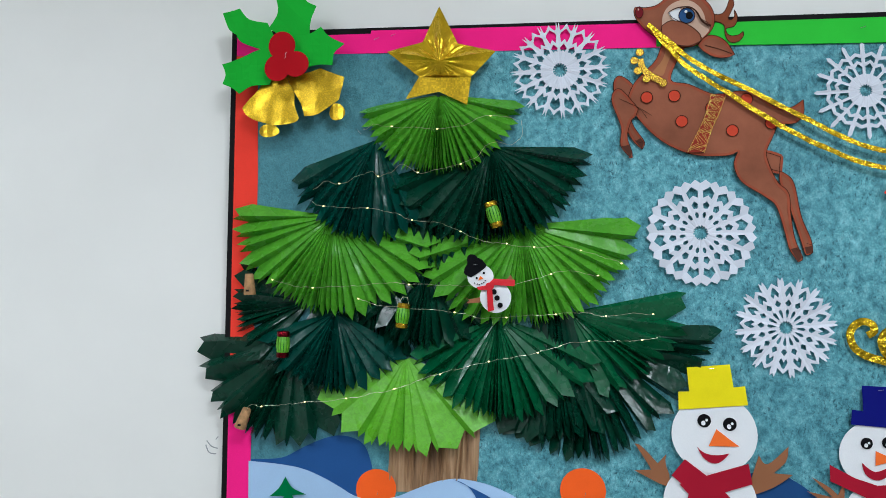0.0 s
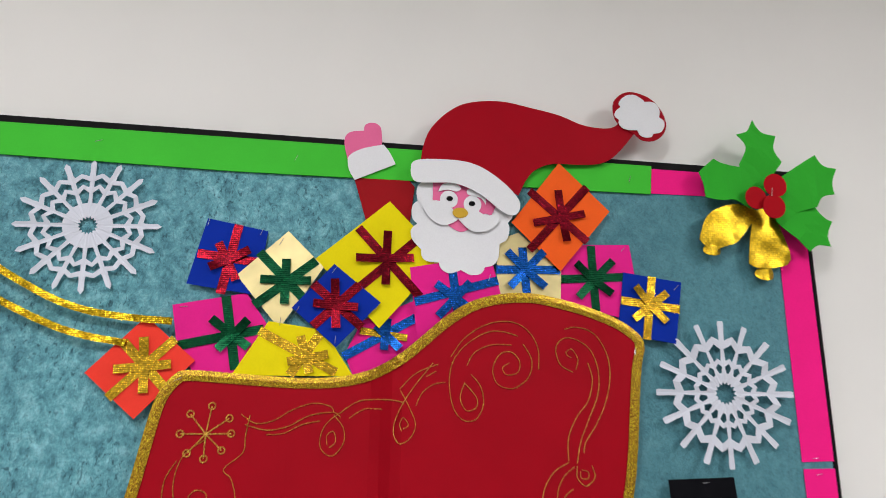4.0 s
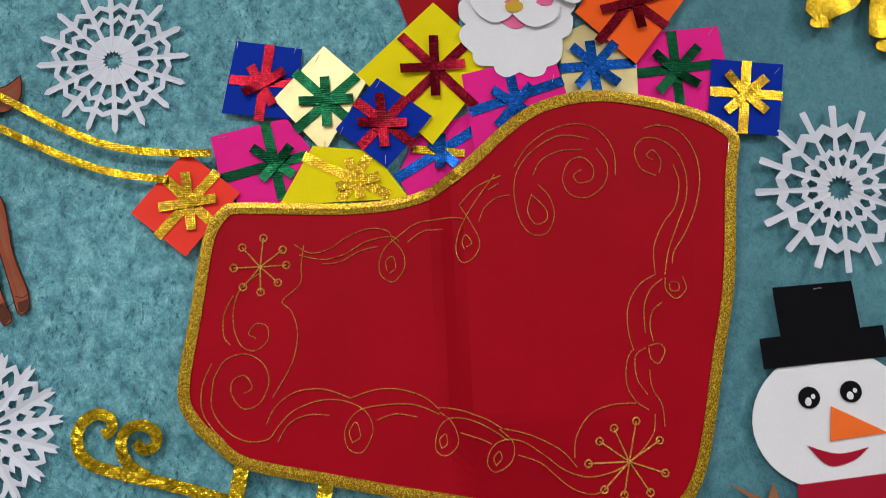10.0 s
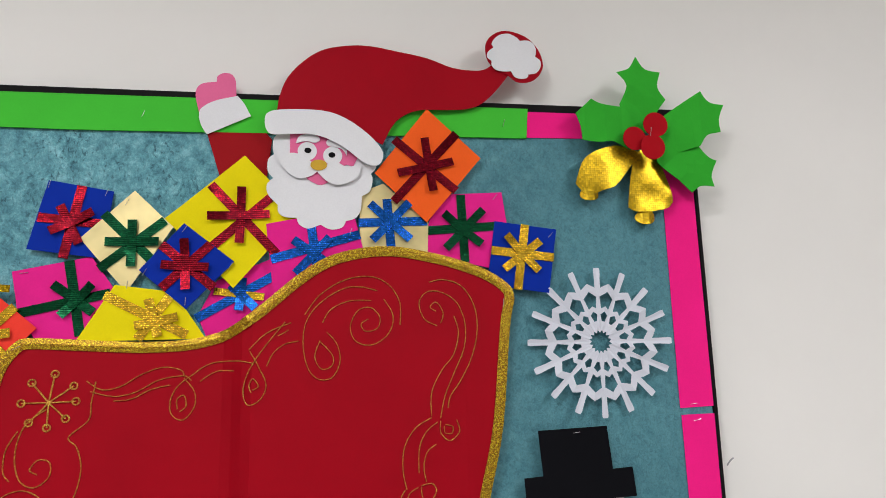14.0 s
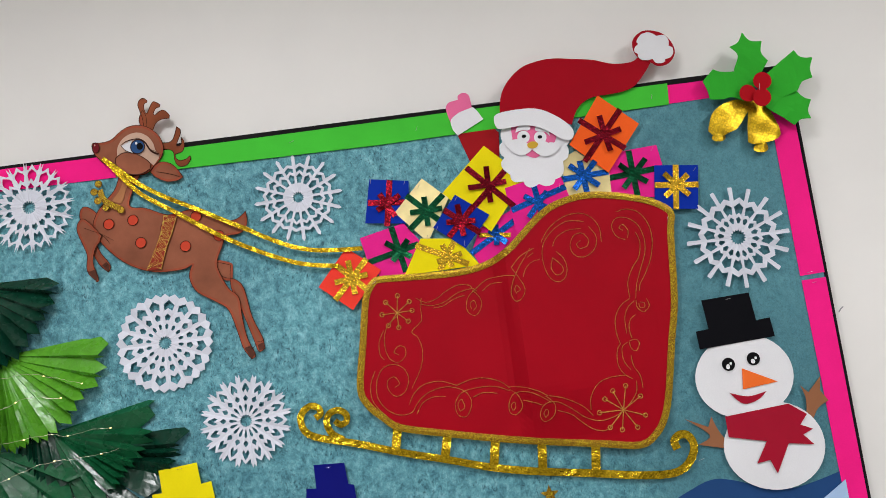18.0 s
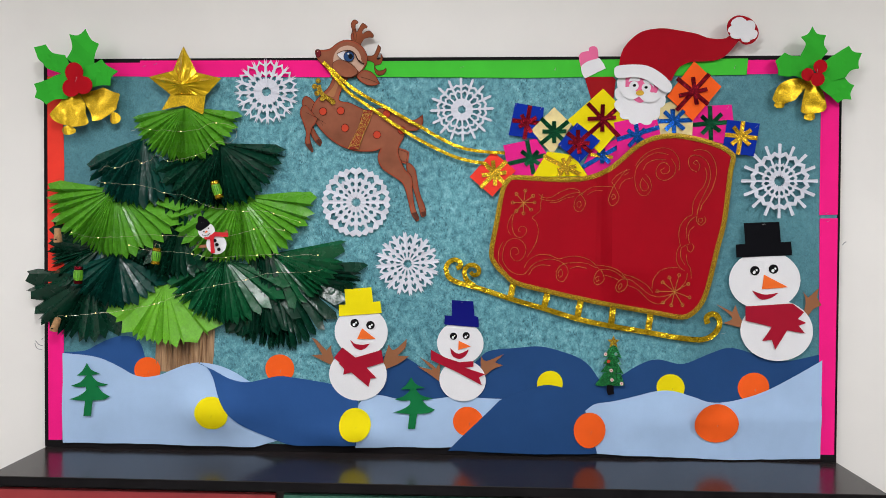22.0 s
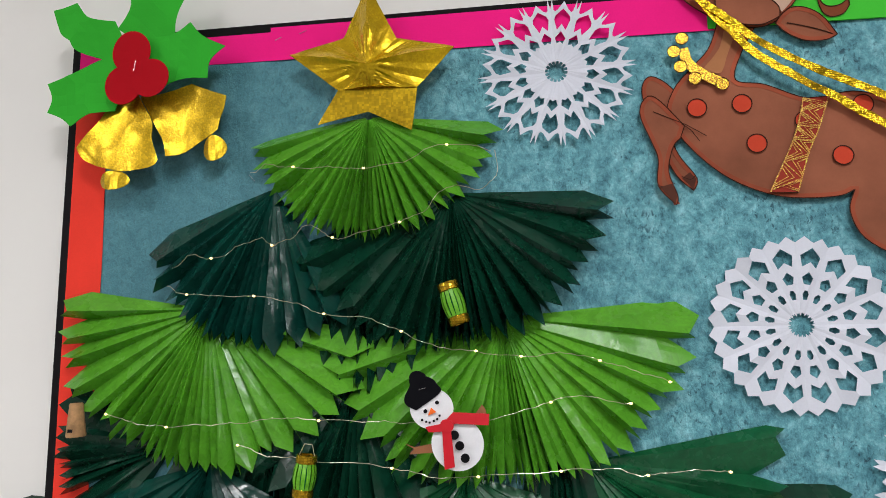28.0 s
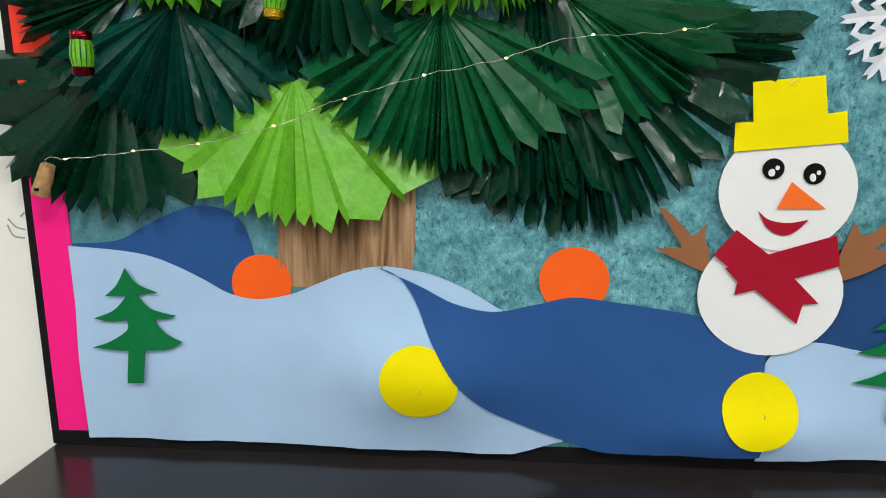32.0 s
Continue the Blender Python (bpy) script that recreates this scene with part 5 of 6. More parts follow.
layer([(1.679, 2.119), (1.699, 2.054), (1.764, 2.039), (1.772, 2.113), (1.74, 2.149)], "sleeve", -0.0035)
layer(spline([(1.668, 2.146, 1), (1.661, 2.174), (1.662, 2.189), (1.671, 2.197), (1.69, 2.2, 1), (1.691, 2.209), (1.699, 2.214), (1.71, 2.213), (1.717, 2.203), (1.719, 2.174, 1)]), "rose", -0.0055)
layer(spline([(1.667, 2.15), (1.673, 2.16), (1.691, 2.17), (1.721, 2.178, 1), (1.731, 2.166), (1.741, 2.147, 1), (1.679, 2.117, 1), (1.67, 2.132)]), "white", -0.008)
layer(spline([(1.779, 2.153, 1), (1.783, 2.179), (1.793, 2.206), (1.815, 2.233), (1.845, 2.254), (1.883, 2.263), (1.917, 2.264), (1.955, 2.258), (2.004, 2.249), (2.041, 2.236), (2.071, 2.232), (2.097, 2.235), (2.115, 2.251, 1), (2.147, 2.243, 1), (2.132, 2.224), (2.113, 2.2), (2.09, 2.178), (2.065, 2.168), (2.03, 2.165), (1.997, 2.164), (1.972, 2.156), (1.952, 2.139), (1.935, 2.106, 1), (1.896, 2.125), (1.831, 2.15)]), "red", -0.014, cap)
layer(spline([(2.098, 2.274), (2.107, 2.29), (2.125, 2.3), (2.146, 2.299), (2.169, 2.289), (2.185, 2.269), (2.191, 2.246), (2.184, 2.228), (2.168, 2.216), (2.147, 2.215), (2.132, 2.226), (2.111, 2.237), (2.1, 2.251)]), "red", -0.0165, cap)
layer(spline([(2.113, 2.286, 1), (2.123, 2.293), (2.137, 2.295), (2.149, 2.289), (2.154, 2.284, 1), (2.167, 2.285), (2.176, 2.28), (2.18, 2.269), (2.178, 2.258, 1), (2.186, 2.252), (2.186, 2.241), (2.179, 2.231), (2.166, 2.228, 1), (2.163, 2.222), (2.153, 2.22), (2.143, 2.223), (2.138, 2.232, 1), (2.127, 2.231), (2.114, 2.233), (2.107, 2.24), (2.107, 2.248, 1), (2.1, 2.254), (2.102, 2.263), (2.111, 2.271, 1), (2.108, 2.277)]), "white", -0.0185, cap, 0.02)
layer(spline([(1.779, 2.116), (1.774, 2.102), (1.776, 2.087, 1), (1.768, 2.079), (1.768, 2.061), (1.776, 2.051, 1), (1.767, 2.041), (1.769, 2.026), (1.783, 2.011, 1), (1.784, 2.0), (1.793, 1.993), (1.81, 1.992, 1), (1.814, 1.982), (1.827, 1.976), (1.844, 1.982, 1), (1.859, 1.975), (1.875, 1.978), (1.881, 1.988, 1), (1.894, 1.992), (1.902, 2.004), (1.904, 2.026, 1), (1.916, 2.034), (1.92, 2.052), (1.917, 2.06, 1), (1.924, 2.068), (1.926, 2.077, 1), (1.894, 2.102, 1), (1.8, 2.12, 1)]), "white", -0.0145)
layer(spline([(1.799, 2.119, 1), (1.834, 2.12), (1.86, 2.113), (1.898, 2.085, 1), (1.891, 2.07, 1), (1.879, 2.072), (1.869, 2.055, 1), (1.847, 2.042), (1.831, 2.046), (1.806, 2.065, 1), (1.799, 2.088, 1)]), "rose", -0.016)
layer(oval(1.824, 2.092, 0.014, 0.014, 24), "white", -0.0172)
layer(oval(1.861, 2.086, 0.014, 0.014, 24), "white", -0.0172)
layer(oval(1.825, 2.093, 0.0051, 0.004, 16), "pupil", -0.0184)
layer(oval(1.86, 2.087, 0.0051, 0.004, 16), "pupil", -0.0184)
layer(spline([(1.807, 2.103, 1), (1.813, 2.115), (1.827, 2.118), (1.839, 2.115), (1.842, 2.109), (1.835, 2.105), (1.825, 2.107), (1.816, 2.106)]), "white", -0.0186, face, 0.0)
layer(spline([(1.852, 2.108), (1.861, 2.112), (1.873, 2.109), (1.881, 2.099), (1.882, 2.086, 1), (1.875, 2.096), (1.865, 2.099), (1.854, 2.101)]), "white", -0.0186, face, 0.0)
layer(spline([(1.78, 2.098, 1), (1.788, 2.088), (1.809, 2.088), (1.829, 2.077), (1.84, 2.062, 1), (1.83, 2.054), (1.813, 2.05), (1.795, 2.06), (1.783, 2.078)]), "white", -0.0190)
layer(spline([(1.838, 2.061, 1), (1.862, 2.077), (1.881, 2.069), (1.902, 2.073, 1), (1.9, 2.057), (1.887, 2.046), (1.868, 2.041), (1.852, 2.047)]), "white", -0.0202)
layer(oval(1.841, 2.07, 0.012, 0.0081, 24), "mustard", -0.0218)
layer(spline([(1.763, 2.137), (1.767, 2.147), (1.783, 2.152), (1.818, 2.154), (1.852, 2.152), (1.878, 2.143), (1.903, 2.127), (1.924, 2.108), (1.935, 2.09), (1.931, 2.074), (1.919, 2.07), (1.903, 2.077), (1.883, 2.093), (1.858, 2.108), (1.829, 2.116), (1.799, 2.115), (1.774, 2.114), (1.765, 2.122)]), "white", -0.0235, cap)
cut = part("paper_cutout", bm, [M[k] for k in LAYERS])
tagged(cut, "layered paper cut-out with a red cap and scalloped white beard", "paper figure")

# ---- leaping deer cut-out, one mesh of painted card ----
bm = bmesh.new()
LAYERS = ["deer", "deer_dark", "antler", "spot", "patch", "iris", "pupil", "white", "glitter", "deer_light", "deer_edge", "nose", "glue", "belt", "hoof"]
bend = wavy(2.2, 0.003, 4.0)


def inked(pts, key, y, pen=0.0011, edge=""):
    """A painted shape with a dark pen outline."""
    sheet(bm, pts, y, 0.001, LAYERS.index(key), bend, 0.03)
    if edge:
        inner = []
        for i, p in enumerate(pts):
            q0, q1 = pts[i - 1], pts[(i + 1) % len(pts)]
            d = Vector((q1[0] - q0[0], q1[1] - q0[1]))
            d = d.normalized() if d.length > 1e-9 else Vector((1, 0))
            s = 1 if sum(u[0] * v[1] - v[0] * u[1] for u, v in zip(pts, pts[1:] + pts[:1])) > 0 else -1
            inner.append((p[0] - s * d.y * 0.0028, p[1] + s * d.x * 0.0028))
        ribbon(bm, inner + inner[:1], 0.0055, y - 0.0005, 0.0005, LAYERS.index(edge), bend)
    ribbon(bm, pts + pts[:1], pen, y - 0.0009, 0.0006, LAYERS.index("deer_dark"), bend)


DY = -0.0062
inked(spline([(0.967, 2.233, 1), (0.963, 2.248), (0.967, 2.262), (0.973, 2.271, 1), (0.98, 2.255), (0.978, 2.23, 1)]), "deer_edge", DY + 0.0028)
inked(spline([(0.9726, 2.2359, 1), (0.9717, 2.2516), (0.9673, 2.2677), (0.9634, 2.2839), (0.9678, 2.2958), (0.9776, 2.299), (0.9857, 2.2921, 1), (0.9845, 2.2878, 1), (0.9788, 2.2863), (0.9768, 2.2776), (0.9792, 2.2648), (0.9834, 2.2633, 1), (0.9886, 2.2738), (0.9961, 2.2862), (1.0027, 2.2876), (1.0142, 2.2793, 1), (1.0124, 2.2737, 1), (1.0036, 2.2718), (0.9971, 2.2615, 1), (1.0002, 2.2566), (1.0116, 2.264), (1.0225, 2.2648), (1.0336, 2.2522, 1), (1.0321, 2.2444, 1), (1.0209, 2.245), (1.0099, 2.2429), (1.0007, 2.2366), (0.992, 2.22, 1), (0.9741, 2.2281, 1)]), "antler", DY + 0.002)
inked(spline([(1.0103, 2.1897, 1), (1.027, 2.1888), (1.0361, 2.1942), (1.0429, 2.2088), (1.0471, 2.2228, 1), (1.0552, 2.216, 1), (1.0548, 2.2058), (1.0489, 2.1925), (1.0434, 2.1791), (1.0497, 2.1769, 1), (1.0554, 2.1828), (1.0557, 2.1969, 1), (1.0613, 2.1864), (1.0606, 2.1733), (1.055, 2.163), (1.044, 2.1601), (1.0386, 2.1577), (1.0408, 2.1486), (1.049, 2.1432), (1.062, 2.1445), (1.0725, 2.1519, 1), (1.0734, 2.143, 1), (1.0652, 2.1323), (1.052, 2.1287), (1.0418, 2.1341), (1.0365, 2.1479), (1.0356, 2.1634), (1.0277, 2.171), (1.01, 2.1756, 1)]), "antler", DY + 0.0015)
inked(spline([(0.872, 2.009, 1), (0.85, 2.048), (0.825, 2.066), (0.812, 2.052), (0.816, 2.015), (0.829, 1.975), (0.848, 1.932), (0.868, 1.911, 1), (0.873, 1.927), (0.852, 1.96), (0.845, 1.993)]), "deer", DY + 0.003, edge="deer_edge")
inked(spline([(1.14, 1.892, 1), (1.109, 1.9), (1.12, 1.869), (1.147, 1.859), (1.165, 1.837), (1.177, 1.773), (1.195, 1.725), (1.198, 1.699, 1), (1.184, 1.695), (1.174, 1.727), (1.153, 1.797), (1.137, 1.842)]), "deer", DY + 0.003, edge="deer_edge")
inked(spline([(0.913, 2.139, 1), (0.898, 2.098), (0.874, 2.072), (0.851, 2.045), (0.842, 2.01), (0.868, 1.965), (0.913, 1.923), (0.97, 1.898), (1.033, 1.895), (1.056, 1.903, 1), (1.048, 1.876), (1.062, 1.842), (1.104, 1.813), (1.128, 1.792), (1.143, 1.742), (1.152, 1.706), (1.168, 1.68, 1), (1.177, 1.689), (1.163, 1.727), (1.156, 1.777), (1.153, 1.818), (1.133, 1.84), (1.118, 1.872), (1.112, 1.901), (1.125, 1.932), (1.138, 1.956), (1.17, 1.96), (1.186, 1.979), (1.186, 2.008, 1), (1.161, 1.992), (1.128, 1.996), (1.103, 2.016), (1.065, 2.028), (1.014, 2.022), (0.963, 2.044), (0.928, 2.053), (0.937, 2.087), (0.956, 2.121, 1)]), "deer", DY, edge="deer_edge")
inked(spline([(0.861, 1.995, 1), (0.827, 2.035), (0.811, 2.031), (0.807, 2.01), (0.819, 1.976), (0.826, 1.952), (0.824, 1.918), (0.845, 1.892, 1), (0.847, 1.904), (0.838, 1.936), (0.845, 1.967), (0.855, 1.979, 1)]), "deer", DY - 0.003, edge="deer_edge")
inked(spline([(0.981, 2.124, 1), (0.99, 2.136), (1.004, 2.144), (1.022, 2.141), (1.039, 2.128), (1.054, 2.103, 1), (1.039, 2.097), (1.016, 2.098), (0.995, 2.109)]), "deer", DY - 0.002, edge="deer_edge")
ribbon(bm, spline([(0.995, 2.123), (1.016, 2.117), (1.035, 2.11), (1.048, 2.104)], False, 4), 0.0011, DY - 0.0034, 0.0006, LAYERS.index("deer_dark"), bend)
inked(spline([(0.856, 2.207), (0.877, 2.206), (0.899, 2.21), (0.918, 2.224), (0.937, 2.234), (0.958, 2.236), (0.982, 2.229), (1.003, 2.211), (1.014, 2.189), (1.014, 2.166), (1.004, 2.148), (0.99, 2.136), (0.981, 2.126), (0.964, 2.12), (0.94, 2.122), (0.919, 2.128), (0.897, 2.143), (0.878, 2.158), (0.864, 2.174), (0.855, 2.19)]), "deer", DY - 0.003, edge="deer_edge")
sheet(bm, spline([(0.91, 2.168, 1), (0.912, 2.188), (0.923, 2.206), (0.942, 2.217), (0.963, 2.218), (0.982, 2.207), (0.993, 2.19), (0.998, 2.171), (1.006, 2.161, 1), (1.002, 2.151), (0.99, 2.138, 1), (0.979, 2.151), (0.964, 2.163), (0.945, 2.171), (0.925, 2.174)]), DY - 0.0046, 0.0006, LAYERS.index("patch"), bend, 0.02)
sheet(bm, spline([(0.922, 2.192, 1), (0.934, 2.199), (0.949, 2.201), (0.963, 2.198), (0.974, 2.187), (0.973, 2.172, 1), (0.958, 2.167), (0.945, 2.171), (0.931, 2.179)]), DY - 0.0054, 0.0006, LAYERS.index("patch"), bend, 0.02)
sheet(bm, spline([(0.922, 2.192, 1), (0.934, 2.198), (0.947, 2.2), (0.949, 2.173, 1), (0.94, 2.174), (0.931, 2.18)]), DY - 0.0058, 0.0006, LAYERS.index("white"), bend)
inked(oval(0.959, 2.185, 0.016, 0.016, 28), "iris", DY - 0.0064, 0.0016)
sheet(bm, oval(0.964, 2.185, 0.007, 0.008, 20), DY - 0.0076, 0.0006, LAYERS.index("pupil"), bend)
sheet(bm, oval(0.957, 2.193, 0.003, 0.003, 12), DY - 0.0086, 0.0006, LAYERS.index("white"), bend)
inked(spline([(0.908, 2.164, 1), (0.925, 2.174), (0.947, 2.171), (0.968, 2.16), (0.984, 2.144), (0.985, 2.13, 1), (0.964, 2.121), (0.94, 2.123), (0.92, 2.13), (0.909, 2.146)]), "deer", DY - 0.0092)
ribbon(bm, spline([(0.922, 2.192), (0.934, 2.199), (0.949, 2.202), (0.966, 2.201), (0.978, 2.191), (0.987, 2.174), (0.997, 2.165), (1.006, 2.161)], False, 5), 0.0032, DY - 0.0098, 0.0006, LAYERS.index("deer_dark"), bend, (0.4, 1.5))
ribbon(bm, spline([(0.985, 2.176), (0.994, 2.171), (1.003, 2.166)], False, 4), 0.0018, DY - 0.0104, 0.0006, LAYERS.index("deer_dark"), bend, (1.0, 0.3))
ribbon(bm, spline([(0.922, 2.192), (0.931, 2.18), (0.945, 2.172)], False, 4), 0.0011, DY - 0.0096, 0.0006, LAYERS.index("deer_dark"), bend)
sheet(bm, spline([(0.92, 2.129, 1), (0.911, 2.097), (0.889, 2.07, 1), (0.91, 2.063), (0.921, 2.089), (0.934, 2.12, 1)]), DY - 0.0018, 0.0006, LAYERS.index("deer_light"), bend, 0.02)
inked(oval(0.864, 2.195, 0.008, 0.012, 20), "nose", DY - 0.006, 0.0012)
sheet(bm, oval(0.8622, 2.201, 0.0014, 0.002, 10), DY - 0.0078, 0.0006, LAYERS.index("patch"), bend)
SPOTS = [(0.878, 2.018), (0.933, 2.02), (0.947, 1.967), (1.046, 1.946), (1.075, 2.01), (1.006, 1.993), (1.122, 1.96)]
for x, z in SPOTS:
    inked(oval(x, z, 0.012, 0.012, 20), "spot", DY - 0.0022, 0.0012)
inked([(1.005, 2.021), (1.035, 2.022), (1.019, 1.979), (1.005, 1.949), (0.989, 1.901), (0.957, 1.903), (0.985, 1.959), (0.997, 1.99)], "belt", DY - 0.0045, 0.0012)
BL, BR = spline([(1.005, 2.021), (0.997, 1.99), (0.985, 1.959), (0.957, 1.903)], False, 12), spline([(1.035, 2.022), (1.019, 1.979), (1.005, 1.949), (0.989, 1.901)], False, 12)
gold = LAYERS.index("glue")
between = lambda p, q, f: (p[0] + (q[0] - p[0]) * f, p[1] + (q[1] - p[1]) * f)
for edge in (BL, BR):
    ribbon(bm, edge, 0.0015, DY - 0.006, 0.0006, gold, bend)
for k in range(0, 35, 7):
    for one, two in ((BL, BR), (BR, BL)):
        lo = k if one is BL else k + 3
        hi = min(36, lo + 7)
        p, q, r = one[lo], two[min(36, lo + 3)], one[hi]
        if one is BL:
            ribbon(bm, [p, q, r], 0.0015, DY - 0.0062, 0.0006, gold, bend)
        for f in (0.2, 0.36):
            base = between(p, r, 0.5)
            ribbon(bm, [between(p, base, f), between(q, base, f * 1.6), between(r, base, f)], 0.0013, DY - 0.0064, 0.0006, gold, bend)
for pts in ([(0.822, 1.919), (0.833, 1.916), (0.844, 1.92)], [(0.853, 1.929), (0.864, 1.924), (0.871, 1.93)], [(1.163, 1.707), (1.172, 1.703), (1.182, 1.71)], [(1.184, 1.717), (1.193, 1.715), (1.2, 1.72)], [(0.823, 2.016), (0.843, 2.006), (0.863, 1.996), (0.887, 1.98)], [(0.857, 1.998), (0.868, 1.989), (0.878, 1.974)]):
    ribbon(bm, spline(pts, False, 4), 0.0008, DY - 0.0040, 0.0006, LAYERS.index("deer_dark"), bend)
for pts, lift in (([(1.154, 1.706), (1.168, 1.681), (1.176, 1.689), (1.169, 1.710)], -0.0014), ([(1.183, 1.709), (1.185, 1.696), (1.197, 1.699), (1.196, 1.713)], 0.0016),
                  ([(0.826, 1.916), (0.844, 1.893), (0.846, 1.904), (0.842, 1.920)], -0.0044), ([(0.855, 1.928), (0.868, 1.912), (0.872, 1.926), (0.865, 1.935)], 0.0016)):
    sheet(bm, pts, DY + lift, 0.0006, LAYERS.index("hoof"), bend)
COLLAR = [(0.865, 2.098), (0.869, 2.081), (0.878, 2.069), (0.893, 2.058), (0.907, 2.05)]
ribbon(bm, spline(COLLAR, False, 5), 0.013, DY - 0.006, 0.0012, LAYERS.index("glitter"), bend)
for x, z in [(0.864, 2.111), (0.853, 2.094), (0.86, 2.073), (0.877, 2.056), (0.91, 2.046)]:
    inked(oval(x, z, 0.0082, 0.0082, 16), "glitter", DY - 0.0075, 0.0005)
tagged(part("deer_cutout", bm, [M[k] for k in LAYERS]), "painted brown card deer leaping, with red spots and gold collar", "deer")

reins = thing("gold_reins", (1.1, -0.02, 2.0), "pair of crinkled gold foil reins from deer to sleigh", "reins")
for pts, s in (([(0.88, 2.167), (0.918, 2.133), (0.957, 2.098), (1.013, 2.061), (1.082, 2.024), (1.131, 1.996), (1.18, 1.969), (1.241, 1.934), (1.295, 1.909), (1.351, 1.896), (1.438, 1.889)], 1.0), ([(0.889, 2.158), (0.922, 2.116), (0.963, 2.072), (1.037, 2.021), (1.092, 1.982), (1.153, 1.943), (1.214, 1.91), (1.275, 1.882), (1.323, 1.867), (1.379, 1.858)], 2.0)):
    bm = bmesh.new()
    kink = lambda x, z: -0.004 * (0.5 + noise.noise(Vector((x * 24, z * 24, s)))) - 0.0022 * noise.noise(Vector((x * 75, z * 75, s * 3)))
    ribbon(bm, spline(pts, False, 18), 0.0098, -0.0195 + 0.001 * s, 0.0009, 0, kink)
    put("rein", bm, M["gold_rein"], reins)

# ---- holly with bells on the two upper corners ----


def bulge(pts, deep):
    x0, x1 = min(p[0] for p in pts), max(p[0] for p in pts)
    return lambda x, z: -deep * (1 - ((x - (x0 + x1) / 2) / ((x1 - x0) / 2 + 1e-4)) ** 2) - 0.004 * noise.noise(Vector((x * 38, z * 38, deep * 900)))


def folded(a, b, deep, seed):
    """A leaf creased along the line from a to b."""
    d = Vector((b[0] - a[0], b[1] - a[1])).normalized()
    return lambda x, z: deep * min(1.0, abs((x - a[0]) * d.y - (z - a[1]) * d.x) / 0.03) - 0.006 * noise.noise(Vector((x * 12, z * 12, seed)))


def holly(label, y, leaves, berries, bells, clappers, foil, deep):
    th = thing("paper_holly", centre(leaves[0]), label, "holly", "paper holly with bells")
    for i, b in enumerate(bells):
        bm = bmesh.new()
        o = spline(b)
        wv = bulge(o, deep)
        sheet(bm, o, y + 0.012 + 0.003 * i, 0.001, 0, wv, 0.012)
        bell = put("bell", bm, M[foil], th, "gold foil bell", True)
        x, z, rx, rz = clappers[i]
        bm = bmesh.new()
        sheet(bm, oval(x, z, rx, rz, 18), y + 0.016 + 0.003 * i, 0.001, 0, bulge(oval(x, z, rx, rz, 18), 0.008), 0.01)
        put("clapper", bm, M[foil], bell)
    for i, lf in enumerate(leaves):
        o = spline(lf)
        c = centre(o)
        bm = bmesh.new()
        sheet(bm, o, y - 0.0022 * i, 0.0009, 0, folded(centre(leaves[0])[0::2] if i == 0 else (c[0], c[2]), lf[2][:2], 0.006, i + y), 0.015)
        put("leaf", bm, M["leaf"], th)
    for i, (x, z, r) in enumerate(berries):
        bm = bmesh.new()
        sheet(bm, oval(x, z, r, r, 26, 0.01), y - 0.012 - 0.0018 * i, 0.0009, 0, wavy(i + x, 0.003, 12.0), 0.015)
        put("berry", bm, M["berry"], th)
    bx, bz = sum(p[0] for p in berries) / 3, sum(p[1] for p in berries) / 3
    staple(th, bx + 0.003, bz + 0.006, y - 0.0195, 1.4, 0.014)


holly("green paper holly with red berries and gold bells", -0.050,
      [[(0.088, 2.175, 1), (0.108, 2.210), (0.102, 2.248, 1), (0.127, 2.245), (0.149, 2.265, 1), (0.167, 2.233), (0.191, 2.220, 1), (0.181, 2.193), (0.178, 2.159, 1), (0.135, 2.143, 1)], [(0.085, 2.126, 1), (0.033, 2.143), (0.021, 2.159, 1), (0.001, 2.175), (-0.014, 2.211, 1), (0.004, 2.213), (0.025, 2.218, 1), (0.048, 2.192), (0.086, 2.185, 1), (0.104, 2.151, 1)],
       [(0.135, 2.154, 1), (0.177, 2.157), (0.204, 2.171, 1), (0.220, 2.152), (0.253, 2.135, 1), (0.231, 2.116), (0.228, 2.091, 1), (0.196, 2.091), (0.148, 2.072, 1), (0.128, 2.113, 1)], [(0.096, 2.133, 1), (0.057, 2.120), (0.026, 2.104), (-0.009, 2.096, 1), (-0.002, 2.075), (-0.009, 2.055, 1), (0.012, 2.046), (0.028, 2.033, 1), (0.055, 2.047), (0.094, 2.051, 1), (0.113, 2.099, 1)]],
      [(0.124, 2.129, 0.029), (0.115, 2.081, 0.027), (0.156, 2.088, 0.027)],
      [[(0.079, 2.059, 1), (0.063, 2.039), (0.031, 2.005, 1), (0.044, 1.987), (0.075, 1.973), (0.113, 1.966), (0.146, 1.973), (0.155, 1.981, 1), (0.146, 2.008), (0.144, 2.035), (0.133, 2.057), (0.123, 2.077, 1)], [(0.123, 2.075, 1), (0.144, 2.037, 1), (0.158, 2.013), (0.167, 1.985, 1), (0.195, 1.988), (0.221, 2.005, 1), (0.241, 2.020, 1), (0.246, 2.045), (0.250, 2.069, 1), (0.225, 2.077), (0.200, 2.088, 1), (0.165, 2.076)]],
      [(0.090, 1.955, 0.022, 0.014), (0.236, 1.993, 0.017, 0.018)], "gold_flat", 0.004)
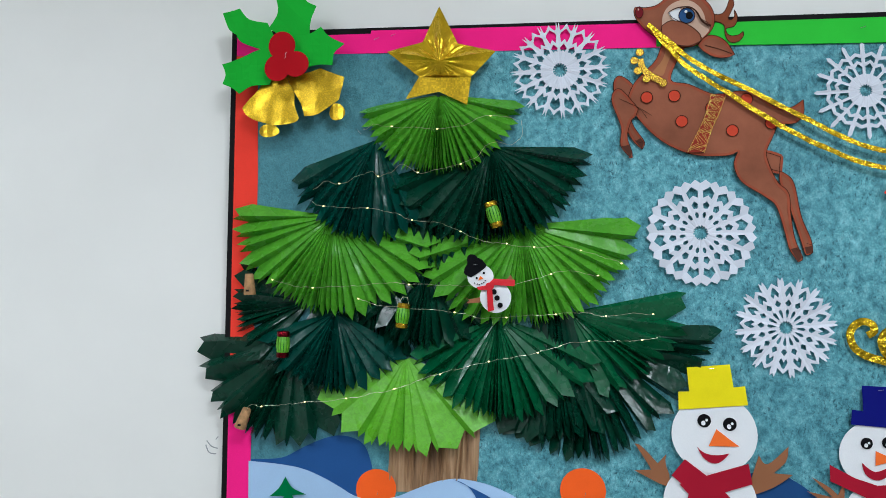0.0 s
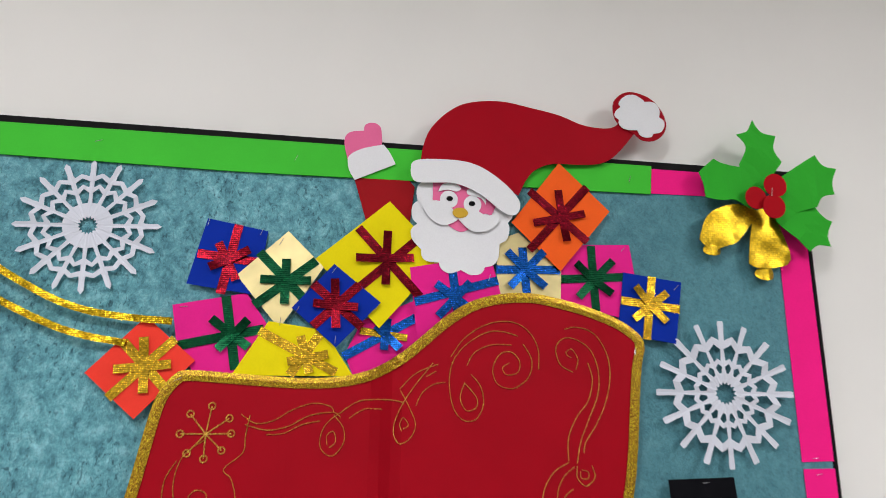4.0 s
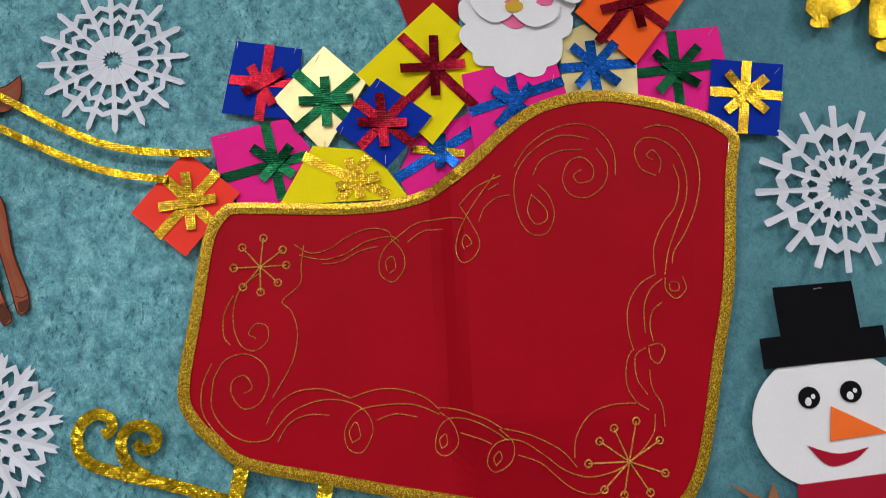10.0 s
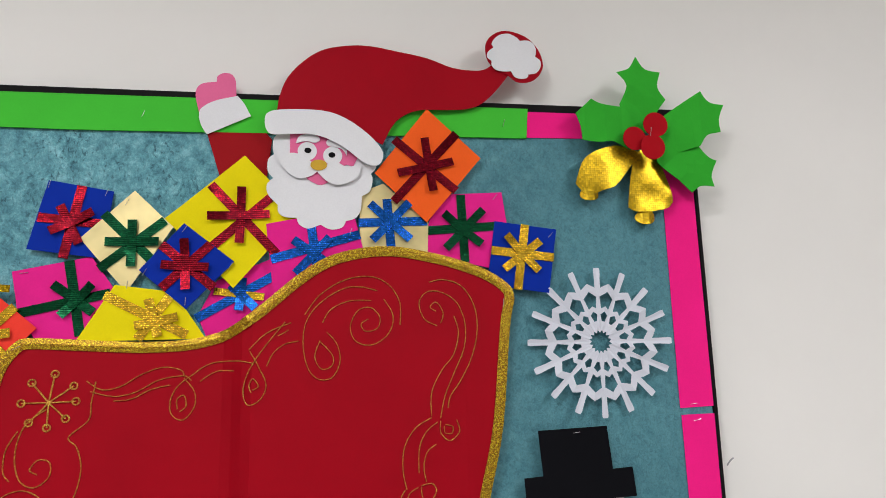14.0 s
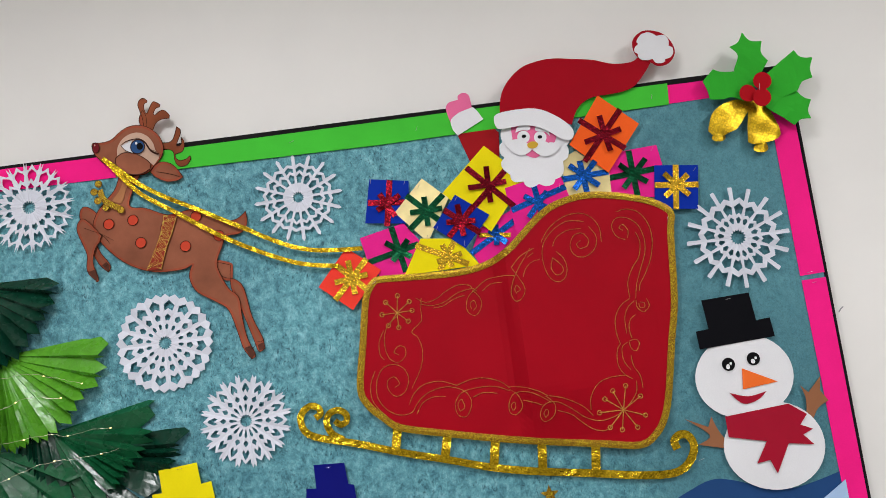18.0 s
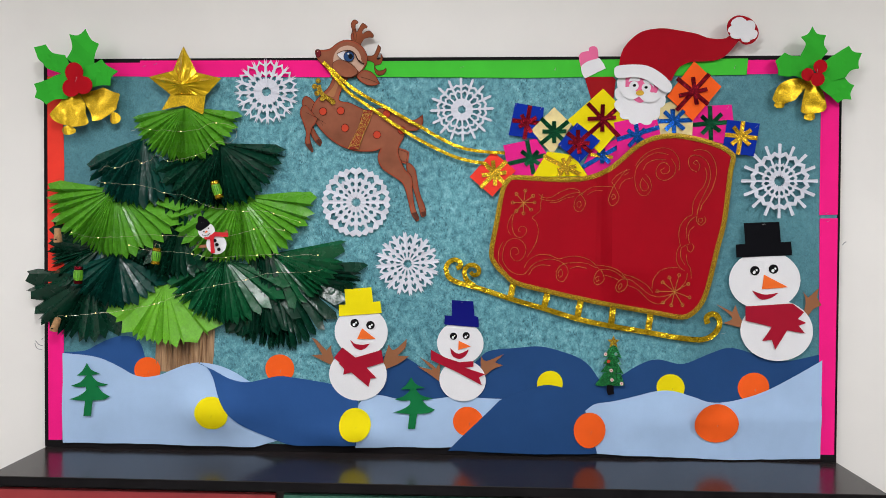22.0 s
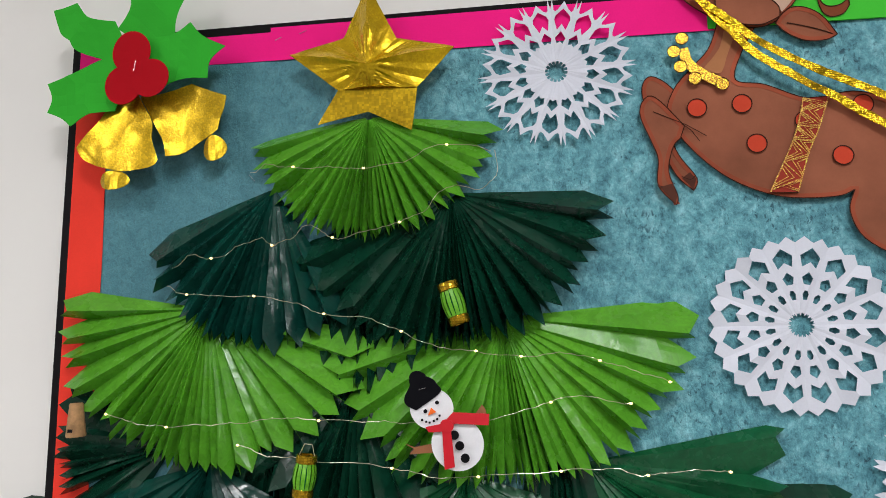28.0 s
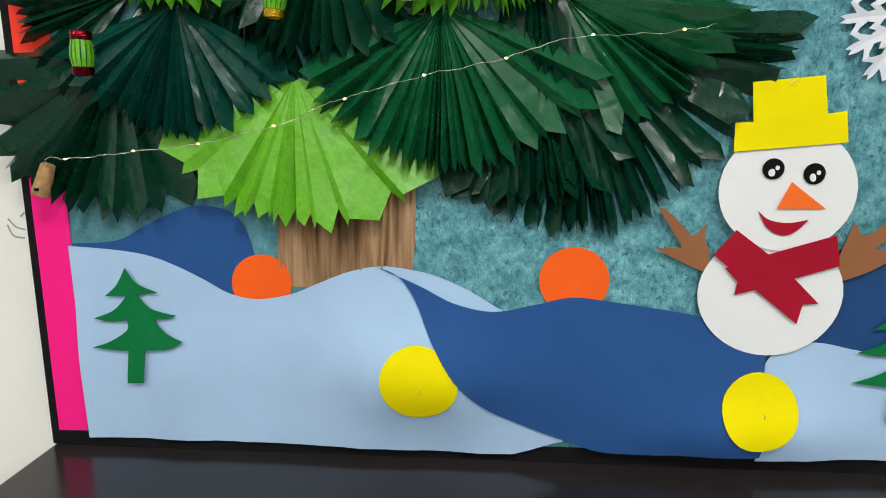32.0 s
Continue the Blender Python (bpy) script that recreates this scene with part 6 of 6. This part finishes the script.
holly("green paper holly with three berries and embossed bells", -0.032,
      [[(2.311, 2.181, 1), (2.322, 2.21), (2.306, 2.231, 1), (2.33, 2.242), (2.345, 2.265, 1), (2.358, 2.244), (2.385, 2.239, 1), (2.378, 2.212), (2.389, 2.191, 1), (2.373, 2.169), (2.359, 2.136, 1), (2.32, 2.134, 1)], [(2.236, 2.162, 1), (2.262, 2.186, 1), (2.28, 2.176), (2.317, 2.175, 1), (2.343, 2.135, 1), (2.323, 2.104, 1), (2.296, 2.116), (2.273, 2.115), (2.246, 2.12, 1), (2.244, 2.141)],
       [(2.379, 2.16, 1), (2.412, 2.183), (2.445, 2.204, 1), (2.459, 2.188), (2.486, 2.184, 1), (2.477, 2.16), (2.479, 2.139, 1), (2.452, 2.131), (2.436, 2.111, 1), (2.398, 2.1, 1), (2.366, 2.127, 1)], [(2.371, 2.127, 1), (2.436, 2.113, 1), (2.447, 2.095), (2.464, 2.089, 1), (2.454, 2.066), (2.456, 2.046, 1), (2.434, 2.047), (2.418, 2.036, 1), (2.39, 2.059), (2.364, 2.085, 1)]],
      [(2.324, 2.118, 0.019), (2.359, 2.141, 0.02), (2.35, 2.103, 0.02)],
      [[(2.246, 2.087), (2.267, 2.103), (2.304, 2.113), (2.342, 2.103, 1), (2.318, 2.072), (2.297, 2.048), (2.274, 2.039, 1), (2.26, 2.034), (2.246, 2.035), (2.233, 2.05, 1), (2.236, 2.062)], [(2.334, 2.1), (2.361, 2.106), (2.38, 2.074), (2.39, 2.038), (2.392, 2.024, 1), (2.382, 2.014), (2.356, 2.008), (2.329, 2.007), (2.317, 2.014, 1), (2.322, 2.049)]],
      [(2.255, 2.034, 0.015, 0.011), (2.345, 1.999, 0.016, 0.012)], "gold_bell", 0.004)

# ---- the big tree of pleated paper fans ----
tree = thing("pleated_paper_tree", (0.45, 0, 1.2), "large tree of pleated green paper fans with a wood-print trunk", "paper tree")
bm = bmesh.new()
TRUNK = [(0.353, 1.328), (0.5397, 1.329), (0.5356, 1.202), (0.362, 1.183)]
tw = [(TRUNK[0][0] + (TRUNK[1][0] - TRUNK[0][0]) * i / 40) for i in range(41)]
rows = []
for k, zz in enumerate((1.40, 1.26, 1.205)):
    rows.append([(x - 0.006 * k * math.sin(3 * x), -0.0012 - (0.0075, 0.0075, 0.0012)[k] * (i % 2) * (0.6 + 0.4 * math.sin(i * 2.3)) * (1 if 3 < i < 37 else 0.4), zz) for i, x in enumerate(tw)])
vs = [[bm.verts.new(p) for p in r] for r in rows] + [[bm.verts.new((p[0], p[1] + 0.001, p[2])) for p in r] for r in rows]
for k in (0, 1):
    for i in range(40):
        bm.faces.new((vs[k][i], vs[k + 1][i], vs[k + 1][i + 1], vs[k][i + 1]))
        bm.faces.new((vs[k + 3][i + 1], vs[k + 4][i + 1], vs[k + 4][i], vs[k + 3][i]))
put("trunk", bm, M["wood_print"], tree, "tan wood-print paper trunk")


def fan(cx, cz, radii, a0, a1, pleats, y0, y1, key, seed, depth=0.024, ragged=0.045, wide=0):
    """A pleated half-round fan: apex at y0, rim standing out to y1, points cut into every pleat."""
    rnd = random.Random(seed)
    bm = bmesh.new()
    n = pleats * 2
    shares = [0.0]
    for i in range(n):
        shares.append(shares[-1] + (0.42 + 1.9 * (abs((i + 0.5) / n - 0.5) * 2) ** 1.5) * rnd.uniform(0.75, 1.25) * (1.55 if ((i + wide) % 2 == 0) == (i < n / 2) else 0.5))
    shares = [s / shares[-1] for s in shares]
    R = lambda u: radii[0] + (radii[1] - radii[0]) * 2 * u if u < 0.5 else radii[1] + (radii[2] - radii[1]) * (2 * u - 1)
    steps = (0.03, 0.35, 0.7, 0.92, 1.0)
    front = []
    bends = [rnd.uniform(-0.012, 0.012) for i in range(n + 1)]
    for i, u in enumerate(shares):
        a = radians(a0 + (a1 - a0) * u)
        r = R(u) * (1 + rnd.uniform(-ragged, ragged)) * 0.945
        out = 0.12 + 0.88 * math.sin(math.pi * min(1.0, max(0.0, 0.06 + 0.88 * u))) ** 0.7
        row = []
        for s in steps:
            rr = r * s * (0.96 if i % 2 == 0 else 1.0)
            fold = (depth * s * (0.4 + 0.6 * s)) * (1 if i % 2 else -1) * rnd.uniform(0.75, 1.1)
            sag = bends[i] * s * s
            row.append(Vector((cx + rr * math.cos(a + sag * 0.8), y0 + (y1 * out - y0) * s ** 0.8 - fold / 2 + sag * 0.6, cz + rr * math.sin(a + sag * 0.8))))
        front.append(row)
    # every pleat face carries a line down its middle that ends in a cut point
    faces = [front[0]]
    for p, q in zip(front, front[1:]):
        mid = [0.5 * (c + d) for c, d in zip(p, q)]
        width = (p[-1] - q[-1]).length
        mid[-1] = mid[-1] + (mid[-1] - mid[0]).normalized() * min(0.026, 0.5 * width + 0.007) * rnd.uniform(0.8, 1.15)
        faces += [mid, q]
    front = faces
    va = [[bm.verts.new(p) for p in row] for row in front]
    vb = [[bm.verts.new(p + Vector((0, 0.0007, 0))) for p in row] for row in front]
    m = len(steps)
    for i in range(len(front) - 1):
        for j in range(m - 1):
            bm.faces.new((va[i][j], va[i][j + 1], va[i + 1][j + 1], va[i + 1][j]))
            bm.faces.new((vb[i + 1][j], vb[i + 1][j + 1], vb[i][j + 1], vb[i][j]))
        bm.faces.new((va[i][m - 1], vb[i][m - 1], vb[i + 1][m - 1], va[i + 1][m - 1]))
    return put("fan", bm, M[key], tree)


fan(0.325, 1.648, (0.168, 0.178, 0.178), 183, 357, 16, -0.0033, -0.0077, "fan_dark", 17)
fan(0.734, 1.534, (0.239, 0.273, 0.275), 335, 366, 3, -0.0066, -0.0165, "fan_dark", 15)
fan(0.681, 1.702, (0.392, 0.382, 0.372), 256, 289, 7, -0.0099, -0.0220, "fan_dark", 16)
fan(0.734, 1.534, (0.248, 0.248, 0.229), 212, 343, 15, -0.0066, -0.0132, "fan_dark", 11)
fan(0.678, 1.518, (0.209, 0.198, 0.191), 236, 322, 8, -0.0088, -0.0231, "fan_dark", 14)
fan(0.719, 1.577, (0.181, 0.192, 0.238), 285, 372, 10, -0.0066, -0.0248, "fan_mid", 10, wide=1)
fan(0.150, 1.513, (0.216, 0.210, 0.204), 176, 305, 12, -0.0044, -0.0220, "fan_dark", 88, wide=1)
fan(0.178, 1.595, (0.162, 0.162, 0.162), 150, 236, 8, -0.0055, -0.0138, "fan_dark", 83, wide=1)
fan(0.440, 1.872, (0.20, 0.215, 0.20), 228, 312, 9, -0.0060, -0.0140, "fan_dark", 21)
fan(0.430, 1.680, (0.175, 0.172, 0.175), 205, 325, 11, -0.0110, -0.0303, "fan_dark", 6)
fan(0.385, 1.484, (0.199, 0.186, 0.223), 196, 337, 9, -0.0121, -0.0308, "fan_lime", 12, 0.012, 0.03)
fan(0.236, 1.575, (0.166, 0.161, 0.164), 195, 332, 18, -0.0165, -0.0330, "fan_teal", 7)
fan(0.573, 1.563, (0.183, 0.193, 0.220), 197, 345, 20, -0.0176, -0.0363, "fan_mid", 9)
fan(0.227, 1.775, (0.212, 0.198, 0.232), 171, 352, 26, -0.0165, -0.0341, "fan_light", 4)
fan(0.622, 1.755, (0.238, 0.200, 0.239), 188, 365, 25, -0.0198, -0.0330, "fan_light", 5)
fan(0.319, 1.936, (0.192, 0.218, 0.202), 198, 302, 16, -0.0220, -0.0374, "fan_teal", 2)
fan(0.560, 1.918, (0.223, 0.195, 0.195), 195, 360, 22, -0.0220, -0.0374, "fan_dark", 3)
fan(0.449, 2.030, (0.166, 0.162, 0.175), 186, 356, 26, -0.0187, -0.0341, "fan_light", 1)

# gold star, folded with a ridge along every arm
STAR = [(0.451, 2.214), (0.49, 2.135), (0.569, 2.115), (0.518, 2.063), (0.51, 2.005), (0.451, 2.034), (0.381, 2.019), (0.409, 2.066), (0.341, 2.12), (0.416, 2.14)]
sx, sz = centre(STAR)[0], centre(STAR)[2]
st = thing("gold_star", (sx, -0.03, sz), "folded gold foil star on top of the paper tree", "star")
bm = bmesh.new()
legs = [STAR[8], STAR[2], STAR[3], STAR[4], STAR[5], STAR[6], STAR[7]]
sheet(bm, [((p[0] + sx) / 2 if k < 2 else p[0], (p[1] + sz) / 2 if k < 2 else p[1]) for k, p in enumerate(legs)], -0.027, 0.0009, 0, wavy(4.4, 0.004, 14.0), 0.012)
under(part("flat_star", bm, M["gold_bell"], None, "flat embossed gold foil backing star"), st)
bm = bmesh.new()
hub = bm.verts.new((sx, -0.054, sz))
rim = [bm.verts.new((x, -0.034 if i % 2 == 0 else -0.030, z)) for i, (x, z) in enumerate(STAR)]
TOP = [7, 8, 9, 0, 1, 2, 3]
half = {i: bm.verts.new(((STAR[i][0] + sx) / 2, -0.051 if i % 2 == 0 else -0.037, (STAR[i][1] + sz) / 2)) for i in TOP}
for i, j in zip(TOP, TOP[1:]):
    bm.faces.new((hub, half[i], half[j])), bm.faces.new((half[i], rim[i], rim[j], half[j]))
low = bm.verts.new((sx, -0.036, sz - 0.024))
bm.faces.new((hub, half[3], low)), bm.faces.new((half[3], rim[3], low)), bm.faces.new((hub, low, half[7])), bm.faces.new((half[7], low, rim[7]))
for v in [v for v in bm.verts if not v.link_faces]:
    bm.verts.remove(v)
bmesh.ops.subdivide_edges(bm, edges=bm.edges[:], cuts=9, use_grid_fill=True)
for v in bm.verts:
    ang, far = math.atan2(v.co.z - sz, v.co.x - sx), math.hypot(v.co.z - sz, v.co.x - sx)
    pleat = abs(((ang * 3.4 + 0.3) % 1.0) - 0.5) * 2
    v.co.y -= 0.0016 * noise.noise(v.co * 55.0) + 0.0045 * (pleat - 0.5) * min(1.0, far / 0.03) * max(0.0, 1.0 - far / 0.11)
g = bmesh.ops.extrude_face_region(bm, geom=bm.faces[:])
for v in [e for e in g["geom"] if isinstance(e, bmesh.types.BMVert)]:
    v.co.y += 0.001
bmesh.ops.recalc_face_normals(bm, faces=bm.faces[:])
under(part("folded_star", bm, M["gold"]), st)

# ---- ornaments on the tree ----
BARREL = "paper lantern ornaments"


def lantern(x, z, y, length, r, turn, end_key, label, loop=False):
    """A little rolled paper lantern with slit sides and banded ends."""
    th = thing("paper_lantern", (x, y, z), label, "ornament", BARREL)
    th.rotation_euler = (0, turn, 0)
    def at(ob):
        ob.parent = th
        return ob
    for k in (-1, 1):
        bm = bmesh.new()
        for a, b, rr in ((0.30, 0.5, 1.0),):
            rings = []
            for s, q in ((a, 0.98), (a + 0.02, 1.06), (b - 0.02, 1.06), (b, 1.0), (b, 0.86), (a, 0.84)):
                rings.append([bm.verts.new((r * q * math.cos(2 * math.pi * i / 18), r * q * math.sin(2 * math.pi * i / 18), k * s * length)) for i in range(18)])
            for p, q in zip(rings, rings[1:] + rings[:1]):
                for i in range(18):
                    bm.faces.new((p[i], p[(i + 1) % 18], q[(i + 1) % 18], q[i]))
        bmesh.ops.recalc_face_normals(bm, faces=bm.faces[:])
        at(part("end_band", bm, M[end_key], None, "", True))
    for i in range(14):
        bm = bmesh.new()
        a = 2 * math.pi * i / 14
        ca, sa = math.cos(a), math.sin(a)
        w = r * 0.19
        prev = None
        for s in range(7):
            u = s / 6 - 0.5
            rr = r * (0.92 + 0.22 * math.cos(u * math.pi) + 0.04 * math.sin(i * 2.4))
            row = [bm.verts.new((rr * ca - w * sa * q, rr * sa + w * ca * q, u * 0.66 * length)) for q in (-1, 1)]
            if prev:
                bm.faces.new((prev[0], prev[1], row[1], row[0]))
            prev = row
        at(part("slit_strip", bm, M["fan_lime"], None, "light green slit paper"))
    bm = bmesh.new()
    tube(bm, [(0, 0, -0.3 * length), (0, 0, 0.3 * length)], r * 0.6, 12)
    at(part("core", bm, M["tree"], None))
    if loop:
        bm = bmesh.new()
        tube(bm, [(-r * 0.8, 0, 0.48 * length), (-r * 0.4, 0, 0.75 * length), (r * 0.4, 0, 0.75 * length), (r * 0.8, 0, 0.48 * length)], 0.0007, 5)
        at(part("hanging_loop", bm, M["wire"], None))


lantern(0.566, 1.772, -0.0620, 0.053, 0.0122, -0.3, "tape_gold", "green paper lantern with gold bands hanging on the tree")
lantern(0.386, 1.570, -0.0780, 0.049, 0.012, 0.12, "tape_gold", "light green paper lantern with gold beaded rims", True)
lantern(0.142, 1.510, -0.0740, 0.052, 0.012, 0.03, "tape_red", "green paper lantern with shiny red bands")

# little snowman ornament
OY = -0.074
orn = thing("snowman_ornament", (0.55, OY, 1.6), "small white snowman ornament with black hat and red scarf", "ornament")
ow = wavy(4.4, 0.004, 12.0)


def bit(name, pts, y, key, label=""):
    b = bmesh.new()
    sheet(b, pts, y, 0.0014, 0, ow, 0.02)
    put(name, b, M[key], orn, label)


bit("twig_arm", [(0.5430, 1.6080), (0.5180, 1.6030), (0.5070, 1.6070), (0.5180, 1.6010), (0.5120, 1.5950), (0.5430, 1.5970)], OY + 0.003, "brown")
bit("twig_arm", [(0.5890, 1.6390), (0.5990, 1.6520), (0.6030, 1.6460), (0.6050, 1.6350), (0.5950, 1.6330)], OY + 0.003, "brown")
bit("body", oval(0.5700, 1.6070, 0.031, 0.03, 30, 0.01), OY, "white")
bit("head", oval(0.5400, 1.6480, 0.026, 0.024, 28, 0.01), OY - 0.002, "white")
bit("hat", spline([(0.5080, 1.6610), (0.5140, 1.6740), (0.5140, 1.6820), (0.5260, 1.6870), (0.5420, 1.6820), (0.5470, 1.6760, 1), (0.5520, 1.6690), (0.5430, 1.6600), (0.5220, 1.6460, 1), (0.5100, 1.6520)]), OY - 0.004, "black")
bit("scarf", [(0.5330, 1.6270), (0.5530, 1.6310), (0.5660, 1.6440), (0.6080, 1.6420), (0.6070, 1.6290), (0.5680, 1.6310), (0.5630, 1.6260), (0.5670, 1.5820), (0.5550, 1.5790), (0.5530, 1.6220), (0.5370, 1.6210)], OY - 0.005, "ribbon_red", "shiny red ribbon scarf")
for q, r in (([(0.5670, 1.6180)], 8), ([(0.5730, 1.6060)], 8), ([(0.5790, 1.5920)], 8), ([(0.5330, 1.6450)], 3.4), ([(0.5470, 1.6550)], 3.4)):
    bit("button" if r > 5 else "eye", oval(q[0][0], q[0][1], r * 0.00066, r * 0.00066, 14), OY - 0.0045, "pupil")
for x, z in [(0.5290, 1.6350), (0.5340, 1.6330), (0.5380, 1.6320), (0.5430, 1.6340), (0.5470, 1.6360), (0.5500, 1.6400)]:
    bit("mouth_dot", oval(x, z, 0.0014, 0.0014, 8), OY - 0.0045, "pupil")
staple(orn, 0.530, 1.671, OY - 0.010, 0.2, 0.008)
bit("bobble", oval(0.5240, 1.6840, 0.01, 0.008, 18, 0.05), OY - 0.005, "black")
bit("knot", oval(0.5590, 1.6290, 0.008, 0.007, 14, 0.08), OY - 0.0065, "ribbon_red")
bit("nose", [(0.5400, 1.6490), (0.5460, 1.6440), (0.5360, 1.6400)], OY - 0.0045, "carrot")

# cork stoppers of the fairy lights
for tx, tz, bx_, bz_, r0, r1, yy in ((0.054, 1.653, 0.056, 1.609, 0.0085, 0.0125, -0.036), (0.056, 1.374, 0.041, 1.334, 0.009, 0.0125, -0.036)):
    bm = bmesh.new()
    d = Vector((bx_ - tx, 0, bz_ - tz))
    u = d.normalized()
    w = u.cross(Vector((0, 1, 0)))
    rings = [[bm.verts.new(Vector((tx, yy, tz)) + d * s + rr * (math.cos(2 * math.pi * k / 20) * w + math.sin(2 * math.pi * k / 20) * Vector((0, 1, 0)))) for k in range(20)] for s, rr in ((0, r0 * 0.9), (0.03, r0), (0.95, r1), (1.0, r1 * 0.93))]
    for p, q in zip(rings, rings[1:]):
        for k in range(20):
            bm.faces.new((p[k], p[(k + 1) % 20], q[(k + 1) % 20], q[k]))
    bm.faces.new(rings[0]), bm.faces.new(list(reversed(rings[-1])))
    bmesh.ops.recalc_face_normals(bm, faces=bm.faces[:])
    th = thing("cork_stopper", (tx, yy, tz), "tan cork stopper holding the fairy light battery", "cork", "fairy light corks")
    put("cork", bm, M["cork"], th, "", True)
    bm = bmesh.new()
    sheet(bm, [(tx + d.x * 0.8 - 0.003, tz + d.z * 0.8 - 0.002), (tx + d.x * 0.8 + 0.003, tz + d.z * 0.8 - 0.002), (tx + d.x * 0.8 + 0.003, tz + d.z * 0.8 + 0.002), (tx + d.x * 0.8 - 0.003, tz + d.z * 0.8 + 0.002)], yy - r1 - 0.0004, 0.002)
    put("switch", bm, M["pupil"], th)

# ---- fairy lights ----
lights = thing("fairy_lights", (0.5, -0.09, 1.7), "thin silver wire fairy lights with warm bulbs on the tree", "fairy lights")

def string_of_lights(k, yy, pts, lit):
    """One loop of wire over the fans, with bulbs at the marked turns."""
    bm = bmesh.new()
    line = [(x, yy + 0.004 * math.sin(i * 0.9), z + 0.0009 * math.sin(i * 1.1 + k) + 0.0006 * math.sin(i * 2.9)) for i, (x, z) in enumerate(spline(pts, False, 6))]
    tube(bm, line, 0.00045, 5)
    put("wire", bm, M["wire"], lights)
    for i in lit:
        x, y, z = line[min(i * 6, len(line) - 1)]
        b = bmesh.new()
        bmesh.ops.create_icosphere(b, subdivisions=2, radius=0.0016, matrix=Matrix.Translation((x, y - 0.001, z)) @ Matrix.Diagonal((1.4, 0.9, 1, 1)))
        put("bulb", b, M["led"], lights)


string_of_lights(0, -0.0549, [(0.187, 1.804), (0.217, 1.792), (0.309, 1.787), (0.367, 1.776), (0.400, 1.762), (0.454, 1.757), (0.499, 1.739), (0.537, 1.722), (0.592, 1.713), (0.646, 1.707), (0.699, 1.710), (0.738, 1.701), (0.780, 1.688), (0.817, 1.676)], (1, 2, 4, 6, 8, 9, 11, 13))
string_of_lights(1, -0.0560, [(0.194, 1.826), (0.221, 1.843), (0.250, 1.837), (0.281, 1.851), (0.316, 1.863), (0.329, 1.853), (0.353, 1.860), (0.382, 1.877), (0.412, 1.859), (0.453, 1.866), (0.499, 1.877), (0.533, 1.892), (0.558, 1.919), (0.600, 1.915), (0.622, 1.932), (0.621, 1.963)], (2, 5, 8, 10))
string_of_lights(2, -0.0515, [(0.296, 1.951), (0.323, 1.961), (0.357, 1.955), (0.403, 1.954), (0.450, 1.950), (0.503, 1.957), (0.559, 1.977), (0.615, 1.964)], (2, 4, 6))
string_of_lights(3, -0.0571, [(0.112, 1.640), (0.158, 1.628), (0.198, 1.625), (0.250, 1.627), (0.295, 1.629), (0.347, 1.635), (0.395, 1.633), (0.462, 1.631), (0.511, 1.630), (0.610, 1.634), (0.679, 1.654), (0.713, 1.660), (0.771, 1.650)], (0, 2, 6, 10, 12))
string_of_lights(4, -0.0571, [(0.292, 1.603), (0.332, 1.590), (0.398, 1.584), (0.488, 1.577), (0.539, 1.566), (0.591, 1.568), (0.688, 1.575), (0.741, 1.578), (0.785, 1.571), (0.830, 1.577), (0.875, 1.576)], (0, 3, 5, 6, 8, 10))
string_of_lights(5, -0.0582, [(0.427, 1.445), (0.460, 1.455), (0.505, 1.467), (0.556, 1.480), (0.609, 1.490), (0.653, 1.499), (0.710, 1.517), (0.752, 1.522), (0.807, 1.523), (0.853, 1.526), (0.889, 1.532)], (1, 3, 5, 7, 9))
string_of_lights(6, -0.0504, [(0.060, 1.373), (0.067, 1.383), (0.093, 1.382), (0.137, 1.386), (0.182, 1.391), (0.267, 1.400), (0.323, 1.412), (0.367, 1.421), (0.426, 1.444)], (2, 4, 5, 7))
